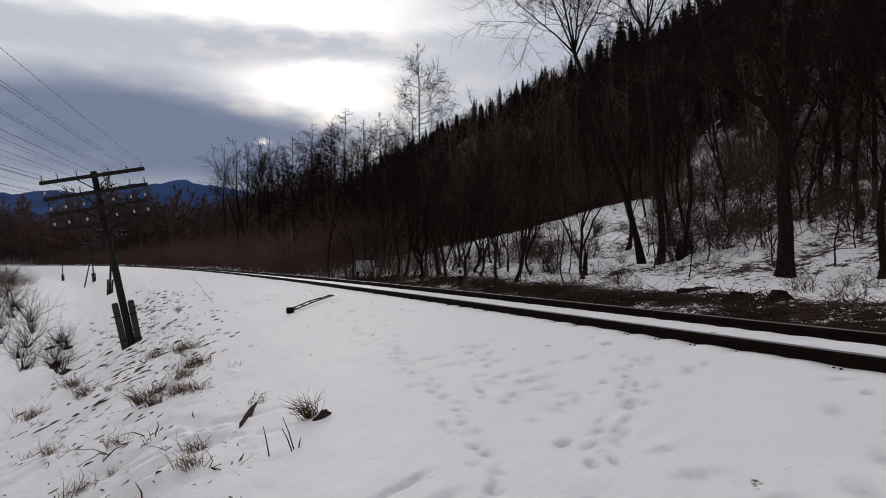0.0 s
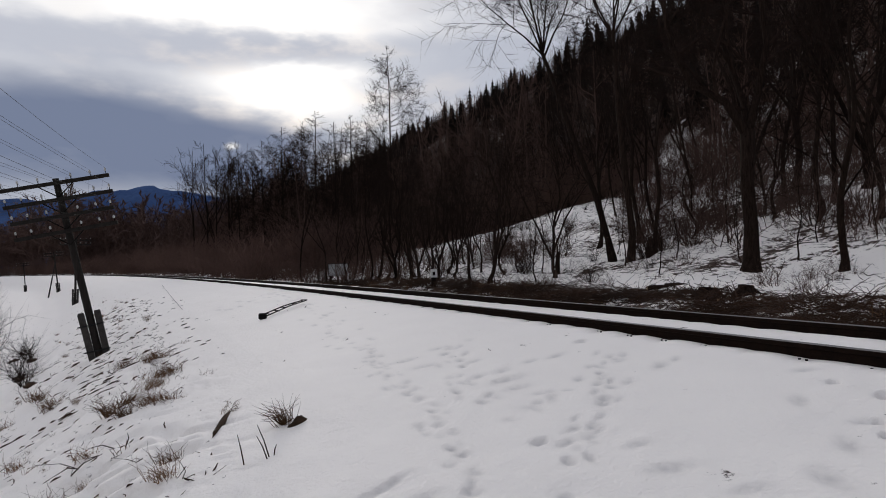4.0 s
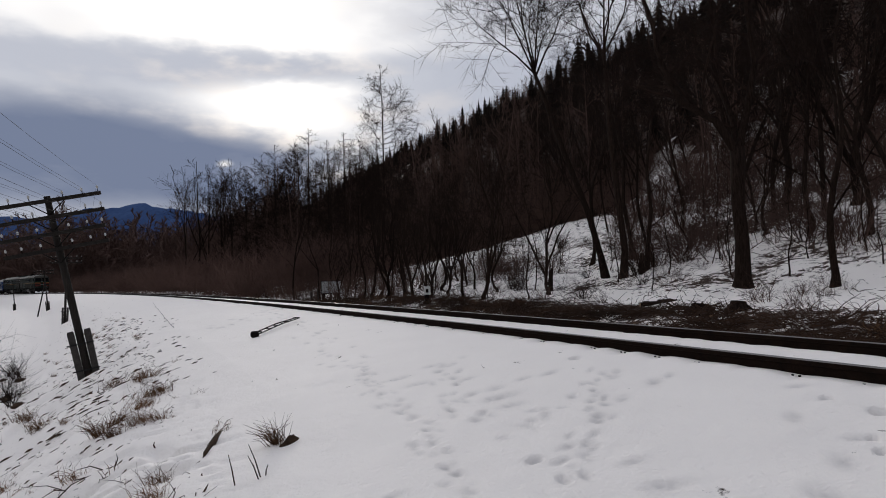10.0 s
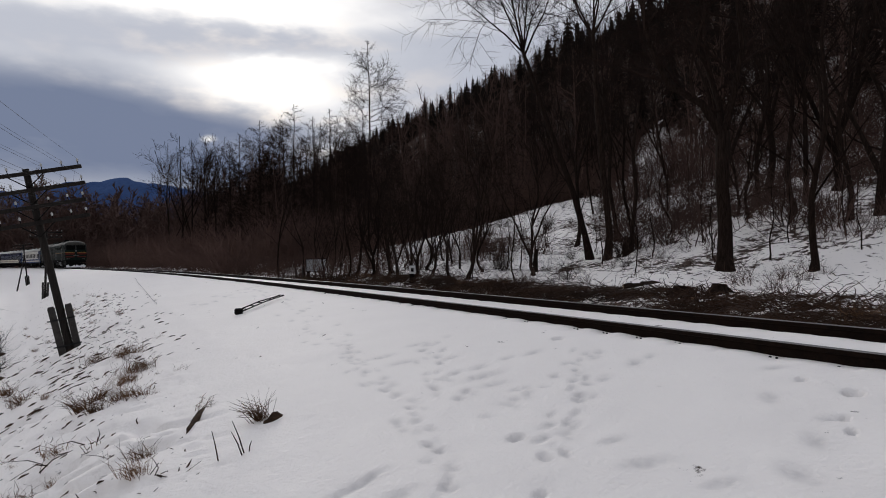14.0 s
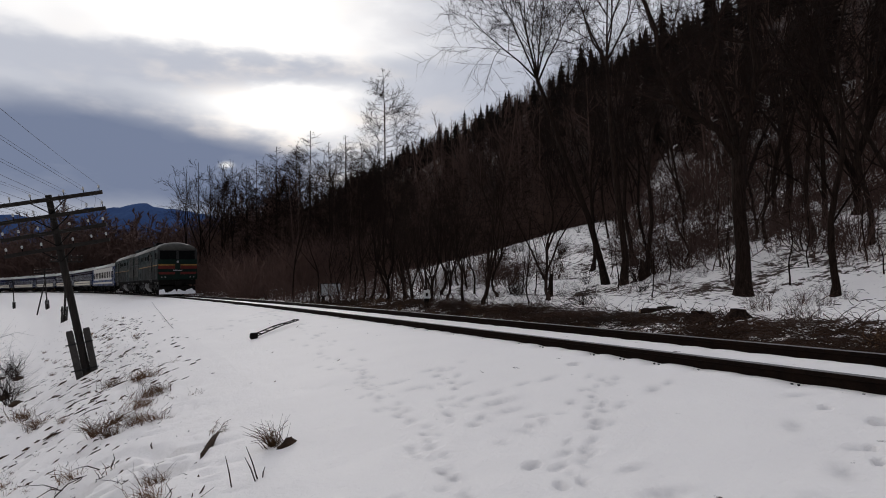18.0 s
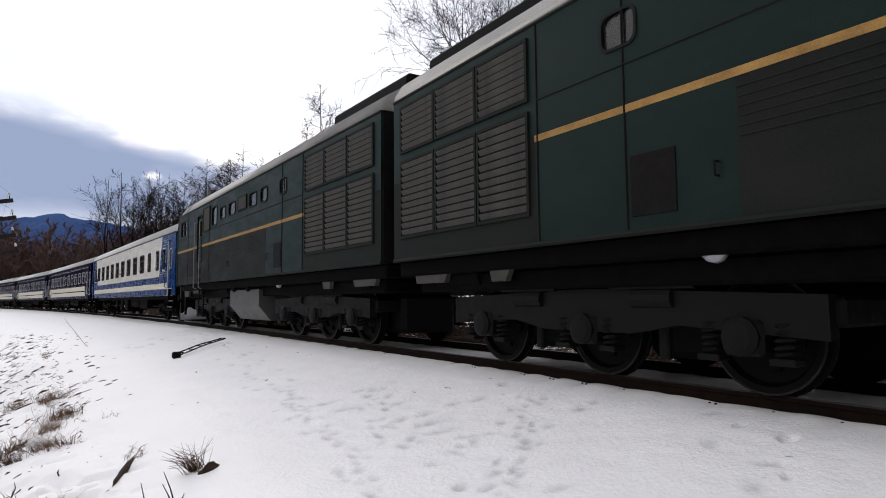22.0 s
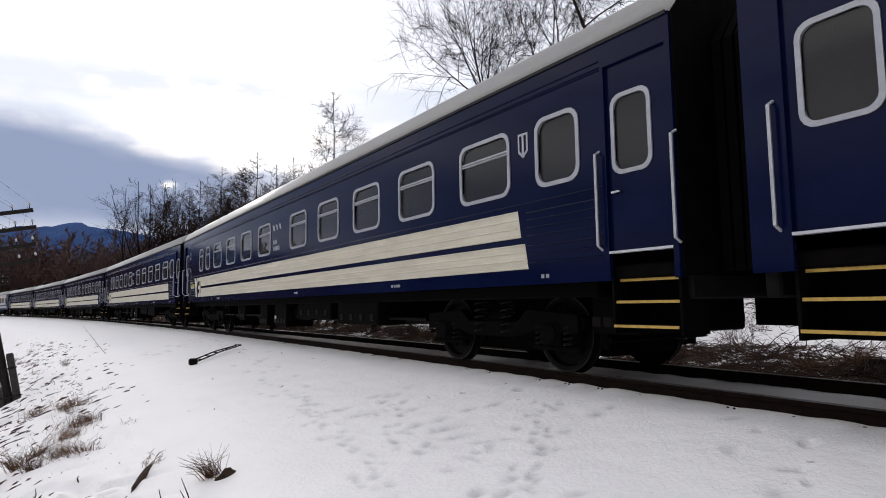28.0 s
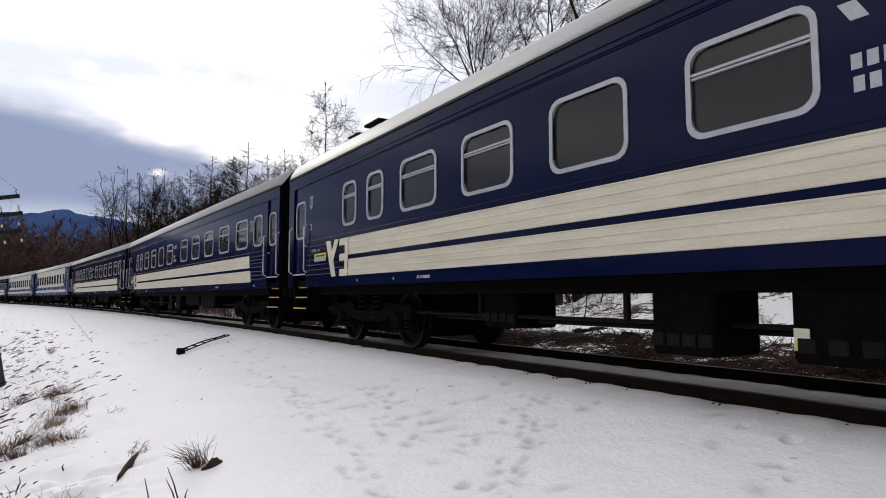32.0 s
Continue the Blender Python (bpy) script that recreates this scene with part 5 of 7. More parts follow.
def build_bank():
    rng = random.Random(23)
    tufts = "dry grass tufts on the bank"
    scatter("grass_tuft", TUFT[0], 1.15, 5.92, "bushy tuft of dry brown grass poking from snow", "grass", tufts, 0, 1.15)
    scatter("earth_clod", clod_mesh(310, 0.13, 0.05, 0.10), 1.24, 5.80, "bare brown earth clod under a grass tuft", "earth", "earth showing on the bank", 28)
    scatter("earth_clod", clod_mesh(311, 0.03, 0.52, 0.085), 0.68, 6.78, "long dark break of bare earth in the snow", "earth", "earth showing on the bank", -18)
    for tx, ty in ((0.74, 6.95), (0.80, 7.12), (0.85, 7.3)):
        scatter("grass_tuft", TUFT[3], tx, ty, "thin tuft of dry brown grass in snow", "grass", tufts, 60 * ty, 1.1)
    scatter("grass_tuft", TUFT[2], 0.80, 7.10, "thin tuft of dry brown grass in snow", "grass", tufts, 60, 1.1)
    for x, y, k, s in ((-0.50, 9.3, 0, 1.2), (-0.28, 8.9, 0, 1.25), (-0.02, 8.85, 4, 1.0), (0.18, 8.75, 1, 1.0), (0.16, 10.7, 4, 1.2), (-0.35, 9.6, 0, 1.1), (0.0, 10.0, 4, 1.1), (0.3, 10.9, 1, 1.1), (-0.66, 7.7, 1, 0.9), (-0.25, 7.2, 3, 1.4), (-1.6, 12.69, 1, 1.2),
                       (0.71, 9.67, 2, 1.2), (-2.12, 15.25, 1, 1.6), (-1.62, 13.2, 1, 1.3), (-2.6, 13.8, 4, 1.3), (-0.9, 6.6, 1, 1.0), (-1.3, 8.6, 2, 1.3), (0.1, 12.6, 4, 1.2), (0.6, 13.8, 2, 1.2), (-0.4, 13.4, 4, 1.2)):
        scatter("grass_tuft", TUFT[k], x, y, "bushy tuft of dry brown grass poking from snow" if k in (0, 4) else "thin tuft of dry brown grass in snow", "grass", tufts, rng.uniform(0, 360), s)
    for k in range(130):                     # thin stems everywhere on the slope
        s, o = 2.5 + 42 * rng.random() ** 1.4, 5.6 + abs(rng.gauss(0, 2.0))
        p = on_track(s, o)
        if p.x ** 2 + p.y ** 2 < 6:
            continue
        scatter("grass_tuft", TUFT[(2, 3, 1)[k % 3]], p.x, p.y, "thin tuft of dry brown grass in snow", "grass", tufts, rng.uniform(-40, 40), rng.uniform(0.45, 0.9))
    for x, y, s, k in ((0.20, 5.2, 0.8, 0), (-0.25, 5.3, 0.8, 1), (-0.75, 7.3, 0.8, 2), (-0.3, 7.2, 0.7, 1), (-0.12, 6.3, 0.6, 0)):
        scatter("fallen_branch", sticks_mesh(320 + k, 5, 0.36, 0.07, 0.08, 0.006, 0.5), x, y, "broken bare branch half sunk in snow", "branch", "broken branches on the bank", rng.uniform(0, 360), s)
    for x, y, dx, dy, h in ((0.66, 5.16, -0.05, 0.02, 0.24), (0.86, 5.14, -0.10, 0.0, 0.27), (0.84, 5.10, -0.09, 0.02, 0.19), (0.88, 5.12, 0.03, 0.03, 0.08)):
        z = ground_z(x, y)
        tagged(part("dry_stalk", Geo().tube([(x, y, z - 0.05), (x + dx * 0.5, y + dy, z + h * 0.5), (x + dx, y + dy, z + h)], [0.006, 0.005, 0.0025], 5), M["stick"]), "upright dark dry stalk standing in snow", "plant stalk", "dry stalks on the bank")
    for k, (x, y, s) in enumerate(((-4.28, 28.9, 1.2), (-3.66, 22.8, 1.0), (-5.2, 26.0, 1.1), (-6.5, 33, 1.3), (-4.9, 31.0, 1.0), (-3.2, 20.5, 0.9), (-7.5, 40, 1.4), (-9.0, 47, 1.5), (-11, 52, 1.6), (-8.2, 36, 1.2), (-12.5, 60, 1.7), (-14, 66, 1.8), (-6.0, 29.5, 1.2), (-10.0, 44.0, 1.4))):
        plant(SHRUB[k % 4], x, y, "bare bush standing in the snowy meadow", rng.uniform(0, 360), s * 0.75, "bushes in the meadow", "bush", "bush")
    for k, (x, y) in enumerate(((-4.0, 27.8), (-3.5, 22.3), (-3.9, 24.2), (-2.9, 19.6), (-5.0, 30.3))):
        scatter("earth_clod", clod_mesh(330 + k, 0.24, 0.18, 0.13), x, y, "dark earth hummock bare of snow", "earth", "earth showing on the bank", rng.uniform(0, 360))


def build_stems():
    """Short dark broken stems, all over the slope of the bank."""
    rng = random.Random(77)
    pts = []
    while len(pts) < 700:
        s, o = 1.5 + 60 * rng.random() ** 1.7, 5.5 + abs(rng.gauss(0, 2.4))
        p = on_track(s, o)
        if p.x ** 2 + p.y ** 2 > 9:
            pts.append((p.x, p.y))
    while len(pts) < 1150:                     # thicker on the slope close by
        p = on_track(2.5 + 18 * rng.random() ** 1.3, 5.7 + abs(rng.gauss(0, 1.7)))
        if p.x ** 2 + p.y ** 2 > 12:
            pts.append((p.x, p.y))
    for _ in range(14):
        pts.append((rng.uniform(1.0, 4.6), rng.uniform(5, 20)))
    z, _, _ = height(np.array([a for a, _ in pts]), np.array([b for _, b in pts]), False)
    g = Geo()
    for (x, y), h in zip(pts, z):
        l = rng.uniform(0.02, 0.09)
        d = Vector((rng.gauss(0.4, 0.6), rng.gauss(0.3, 0.6), rng.uniform(0.05, 0.6))).normalized() * l
        w = rng.uniform(0.003, 0.010)
        p = Vector((x, y, h - 0.008))
        g.tube([p, p + d * 0.6 + Vector((rng.gauss(0, 0.01), 0, 0)), p + d], [w, w * 0.9, w * 0.4], 3, caps=False)
    tagged(part("weed_stems", g, M["stick"]), "short broken dark weed stems poking through snow", "weeds", kind="stuff")


build_stems()


def build_crumbs():
    """Clods and turf breaking through the snow where the bank falls away."""
    rng = random.Random(79)
    pts = []
    while len(pts) < 420:
        p = on_track(11 + 22 * rng.random(), 6.6 + rng.gauss(0, 0.9))
        pts.append((p.x, p.y))
    while len(pts) < 560:
        p = on_track(5 + 9 * rng.random(), 6.3 + abs(rng.gauss(0, 1.3)))
        if p.x ** 2 + p.y ** 2 > 16:
            pts.append((p.x, p.y))
    z, _, _ = height(np.array([a for a, _ in pts]), np.array([b for _, b in pts]), False)
    g = Geo()
    for (x, y), h in zip(pts, z):
        a, k = rng.gauss(3.45, 0.3), rng.uniform(0.8, 2.0) if y > 11 else 1.0
        l, w = rng.uniform(0.02, 0.085) * k, rng.uniform(0.004, 0.013) * k
        d = Vector((math.cos(a), math.sin(a), rng.gauss(-0.35, 0.12))) * l
        p = Vector((x, y, h - 0.002))
        g.tube([p - d, p + Vector((rng.gauss(0, 0.01), 0, w * 0.5)), p + d], [w * 0.4, w, w * 0.3], 5, caps=True)
    tagged(part("turf_crumbs", g, M["soil"]), "small dark clods of turf breaking through snow", "earth", kind="stuff")


build_crumbs()


def build_scrap():
    """Two steel bars with cross ties, lying in the snow of the shoulder."""
    a, b = Vector((2.41, 14.85, -0.33)), Vector((3.86, 16.9, -0.14))
    d = (b - a).normalized()
    w = d.cross(Vector((0, 0, 1))).normalized()
    scrap = thing("steel_ladder_bars", "rusty dark steel bars lying on the snowy shoulder", "scrap metal")
    for s in (-0.085, 0.085):
        part("bar", Geo().tube([a + w * s, a.lerp(b, 0.5) + w * s + Vector((0, 0, 0.03)), b + w * s * 0.7], 0.016, 6), M["iron"], scrap)
    for t in (0.06, 0.25, 0.45, 0.68, 0.97):
        c = a.lerp(b, t) + Vector((0, 0, 0.02))
        part("tie", Geo().tube([c - w * 0.08, c + w * 0.08], 0.012, 6), M["iron"], scrap)
    part("foot_block", Geo().box(-0.09, 0.09, -0.07, 0.07, -0.08, 0.07, 0.03, m=Matrix.Translation(a - d * 0.05)), M["iron"], scrap)
    cable = [Vector((0.95 - 0.014 * k, 21.5 + k * 2.2, 0)) for k in range(14)]
    for p in cable:
        p.z = ground_z(p.x, p.y) + 0.03
    tagged(part("old_cable", Geo().tube(cable, 0.006, 5), M["iron"]), "dark old cable lying along the snowy shoulder", "cable")


def build_far_side():
    rng = random.Random(41)
    piles = [sticks_mesh(400 + k, 520, 0.36, 0.62, 0.17, 0.0055, 0.35) for k in range(5)]
    for k in range(34):
        s, q = 1.5 + 1.05 * k + rng.uniform(-0.4, 0.4), rng.uniform(2.6, 5.2)
        p = on_track(s, -q)
        scatter("brush_pile", piles[k % 5], p.x, p.y, "low heap of cut brown branches beside the track", "brush pile", "brush piles by the track", rng.uniform(-40, 40), rng.uniform(0.8, 1.3), kind="stuff")
    for k in range(7):
        p = on_track(3 + 4.8 * k + rng.uniform(-0.8, 0.8), -rng.uniform(2.8, 5.6))
        scatter("fallen_branch", sticks_mesh(420 + k, 3, 1.2, 0.25, 0.18, 0.014, 0.15), p.x, p.y, "long dark cut branch lying on the brush", "branch", "cut branches by the track", rng.uniform(0, 360))
    for k in range(70):
        s, q = rng.uniform(2, 40), rng.uniform(2.2, 5.6)
        p = on_track(s, -q)
        scatter("grass_tuft", TUFT[k % 5], p.x, p.y, "dry brown grass beside the cut branches", "grass", "dry grass beyond the track", rng.uniform(0, 360), rng.uniform(1.0, 1.8))
    for x, y, l, r, turn in ((12.3, 12.4, 0.8, 0.07, 55), (11.9, 11.8, 0.7, 0.06, -25), (11.0, 9.6, 0.9, 0.06, 75), (10.5, 17.5, 0.8, 0.06, 10), (12.75, 12.1, 0.6, 0.07, 105)):
        z = ground_z(x, y)
        log = thing("cut_log", "short cut log with pale sawn ends", "log", "cut logs by the track", at=pose(x, y, z + r * 0.35, 0, 0, turn))
        part("bark_round", Geo().tube([(-l / 2, 0, 0), (0, 0, 0.02), (l / 2, 0, 0)], r, 12), M["bark"], log)
        for sx in (-1, 1):
            part("sawn_face", Geo().lathe((sx * l / 2, 0, 0), "x", [(0, r * 0.92), (sx * 0.004, r * 0.92)], 12), M["cutwood"], log)
    for x, y, r in ((18.6, 19.0, 0.13), (14.1, 19.2, 0.09)):
        st = thing("tree_stump", "broken dark tree stump in snow", "stump", "stumps on the hillside", at=pose(x, y, ground_z(x, y), 0, 0, 0))
        part("stump_wood", Geo().tube([(0, 0, -0.2), (0.02, 0, 0.45), (0.10, 0.03, 0.85)], [r * 1.2, r, r * 0.6], 9), M["bark"], st)
    for x, y, r in ((10.3, 4.45, 0.22), (11.4, 9.9, 0.2), (11.9, 9.3, 0.17), (10.3, 15.9, 0.15)):
        st = thing("tree_stump", "low sawn stump with a reddish-brown cut top", "stump", "stumps by the track", at=pose(x, y, ground_z(x, y), 0, 0, 40 * r))
        part("stump_wood", Geo().tube([(0, 0, -0.2), (0, 0, 0.03), (0.01, 0, 0.10), (0.03, 0, 0.19)], [r * 1.5, r * 1.25, r * 1.05, r], 12), M["bark"], st)
        part("sawn_face", Geo().lathe((0.03, 0, 0.191), "z", [(0, r * 0.93), (0.006, r * 0.9)], 12), M["redcut"], st, "reddish-brown sawn top")
        for k in range(5):
            a = 1.26 * k + r * 9
            part("root", Geo().tube([(0.8 * r * math.cos(a), 0.8 * r * math.sin(a), 0.12), (1.7 * r * math.cos(a), 1.7 * r * math.sin(a), 0.0), (2.6 * r * math.cos(a + 0.2), 2.6 * r * math.sin(a + 0.2), -0.08)], [r * 0.3, r * 0.22, r * 0.1], 6), M["bark"], st)
    # relay hut on legs
    x, y = 11.6, 40.6
    z = ground_z(x, y)
    hut = thing("relay_cabinet", "grey sheet-metal equipment cabinet on dark legs", "cabinet", at=pose(x, y, z, 0, 0, -14))
    part("body", Geo().box(-0.64, 0.64, -0.3, 0.3, 0.42, 1.2, 0.03), M["hut"], hut)
    part("roof", Geo().box(-0.68, 0.68, -0.34, 0.34, 1.2, 1.25, 0.02), M["iron"], hut, "dark flat sheet roof")
    part("frame_rail", Geo().box(-0.68, 0.68, -0.34, 0.34, 0.36, 0.42, 0.01), M["iron"], hut, "dark steel base frame")
    part("side_panel", Geo().box(-0.68, -0.64, -0.34, 0.34, 0.42, 1.2), M["iron"], hut)
    for k in (-0.32, 0.32):
        d = part("door", Geo().box(k - 0.29, k + 0.29, -0.325, -0.297, 0.48, 1.15, 0.01), M["hut"], hut)
        part("handle", Geo().box(k - 0.04, k + 0.04, -0.345, -0.325, 0.8, 0.84), M["iron"], d)
    for sx in (-0.5, 0.5):
        part("leg", Geo().box(sx - 0.1, sx + 0.1, -0.25, 0.25, -0.2, 0.36), M["iron"], hut)
    for dx, dy, h in ((-0.95, -0.3, 0.85), (-1.3, 0.2, 0.7)):
        zz = ground_z(x + dx, y + dy)
        tagged(part("marker_post", Geo().tube([(x + dx, y + dy, zz - 0.2), (x + dx, y + dy, zz + h)], 0.09, 8), M["concrete"]), "short dark concrete post beside the cabinet", "post", "posts by the cabinet")
    x, y = 10.02, 21.7
    z = ground_z(x, y)
    sign = thing("track_marker", "small white track marker on a dark post", "sign", at=pose(x, y, z, 0, 0, -12))
    part("post", Geo().box(-0.09, 0.09, -0.06, 0.06, -0.2, 0.34, 0.01), M["iron"], sign)
    board = part("board", Geo().box(-0.13, 0.13, -0.07, -0.05, 0.34, 0.66, 0.01).box(-0.05, 0.05, -0.05, 0.02, 0.2, 0.6), M["white"], sign)
    part("mark", Geo().box(-0.05, 0.05, -0.075, -0.071, 0.42, 0.56), M["iron"], board, "plain dark bar in place of writing")


def build_hill_litter():
    """Dead twigs and bent stems lying all over the snow of the slope."""
    rng = random.Random(78)
    pts = [(TRACK_X + 4.5 + 30 * rng.random() ** 1.3, 3 + 46 * rng.random()) for _ in range(3600)]
    pts = [(x, y) for x, y in pts if vnoise(np.array([x]), np.array([y]), 2.2, 31)[0] > -0.12]
    z, _, _ = height(np.array([a for a, _ in pts]), np.array([b for _, b in pts]), False)
    g = Geo()
    for (x, y), h in zip(pts, z):
        l, a = rng.uniform(0.08, 0.7) * rng.uniform(0.4, 1), rng.uniform(0, 6.283)
        d = Vector((math.cos(a), math.sin(a), rng.uniform(-0.05, 0.9) if rng.random() < 0.6 else 0.1)).normalized() * l
        w = rng.uniform(0.004, 0.013)
        p = Vector((x, y, h))
        m = p + d * 0.5 + Vector((rng.gauss(0, 0.04), rng.gauss(0, 0.04), rng.gauss(0.02, 0.03)))
        g.tube([p, m, p + d], [w, w * 0.8, w * 0.3], 3, caps=False)
        if rng.random() < 0.4:
            e = m + Vector((rng.gauss(0, 0.3), rng.gauss(0, 0.3), rng.uniform(0, 0.4))) * l
            g.tube([m, e], [w * 0.6, w * 0.3], 3, caps=False)
    tagged(part("fallen_twigs", g, M["stick"]), "dead twigs scattered over the snowy slope", "twigs", kind="stuff")


build_hill_litter()
build_bank()
build_scrap()
build_far_side()


# ---------------------------------------------------------------- train: where it is
LOCO_L, COACH_L = 16.5, 24.54
FRONT = [(0.0, 351.5), (12.5, 148.7), (14.5, 115.8), (16.5, 82.7), (18.5, 50.2), (19.5, 33.9), (20.5, 17.3), (21.5, 0.72), (22.5, -16.0), (23.5, -32.5),
         (24.5, -48.7), (25.5, -64.4), (26.5, -79.8), (27.5, -95.4), (28.5, -111.3), (29.5, -127.05), (30.0, -134.87), (30.5, -142.7), (31.0, -150.25), (31.5, -158.0), (32.0, -165.9)]


def front(t):
    """How far along the track the head of the train is, smoothly between the times given."""
    ts, xs = [a for a, _ in FRONT], [b for _, b in FRONT]
    i = max(0, min(len(ts) - 2, int(np.searchsorted(ts, t)) - 1))

    def slope(j):
        if j == 0 or j == len(ts) - 1:
            k = 0 if j == 0 else len(ts) - 2
            return (xs[k + 1] - xs[k]) / (ts[k + 1] - ts[k])
        return (xs[j + 1] - xs[j - 1]) / (ts[j + 1] - ts[j - 1])
    h = ts[i + 1] - ts[i]
    u = (t - ts[i]) / h
    return (2 * u ** 3 - 3 * u ** 2 + 1) * xs[i] + (u ** 3 - 2 * u ** 2 + u) * h * slope(i) + (-2 * u ** 3 + 3 * u ** 2) * xs[i + 1] + (u ** 3 - u ** 2) * h * slope(i + 1)


def vehicle_pose(t, start, length, pivot, turned=False):
    mid = front(t) + start + length / 2
    a, b = on_track(mid - pivot / 2), on_track(mid + pivot / 2)
    yaw = math.degrees(math.atan2(-(b.x - a.x), b.y - a.y)) + (180 if turned else 0)
    return pose((a.x + b.x) / 2, (a.y + b.y) / 2, 0, 0, 0, yaw)


# ---------------------------------------------------------------- train: shared pieces
def wheelset_mesh(radius, name):
    g = Geo().tube([(-1.02, 0, 0), (1.02, 0, 0)], 0.075, 10)
    for sx in (-1, 1):
        prof = [(0.66, 0.10), (0.66, radius * 0.55), (0.69, radius * 0.84), (0.73, radius + 0.028), (0.755, radius + 0.028), (0.765, radius), (0.865, radius - 0.006), (0.865, radius * 0.86), (0.80, radius * 0.8), (0.785, radius * 0.4), (0.85, 0.13), (0.92, 0.10)]
        g.lathe((0, 0, 0), "x", [(sx * a, b) for a, b in prof], 28)
        for k in range(5):        # marks on the disc, so that the turning shows
            a = 2 * math.pi * k / 5
            g.box(-0.03, 0.03, -0.05, 0.05, radius * 0.45, radius * 0.62, 0.01, m=pose(sx * 0.80, 0, 0) @ Matrix.Rotation(a, 4, "X"))
    disc = len(g.f)
    for sx in (-1, 1):        # the bright outer face of the tyre
        n = 32
        ring = [[(r * math.cos(2 * math.pi * k / n), r * math.sin(2 * math.pi * k / n)) for k in range(n)] for r in (radius + 0.001, radius * 0.965)]
        g.ring(ring[0], ring[1], sx * 0.863, sx * 0.869)
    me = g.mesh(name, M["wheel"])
    me.materials.append(M["tread"])
    for p in me.polygons[disc:]:
        p.material_index = 1
    return me


def coil(g, x, y, z0, z1, r, turns=5, wire=0.017):
    pts = [(x + r * math.cos(a), y + r * math.sin(a), z0 + (z1 - z0) * a / (2 * math.pi * turns)) for a in np.linspace(0, 2 * math.pi * turns, turns * 8)]
    g.tube(pts, wire, 4)


WHEEL, LOCO_WHEEL = wheelset_mesh(0.475, "wheelset"), wheelset_mesh(0.525, "wheelset")


def coach_bogie_meshes():
    f = Geo()
    for sx in (-1, 1):
        f.plate([(-1.65, 0.50), (-1.65, 0.72), (-0.75, 0.78), (-0.55, 0.62), (0.55, 0.62), (0.75, 0.78), (1.65, 0.72), (1.65, 0.50), (0.9, 0.52), (0.5, 0.42), (-0.5, 0.42), (-0.9, 0.52)], sx * 0.97, sx * 1.11)
        for y in (-1.2, 1.2):
            f.box(sx * 1.04 - 0.10, sx * 1.04 + 0.10, y - 0.16, y + 0.16, 0.34, 0.62, 0.03)
            f.lathe((sx * 1.10, y, 0.475), "x", [(0, 0.13), (sx * 0.06, 0.13), (sx * 0.075, 0.10)], 12)
            f.box(sx * 1.0 - 0.06, sx * 1.0 + 0.06, y - 0.42, y + 0.42, 0.27, 0.34, 0.02)
            for d in (-0.62, 0.62):      # brake shoes and hangers
                f.box(sx * 0.8 - 0.05, sx * 0.8 + 0.05, y + d - 0.05, y + d + 0.05, 0.3, 0.7, 0.02)
    f.box(-1.0, 1.0, -0.26, 0.26, 0.52, 0.74, 0.03)
    for y in (-1.62, 1.62):
        f.box(-1.05, 1.05, y - 0.07, y + 0.07, 0.54, 0.70, 0.02)
    f.tube([(-0.9, -1.95, 0.42), (0.9, -1.95, 0.42)], 0.03, 6)
    f.tube([(-0.9, 1.95, 0.42), (0.9, 1.95, 0.42)], 0.03, 6)
    # solid block added between the frames, to close the see-through and keep it black
    f.box(-0.64, 0.64, -1.7, 1.7, 0.20, 1.03, 0.06)
    big, small = Geo(), Geo()
    coil(big, 0, 0, 0.44, 0.92, 0.11)
    coil(small, 0, 0, 0.33, 0.6, 0.075, 4)
    big, small = big.mesh("coil_spring", M["iron"]), small.mesh("coil_spring", M["iron"])
    places = [(big, sx * 1.04, y) for sx in (-1, 1) for y in (-0.3, 0.3)] + [(small, sx * 1.04, y) for sx in (-1, 1) for y in (-1.45, -0.95, 0.95, 1.45)]
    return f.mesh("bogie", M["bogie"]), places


COACH_BOGIE, COACH_SPRINGS = coach_bogie_meshes()


def add_bogie(parent, y, axles, frame_mesh, springs, wheel, radius):
    b = part("bogie", frame_mesh, None, parent, at=pose(0, y, 0))
    for me, sx, sy in springs:
        part("coil_spring", me, None, b, at=pose(sx, sy, 0))
    for a in axles:
        w = part("wheelset", wheel, None, b, at=pose(0, a, radius))
        w["radius"] = radius
    return b


def window(parent, sx, x, y0, y1, z0, z1, transom=True, frame="trimgrey", r=0.13, band=0.05, glass="glass"):
    """A window in a side wall at x: round-cornered frame, pane, and the bar under its upper sash."""
    g = Geo().ring(rounded(y0 - band, y1 + band, z0 - band, z1 + band, r + band * 0.6), rounded(y0, y1, z0, z1, r), sx * (x - 0.05), sx * (x + 0.016))
    w = part("window", g, M[frame], parent)
    pane = part("pane", Geo().plate(rounded(y0 - 0.01, y1 + 0.01, z0 - 0.01, z1 + 0.01, r), sx * (x - 0.030), sx * (x - 0.022)), M[glass], w)
    pane.visible_shadow = False
    if transom:
        zt = z0 + (z1 - z0) * 0.70
        g = Geo().box(min(sx * (x - 0.025), sx * (x + 0.008)), max(sx * (x - 0.025), sx * (x + 0.008)), y0, y1, zt - 0.03, zt - 0.008, 0.004)
        g.box(min(sx * (x - 0.025), sx * (x + 0.012)), max(sx * (x - 0.025), sx * (x + 0.012)), y0, y1, zt, zt + 0.028, 0.004)
        part("transom", g, M[frame], w)
    return w


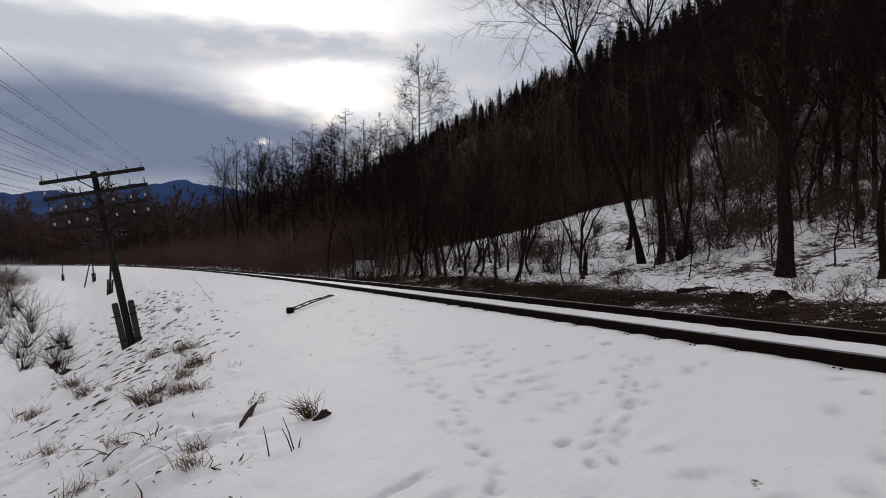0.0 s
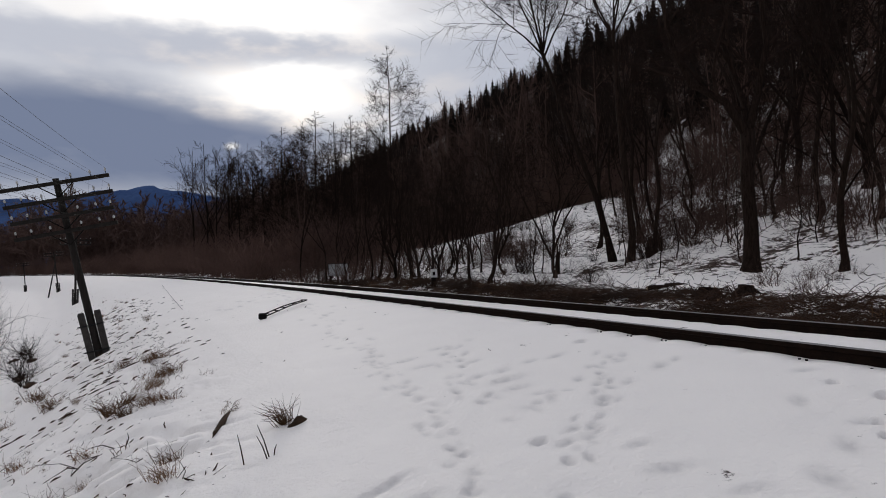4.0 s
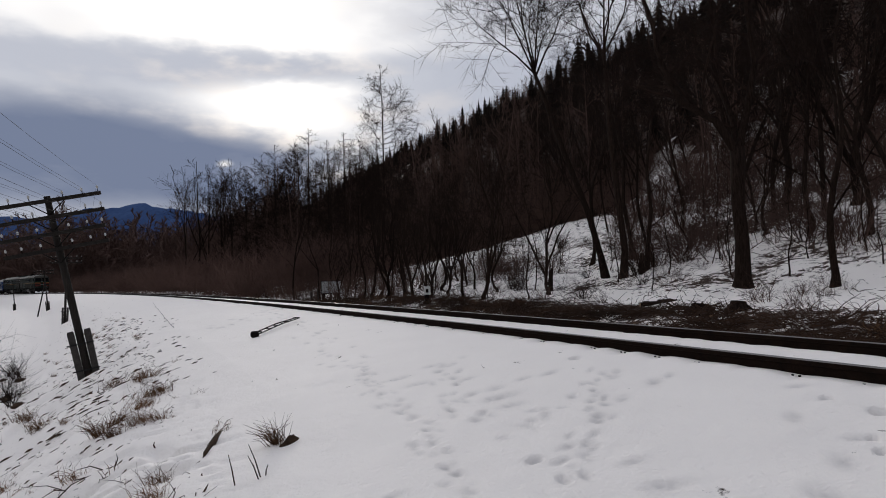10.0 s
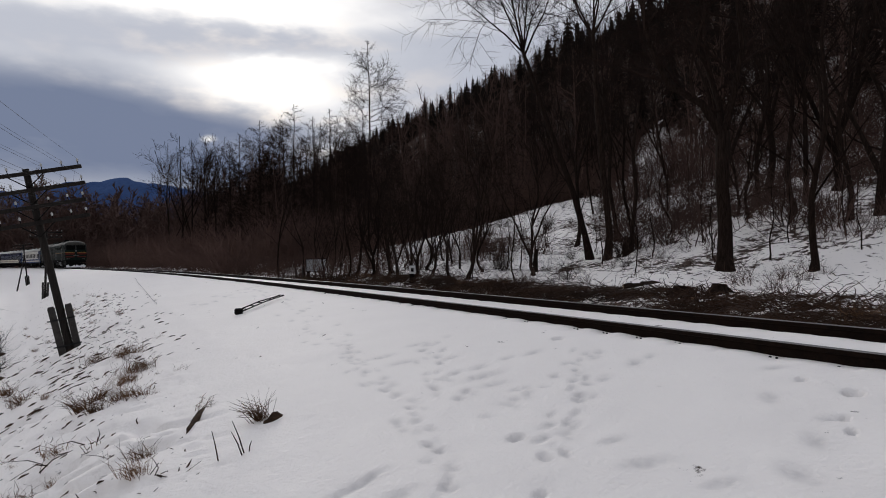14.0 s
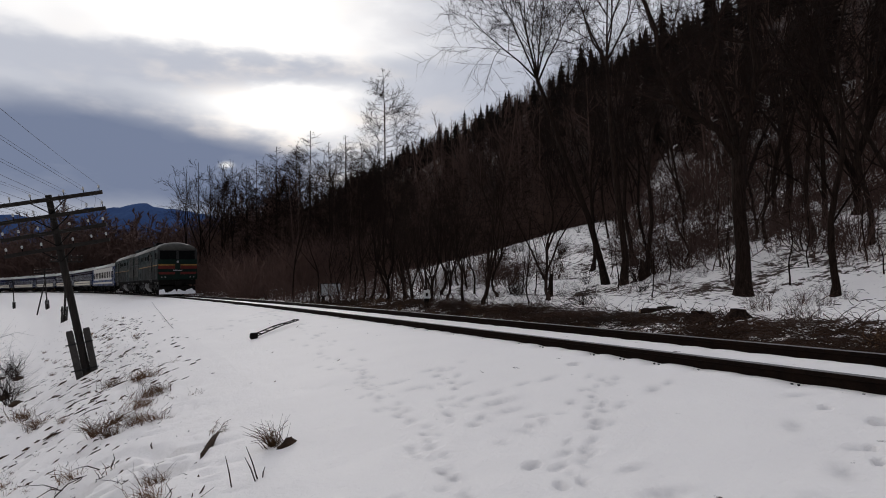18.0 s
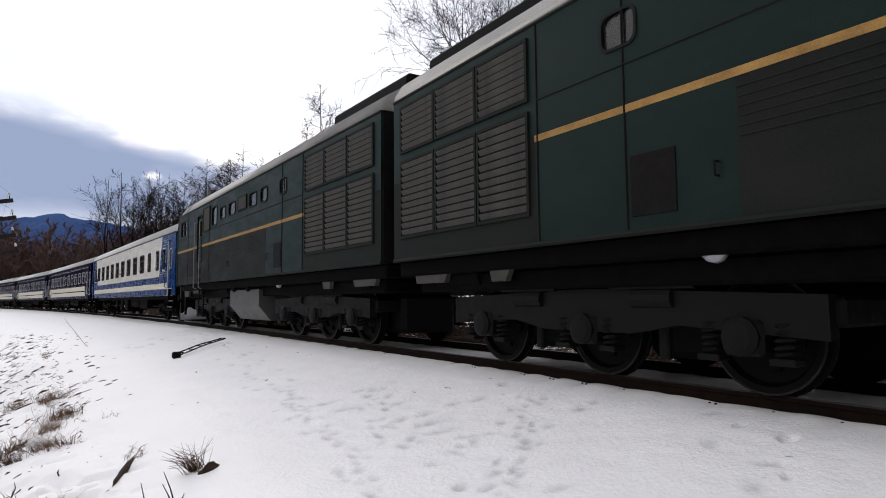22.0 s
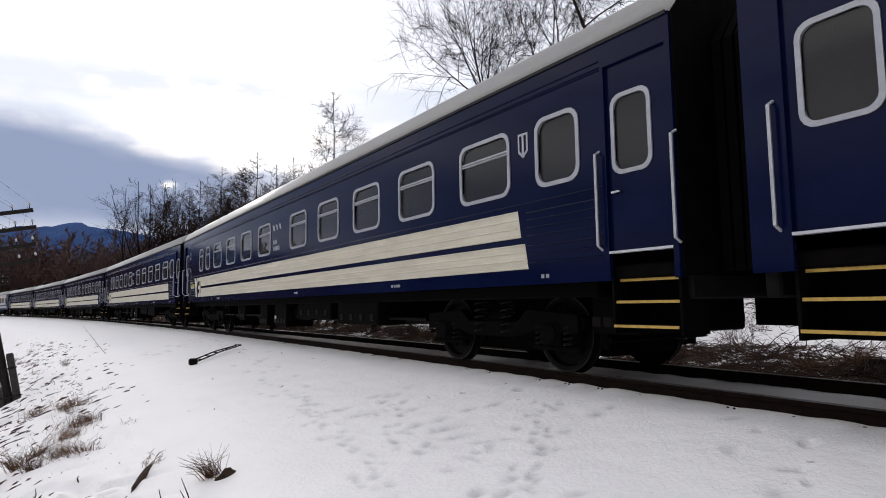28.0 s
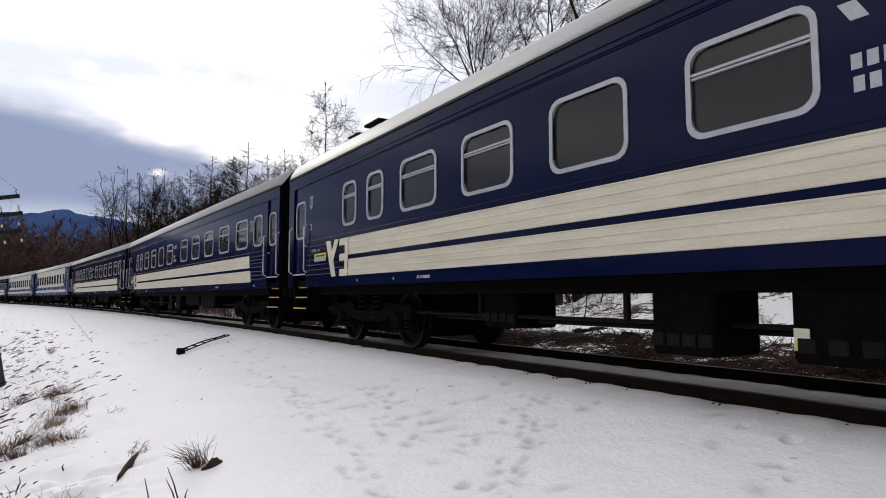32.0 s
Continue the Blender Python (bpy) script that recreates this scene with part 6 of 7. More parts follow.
def bars(g, sx, x, y, z, widths, hgt, gap=0.03):
    """A row of plain bars in place of writing."""
    for w in widths:
        g.box(min(sx * x, sx * (x + 0.003)), max(sx * x, sx * (x + 0.003)), y, y + w, z, z + hgt)
        y += w + gap


def wall_with_holes(y0, y1, z0, z1, holes, x0, x1):
    """A side wall, pierced by the openings (y0, y1, z0, z1): one sheet with inner and outer face and the reveals."""
    ys = sorted({y0, y1, *(h[0] for h in holes), *(h[1] for h in holes)})
    zs = sorted({z0, z1, *(h[2] for h in holes), *(h[3] for h in holes)})
    n, m = len(ys), len(zs)
    at = lambda side, i, j: side * n * m + i * m + j
    verts = [(x, y, z) for x in (x0, x1) for y in ys for z in zs]

    def solid(i, j):
        if not (0 <= i < n - 1 and 0 <= j < m - 1):
            return False
        y, z = (ys[i] + ys[i + 1]) / 2, (zs[j] + zs[j + 1]) / 2
        return not any(a < y < b and c < z < d for a, b, c, d in holes)
    faces = []
    for i in range(n - 1):
        for j in range(m - 1):
            if not solid(i, j):
                continue
            for side in (0, 1):
                faces.append((at(side, i, j), at(side, i + 1, j), at(side, i + 1, j + 1), at(side, i, j + 1)))
            for di, dj, a, b in ((-1, 0, (i, j), (i, j + 1)), (1, 0, (i + 1, j), (i + 1, j + 1)), (0, -1, (i, j), (i + 1, j)), (0, 1, (i, j + 1), (i + 1, j + 1))):
                if not solid(i + di, j + dj):
                    faces.append((at(0, *a), at(0, *b), at(1, *b), at(1, *a)))
    used = sorted({k for f in faces for k in f})
    back = {k: q for q, k in enumerate(used)}
    return Geo().add([verts[k] for k in used], [tuple(back[k] for k in f) for f in faces])


# ---------------------------------------------------------------- coaches
ROOF = [(-1.55, 3.60), (-1.53, 3.70), (-1.42, 3.88), (-1.22, 4.04), (-0.92, 4.16), (-0.5, 4.25), (0, 4.28), (0.5, 4.25), (0.92, 4.16), (1.22, 4.04), (1.42, 3.88), (1.53, 3.70), (1.55, 3.60)]


def build_coach(scheme):
    blue = scheme == "navy"
    paint = M["navy"] if blue else M["coachwhite"]
    endpaint = M["navy"] if blue else M["lightblue"]
    if blue:
        label = "dark blue passenger coach with two cream stripes and grey roof"
        wins = [(1.61, 2.22, 0)] + [(2.79 + 1.77 * k, 3.79 + 1.77 * k, 1) for k in range(5)] + [(12.43 + 1.74 * k, 13.43 + 1.74 * k, k != 1) for k in range(4)] + [(19.34, 19.88, 1), (20.42, 20.94, 1)]
        zw = (2.25, 2.98)
        doors, panes, e0, e1 = ((0.44, 1.20), (23.02, 23.82)), ((0.69, 1.10), (23.17, 23.68)), 0.38, 24.16
    else:
        label = "grimy white passenger coach with blue stripes and blue ends"
        wins = [(2.29, 2.70, 1), (3.46, 4.00, 0), (5.10, 5.68, 0)] + [(6.56 + 1.72 * k, 7.48 + 1.72 * k, k != 2) for k in range(7)] + [(18.64, 19.62, 1), (20.38, 21.34, 1), (22.06, 22.56, 1)]
        zw = (2.20, 3.00)
        doors, panes, e0, e1 = ((1.10, 1.90), (22.86, 23.58)), ((1.34, 1.72), (23.08, 23.38)), 0.62, 23.96
    U = lambda u: u - COACH_L / 2
    coach = thing("passenger_coach", label, "railway coach", group="coaches of the train")
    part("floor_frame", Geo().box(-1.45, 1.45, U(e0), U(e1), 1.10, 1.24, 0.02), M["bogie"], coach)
    part("roof", Geo().prism(ROOF, U(e0), U(e1)), M["roof"], coach, smooth=True)
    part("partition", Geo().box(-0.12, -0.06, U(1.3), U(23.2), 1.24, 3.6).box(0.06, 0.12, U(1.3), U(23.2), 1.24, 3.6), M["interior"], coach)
    for sx in (-1, 1):
        holes = [(U(a), U(b), zw[0], zw[1]) for a, b, _ in wins]
        d0, d1 = doors
        wall = part("side_wall", wall_with_holes(U(d0[1]), U(d1[0]), 1.08, 3.60, holes, sx * 1.50, sx * 1.55), paint, coach)
        lo, hi = min(sx * 1.50, sx * 1.55), max(sx * 1.50, sx * 1.55)
        for a, b in ((e0, d0[0]), (d1[1], e1)):
            part("corner_post", Geo().box(lo, hi, U(a), U(b), 1.08, 3.60), endpaint, coach)
        for a, b in doors:
            part("door_header", Geo().box(lo, hi, U(a), U(b), 3.32, 3.60), endpaint, coach)
        part("gutter", Geo().box(min(sx * 1.55, sx * 1.572), max(sx * 1.55, sx * 1.572), U(e0 + 0.02), U(e1 - 0.02), 3.575, 3.61), M["darktrim"], coach)
        rib = lambda mat, ends, r, n: part("rib", Geo().tube(ends, r, n), mat, wall)
        for z in (3.40, 3.335, 3.305) if blue else (3.48, 3.38, 3.28, 3.18):
            rib(paint, [(sx * 1.551, U(d0[1] + 0.05), z), (sx * 1.551, U(d1[0] - 0.05), z)], 0.010, 6)
        for z in (2.06,) if blue else (2.08, 1.98):
            rib(paint, [(sx * 1.551, U(d0[1] + 0.05), z), (sx * 1.551, U(d1[0] - 0.05), z)], 0.008, 6)
        for z in (1.94, 1.85, 1.76, 1.66, 1.54, 1.44, 1.34):
            if blue:
                for ua, ub in ((d0[1] + 0.08, 2.46), (20.76, d1[0] - 0.08)):
                    rib(endpaint, [(sx * 1.551, U(ua), z), (sx * 1.551, U(ub), z)], 0.011, 6)
        if not blue:
            for z in (1.86, 1.79, 1.72, 1.65, 1.32, 1.24, 1.16):
                rib(endpaint, [(sx * 1.553, U(d0[1] + 0.06), z), (sx * 1.553, U(d1[0] - 0.06), z)], 0.010, 6)
            for z, reach in ((3.48, 0.86), (3.41, 0.90), (3.34, 0.93), (3.27, 0.97), (2.02, 1.36), (1.95, 1.4)):
                for a, way in ((d0[1] + 0.06, 1), (d1[0] - 0.06, -1)):
                    rib(endpaint, [(sx * 1.553, U(a), z), (sx * 1.553, U(a + way * reach * (1.0 if way > 0 else 0.8)), z)], 0.010, 6)
            for z in (1.56, 1.49, 1.42):
                rib(M["cream"], [(sx * 1.553, U(d0[1] + 0.06), z), (sx * 1.553, U(d1[0] - 0.06), z)], 0.009, 6)
        if not blue:
            for k in range(len(wins) - 2):
                for z in (2.42, 2.66, 2.86):
                    rib(paint, [(sx * 1.551, U(wins[k][1] + 0.12), z), (sx * 1.551, U(wins[k + 1][0] - 0.12), z)], 0.007, 5)

        if blue:
            for u0, z0, z1 in ((2.62, 1.655, 1.985), (2.50, 1.27, 1.575)):
                g = Geo().plate([(U(u0 - 0.05), z0), (U(20.72), z0), (U(20.72), z1), (U(u0), z1)], sx * 1.551, sx * 1.5545)
                for z in (z0 + 0.012, z0 + (z1 - z0) * 0.36, z0 + (z1 - z0) * 0.68, z1 - 0.012):
                    g.tube([(sx * 1.553, U(u0) + 0.02, z), (sx * 1.553, U(20.72) - 0.02, z)], 0.013, 6)
                part("stripe", g, M["cream"], wall)
            emblem = Geo().plate([(U(2.40), 2.93), (U(2.40), 2.70), (U(2.49), 2.62), (U(2.58), 2.70), (U(2.58), 2.93)], sx * 1.551, sx * 1.556)
            e = part("emblem", emblem, M["trimgrey"], wall, "pale shield-shaped emblem")
            part("emblem_field", Geo().plate([(U(2.43), 2.90), (U(2.43), 2.72), (U(2.47), 2.68), (U(2.47), 2.90)], sx * 1.556, sx * 1.559).plate([(U(2.51), 2.90), (U(2.51), 2.68), (U(2.55), 2.72), (U(2.55), 2.90)], sx * 1.556, sx * 1.559), M["navy"], e)
            logo = Geo()
            logo.plate([(U(21.30), 1.27), (U(21.50), 1.27), (U(21.80), 1.98), (U(21.58), 1.98)], sx * 1.551, sx * 1.565)
            logo.plate([(U(21.42), 1.56), (U(21.30), 1.74), (U(21.14), 1.98), (U(21.34), 1.98), (U(21.50), 1.73)], sx * 1.5655, sx * 1.569)
            for z0, z1 in ((1.27, 1.40), (1.56, 1.69), (1.85, 1.98)):
                logo.plate([(U(20.74), z0), (U(21.12), z0), (U(21.10), z1), (U(20.70), z1)], sx * 1.556, sx * 1.565)
            logo.plate([(U(20.72), 1.27), (U(20.86), 1.27), (U(20.84), 1.98), (U(20.70), 1.98)], sx * 1.5655, sx * 1.569)
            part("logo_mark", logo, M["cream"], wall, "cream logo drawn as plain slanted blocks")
            far_emblem = part("emblem", Geo().plate([(U(22.60), 3.02), (U(22.60), 2.82), (U(22.69), 2.74), (U(22.78), 2.82), (U(22.78), 3.02)], sx * 1.551, sx * 1.556), M["trimgrey"], wall, "pale shield-shaped emblem")
            part("emblem_field", Geo().plate([(U(22.63), 2.99), (U(22.63), 2.84), (U(22.67), 2.80), (U(22.67), 2.99)], sx * 1.556, sx * 1.559).plate([(U(22.71), 2.99), (U(22.71), 2.80), (U(22.75), 2.84), (U(22.75), 2.99)], sx * 1.556, sx * 1.559), M["navy"], far_emblem)
            part("small_sign", Geo().ring([(U(22.64), 2.30), (U(22.75), 2.30), (U(22.75), 2.42), (U(22.64), 2.42)], [(U(22.66), 2.32), (U(22.73), 2.32), (U(22.73), 2.40), (U(22.66), 2.40)], sx * 1.551, sx * 1.556), M["trimgrey"], wall)
            plate = part("route_plate", Geo().box(min(sx * 1.56, sx * 1.572), max(sx * 1.56, sx * 1.572), U(21.78), U(22.42), 1.665, 1.765, 0.004), M["plateyellow"], wall, "yellow route plate with a white lower edge")
            part("plate_edge", Geo().box(min(sx * 1.572, sx * 1.575), max(sx * 1.572, sx * 1.575), U(21.78), U(22.42), 1.60, 1.664), M["trimgrey"], plate)
            bars(small_marks := Geo(), sx, 1.573, U(21.85), 1.70, [0.06, 0.08, 0.05, 0.09, 0.06], 0.03)
            part("plate_writing", small_marks, M["darktrim"], plate, "plain dark bars in place of writing")
            text = bpy.data.curves.new("seat_count", "FONT")
            text.body, text.size, text.extrude = "МІСЦЬ - 20", 0.085, 0.002
            text.materials.append(M["trimgrey"])
            writing = new("seat_count", text)
            writing.parent = wall
            writing.matrix_basis = Matrix.Translation((sx * 1.566, U(22.60) if sx < 0 else U(22.06), 1.81)) @ Matrix(((0, 0, sx, 0), (sx, 0, 0, 0), (0, 1, 0, 0), (0, 0, 0, 1)))
            small = Geo()
            for a, w in ((11.58, 0.16), (11.82, 0.16), (12.05, 0.20)):
                small.plate([(U(a), 2.78), (U(a + w * 0.6), 2.78), (U(a + w), 2.92), (U(a + w * 0.4), 2.92)], sx * 1.551, sx * 1.554)
            bars(small, sx, 1.551, U(11.91), 2.43, [0.07, 0.07, 0.07], 0.11)
            bars(small, sx, 1.551, U(11.70), 2.27, [0.07] * 5, 0.11)
            part("lettering", small, M["trimgrey"], wall, "plain pale bars in place of writing")
        else:
            for z0, z1, mat in ((1.60, 1.89, "lightblue"), (1.36, 1.597, "cream"), (1.085, 1.357, "lightblue")):
                part("stripe", Geo().plate([(U(1.93), z0), (U(22.84), z0), (U(22.84), z1), (U(1.93), z1)], sx * 1.551, sx * 1.5545), M[mat], wall)
            part("stripe", Geo().plate([(U(3.42), 1.925), (U(20.9), 1.925), (U(20.9), 1.99), (U(3.40), 1.99)], sx * 1.551, sx * 1.5545), M["cream"], wall)
            for a, b in (((1.92, 2.9), (1.92, 3.37)), ((22.85, 22.2), (22.85, 21.36))):
                part("end_panel", Geo().ring(
                    [(U(a[0]), 3.58), (U(a[1]), 3.58), (U(b[1]), 1.90), (U(b[0]), 1.90)],
                    [(U(2.18 if a[0] < 5 else 22.60), 3.08), (U(2.80 if a[0] < 5 else 22.01), 3.08), (U(2.80 if a[0] < 5 else 22.01), 2.12), (U(2.18 if a[0] < 5 else 22.60), 2.12)], sx * 1.551, sx * 1.5545), M["lightblue"], wall)
            num = Geo()
            bars(num, sx, 1.551, U(12.92), 2.48, [0.06, 0.06, 0.06], 0.13)
            bars(num, sx, 1.551, U(12.83), 2.30, [0.055] * 5, 0.13)
            part("lettering", num, M["darktrim"], wall, "plain dark bars in place of writing")
        marks = Geo()
        for u, ws in ((2.1, [0.05, 0.05]), (5.6, [0.12, 0.05, 0.08]), (17.8, [0.2, 0.05, 0.06]), (18.9, [0.04]), (20.3, [0.04]), (10.4, [0.1, 0.1])):
            bars(marks, sx, 1.551, U(u), 1.15, ws, 0.045)
        part("stencil_mark", marks, M["trimgrey"], wall, "plain pale bars in place of small writing")["kind"] = "stuff"
        for a, b, tr in wins:
            window(coach, sx, 1.55, U(a), U(b), zw[0], zw[1], bool(tr), "trimgrey" if blue else "darktrim", 0.13 if blue else 0.08, 0.05 if blue else 0.035)
        for k, (a, b) in enumerate(doors):
            leaf = [(U(panes[k][0]), U(panes[k][1]), 2.2, 2.95)]
            door = part("door", wall_with_holes(U(a), U(b), 1.38, 3.32, leaf, sx * 1.47, sx * 1.51), endpaint, coach)
            g = Geo().ring(rounded(leaf[0][0] - 0.045, leaf[0][1] + 0.045, 2.155, 2.995, 0.13), rounded(*leaf[0], 0.1), sx * 1.48, sx * 1.525)
            part("door_window", g, M["trimgrey"], door)
            pane = part("pane", Geo().plate(rounded(leaf[0][0], leaf[0][1], 2.2, 2.95, 0.1), sx * 1.49, sx * 1.497), M["glass"], door)
            pane.visible_shadow = False
            yh = U(b - 0.06) if k == 0 else U(a + 0.06)
            part("door_handle", Geo().tube([(sx * 1.515, yh, 1.98), (sx * 1.55, yh, 1.98), (sx * 1.55, yh - 0.10, 1.98)], 0.012, 6), M["railgrey"], door, "steel door handle")
            part("threshold", Geo().box(min(sx * 1.47, sx * 1.555), max(sx * 1.47, sx * 1.555), U(a), U(b), 1.355, 1.379), M["railgrey"], door)
            for u in (a - 0.075, b + 0.09):
                part("handrail", Geo().tube([(sx * 1.54, U(u), 2.44), (sx * 1.615, U(u), 2.40), (sx * 1.615, U(u), 1.44), (sx * 1.54, U(u), 1.40)], 0.016, 6), M["railgrey"] if blue else M["lightblue"], coach)
            st = part("step_frame", Geo().box(min(sx * 1.09, sx * 1.12), max(sx * 1.09, sx * 1.12), U(a), U(b), 0.55, 1.1), M["bogie"], coach)
            for ua in (a - 0.03, b):
                part("step_side", Geo().box(min(sx * 1.1, sx * 1.5), max(sx * 1.1, sx * 1.5), U(ua), U(ua + 0.03), 0.55, 1.1), M["bogie"], st)
            for z, x1 in ((1.10, 1.40), (0.88, 1.47), (0.64, 1.52)):
                part("tread", Geo().box(min(sx * 1.12, sx * x1), max(sx * 1.12, sx * x1), U(a), U(b), z - 0.035, z, 0.005), M["bogie"], st)
                part("tread_edge", Geo().box(min(sx * x1, sx * (x1 + 0.006)), max(sx * x1, sx * (x1 + 0.006)), U(a), U(b), z - 0.03, z - 0.003), M["stepyellow"] if blue else M["locorail"], st)
    for u0, u1, y0 in ((e0 - 0.02, e0 + 0.03, 0.0), (e1 - 0.03, e1 + 0.02, 24.54)):
        # the shade between the coaches is put into the end wall's black
        part("end_wall", Geo().prism([(-1.5, 1.1), (1.5, 1.1), (1.52, 3.6), (1.2, 4.0), (0.5, 4.2), (-0.5, 4.2), (-1.2, 4.0), (-1.52, 3.6)], U(u0), U(u1)), M["bogie"], coach, "coach end painted black for the shade in the gap")
        near, away = sorted((u0, y0))
        g = Geo()
        for k in range(3):
            a = near + (away - near) * k / 3
            g.prism([(-0.95, 1.15), (0.95, 1.15), (0.95, 3.4), (0.7, 3.75), (-0.7, 3.75), (-0.95, 3.4)], U(a), U(a + (away - near) / 3 * 0.75))
        part("gangway", g, M["bogie"], coach, "black rubber gangway bellows")
        part("coupler", Geo().box(-0.13, 0.13, U(min(u0, y0)), U(max(u0, y0)) + 0.0, 0.92, 1.16, 0.03), M["iron"], coach)
        part("buffer_beam", Geo().box(-1.4, 1.4, U(min(u0, e1 - 0.14)), U(min(u0, e1 - 0.14) + 0.14), 0.88, 1.12, 0.02), M["iron"], coach)
    for y in (-8.5, 8.5):
        add_bogie(coach, y, (-1.2, 1.2), COACH_BOGIE, COACH_SPRINGS, WHEEL, 0.475)
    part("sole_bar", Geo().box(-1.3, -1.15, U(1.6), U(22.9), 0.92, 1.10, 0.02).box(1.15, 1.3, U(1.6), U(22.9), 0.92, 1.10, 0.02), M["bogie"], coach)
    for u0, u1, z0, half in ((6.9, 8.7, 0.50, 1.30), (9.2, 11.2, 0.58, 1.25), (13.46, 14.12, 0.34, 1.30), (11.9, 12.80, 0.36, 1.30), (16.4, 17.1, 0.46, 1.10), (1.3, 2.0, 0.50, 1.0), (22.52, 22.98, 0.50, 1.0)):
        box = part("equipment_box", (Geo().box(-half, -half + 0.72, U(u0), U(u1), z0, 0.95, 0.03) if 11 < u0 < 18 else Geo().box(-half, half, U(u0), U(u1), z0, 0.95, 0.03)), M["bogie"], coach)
        for k in range(4):
            y = U(u0) + (u1 - u0) * (k + 0.5) / 4
            for e in (-half - 0.005,) if 11 < u0 < 18 else (-half - 0.005, half + 0.005):
                part("latch", Geo().box(e - 0.015, e + 0.015, y - 0.07, y + 0.07, z0 + 0.08, z0 + 0.2, 0.01), M["iron"], box)
    notice = part("warning_plate", Geo().box(-1.314, -1.306, U(12.66), U(12.78), 0.46, 0.63, 0.002), M["cream"], coach, "white notice plate with a yellow field")
    part("notice_field", Geo().plate([(U(12.67), 0.465), (U(12.77), 0.465), (U(12.77), 0.54), (U(12.67), 0.54)], -1.318, -1.3145), M["plateyellow"], notice)
    part("air_tank", Geo().tube([(-0.9, U(11.0), 0.72), (-0.9, U(12.4), 0.72)], 0.2, 14), M["bogie"], coach)
    for x, z, r in ((-1.05, 0.62, 0.025), (-0.7, 0.55, 0.03)):
        part("brake_pipe", Geo().tube([(x, U(5.6), z), (x, U(19.0), z)], r, 6), M["iron"], coach)
    for u in (8.9, 10.8, 12.6, 14.6, 17.2):
        part("pipe_hanger", Geo().box(-1.08, -1.02, U(u), U(u + 0.05), 0.6, 0.95), M["iron"], coach)
    vents = (2.2, 6.2, 10.3, 14.4, 18.5)
    for u in vents:
        part("roof_vent", Geo().lathe((0, U(u), 4.26), "z", [(0, 0.13), (0.08, 0.13), (0.09, 0.22), (0.14, 0.2), (0.18, 0.05)], 12), M["roof"], coach)
    stove = part("stove_chimney", Geo().box(-0.62, -0.25, U(21.3), U(21.8), 4.14, 4.46, 0.03).box(-0.72, -0.15, U(21.2), U(21.9), 4.46, 4.52, 0.02).box(-0.7, -0.3, U(22.3), U(22.6), 4.12, 4.40, 0.03).box(-0.72, -0.2, U(22.2), U(22.75), 4.40, 4.45, 0.02), M["iron"], coach, "black stove chimney housing")
    part("roof_pipe", Geo().tube([(-0.5, U(19.6), 4.31), (-0.55, U(22.2), 4.3), (-0.6, U(24.2), 4.24)], 0.03, 6), M["iron"], stove)
    return coach


# ---------------------------------------------------------------- locomotive
def loco_bogie_meshes():
    f = Geo()
    for sx in (-1, 1):
        f.plate([(-2.55, 0.52), (-2.55, 0.88), (-0.3, 0.96), (0.3, 0.96), (2.55, 0.88), (2.55, 0.52), (1.2, 0.60), (0.65, 0.50), (-0.65, 0.50), (-1.2, 0.60)], sx * 1.06, sx * 1.20)
        for y in (-1.85, 0.0, 1.85):
            f.box(sx * 1.13 - 0.11, sx * 1.13 + 0.11, y - 0.19, y + 0.19, 0.36, 0.68, 0.04)
            f.lathe((sx * 1.20, y, 0.525), "x", [(0, 0.17), (sx * 0.06, 0.17), (sx * 0.09, 0.12), (sx * 0.10, 0.05)], 14)
            for d in (-0.33, 0.33):
                f.box(sx * 1.13 - 0.09, sx * 1.13 + 0.09, y + d - 0.11, y + d + 0.11, 0.30, 0.36, 0.01)
        for y in (-0.92, 0.92):
            f.tube([(sx * 1.16, y - 0.25, 0.86), (sx * 1.16, y + 0.25, 0.86)], 0.11, 12)
            f.box(sx * 1.0 - 0.05, sx * 1.0 + 0.05, y - 0.06, y + 0.06, 0.25, 0.75, 0.02)
            f.tube([(sx * 1.22, y - 0.5, 0.97), (sx * 1.22, y + 0.5, 0.97)], 0.03, 6)
    for y in (-2.5, -0.92, 0.92, 2.5):
        f.box(-1.1, 1.1, y - 0.12, y + 0.12, 0.62, 0.86, 0.03)
    for y in (-0.92, 0.92, 2.2):        # traction motors
        f.box(-0.6, 0.6, y - 0.55, y + 0.55, 0.22, 0.95, 0.08)
    one = Geo()
    coil(one, 0, 0, 0.36, 0.66, 0.085, 5)
    one = one.mesh("coil_spring", M["iron"])
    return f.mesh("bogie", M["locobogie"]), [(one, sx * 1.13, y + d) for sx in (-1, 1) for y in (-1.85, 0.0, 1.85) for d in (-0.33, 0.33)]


LOCO_BOGIE, LOCO_SPRINGS = loco_bogie_meshes()


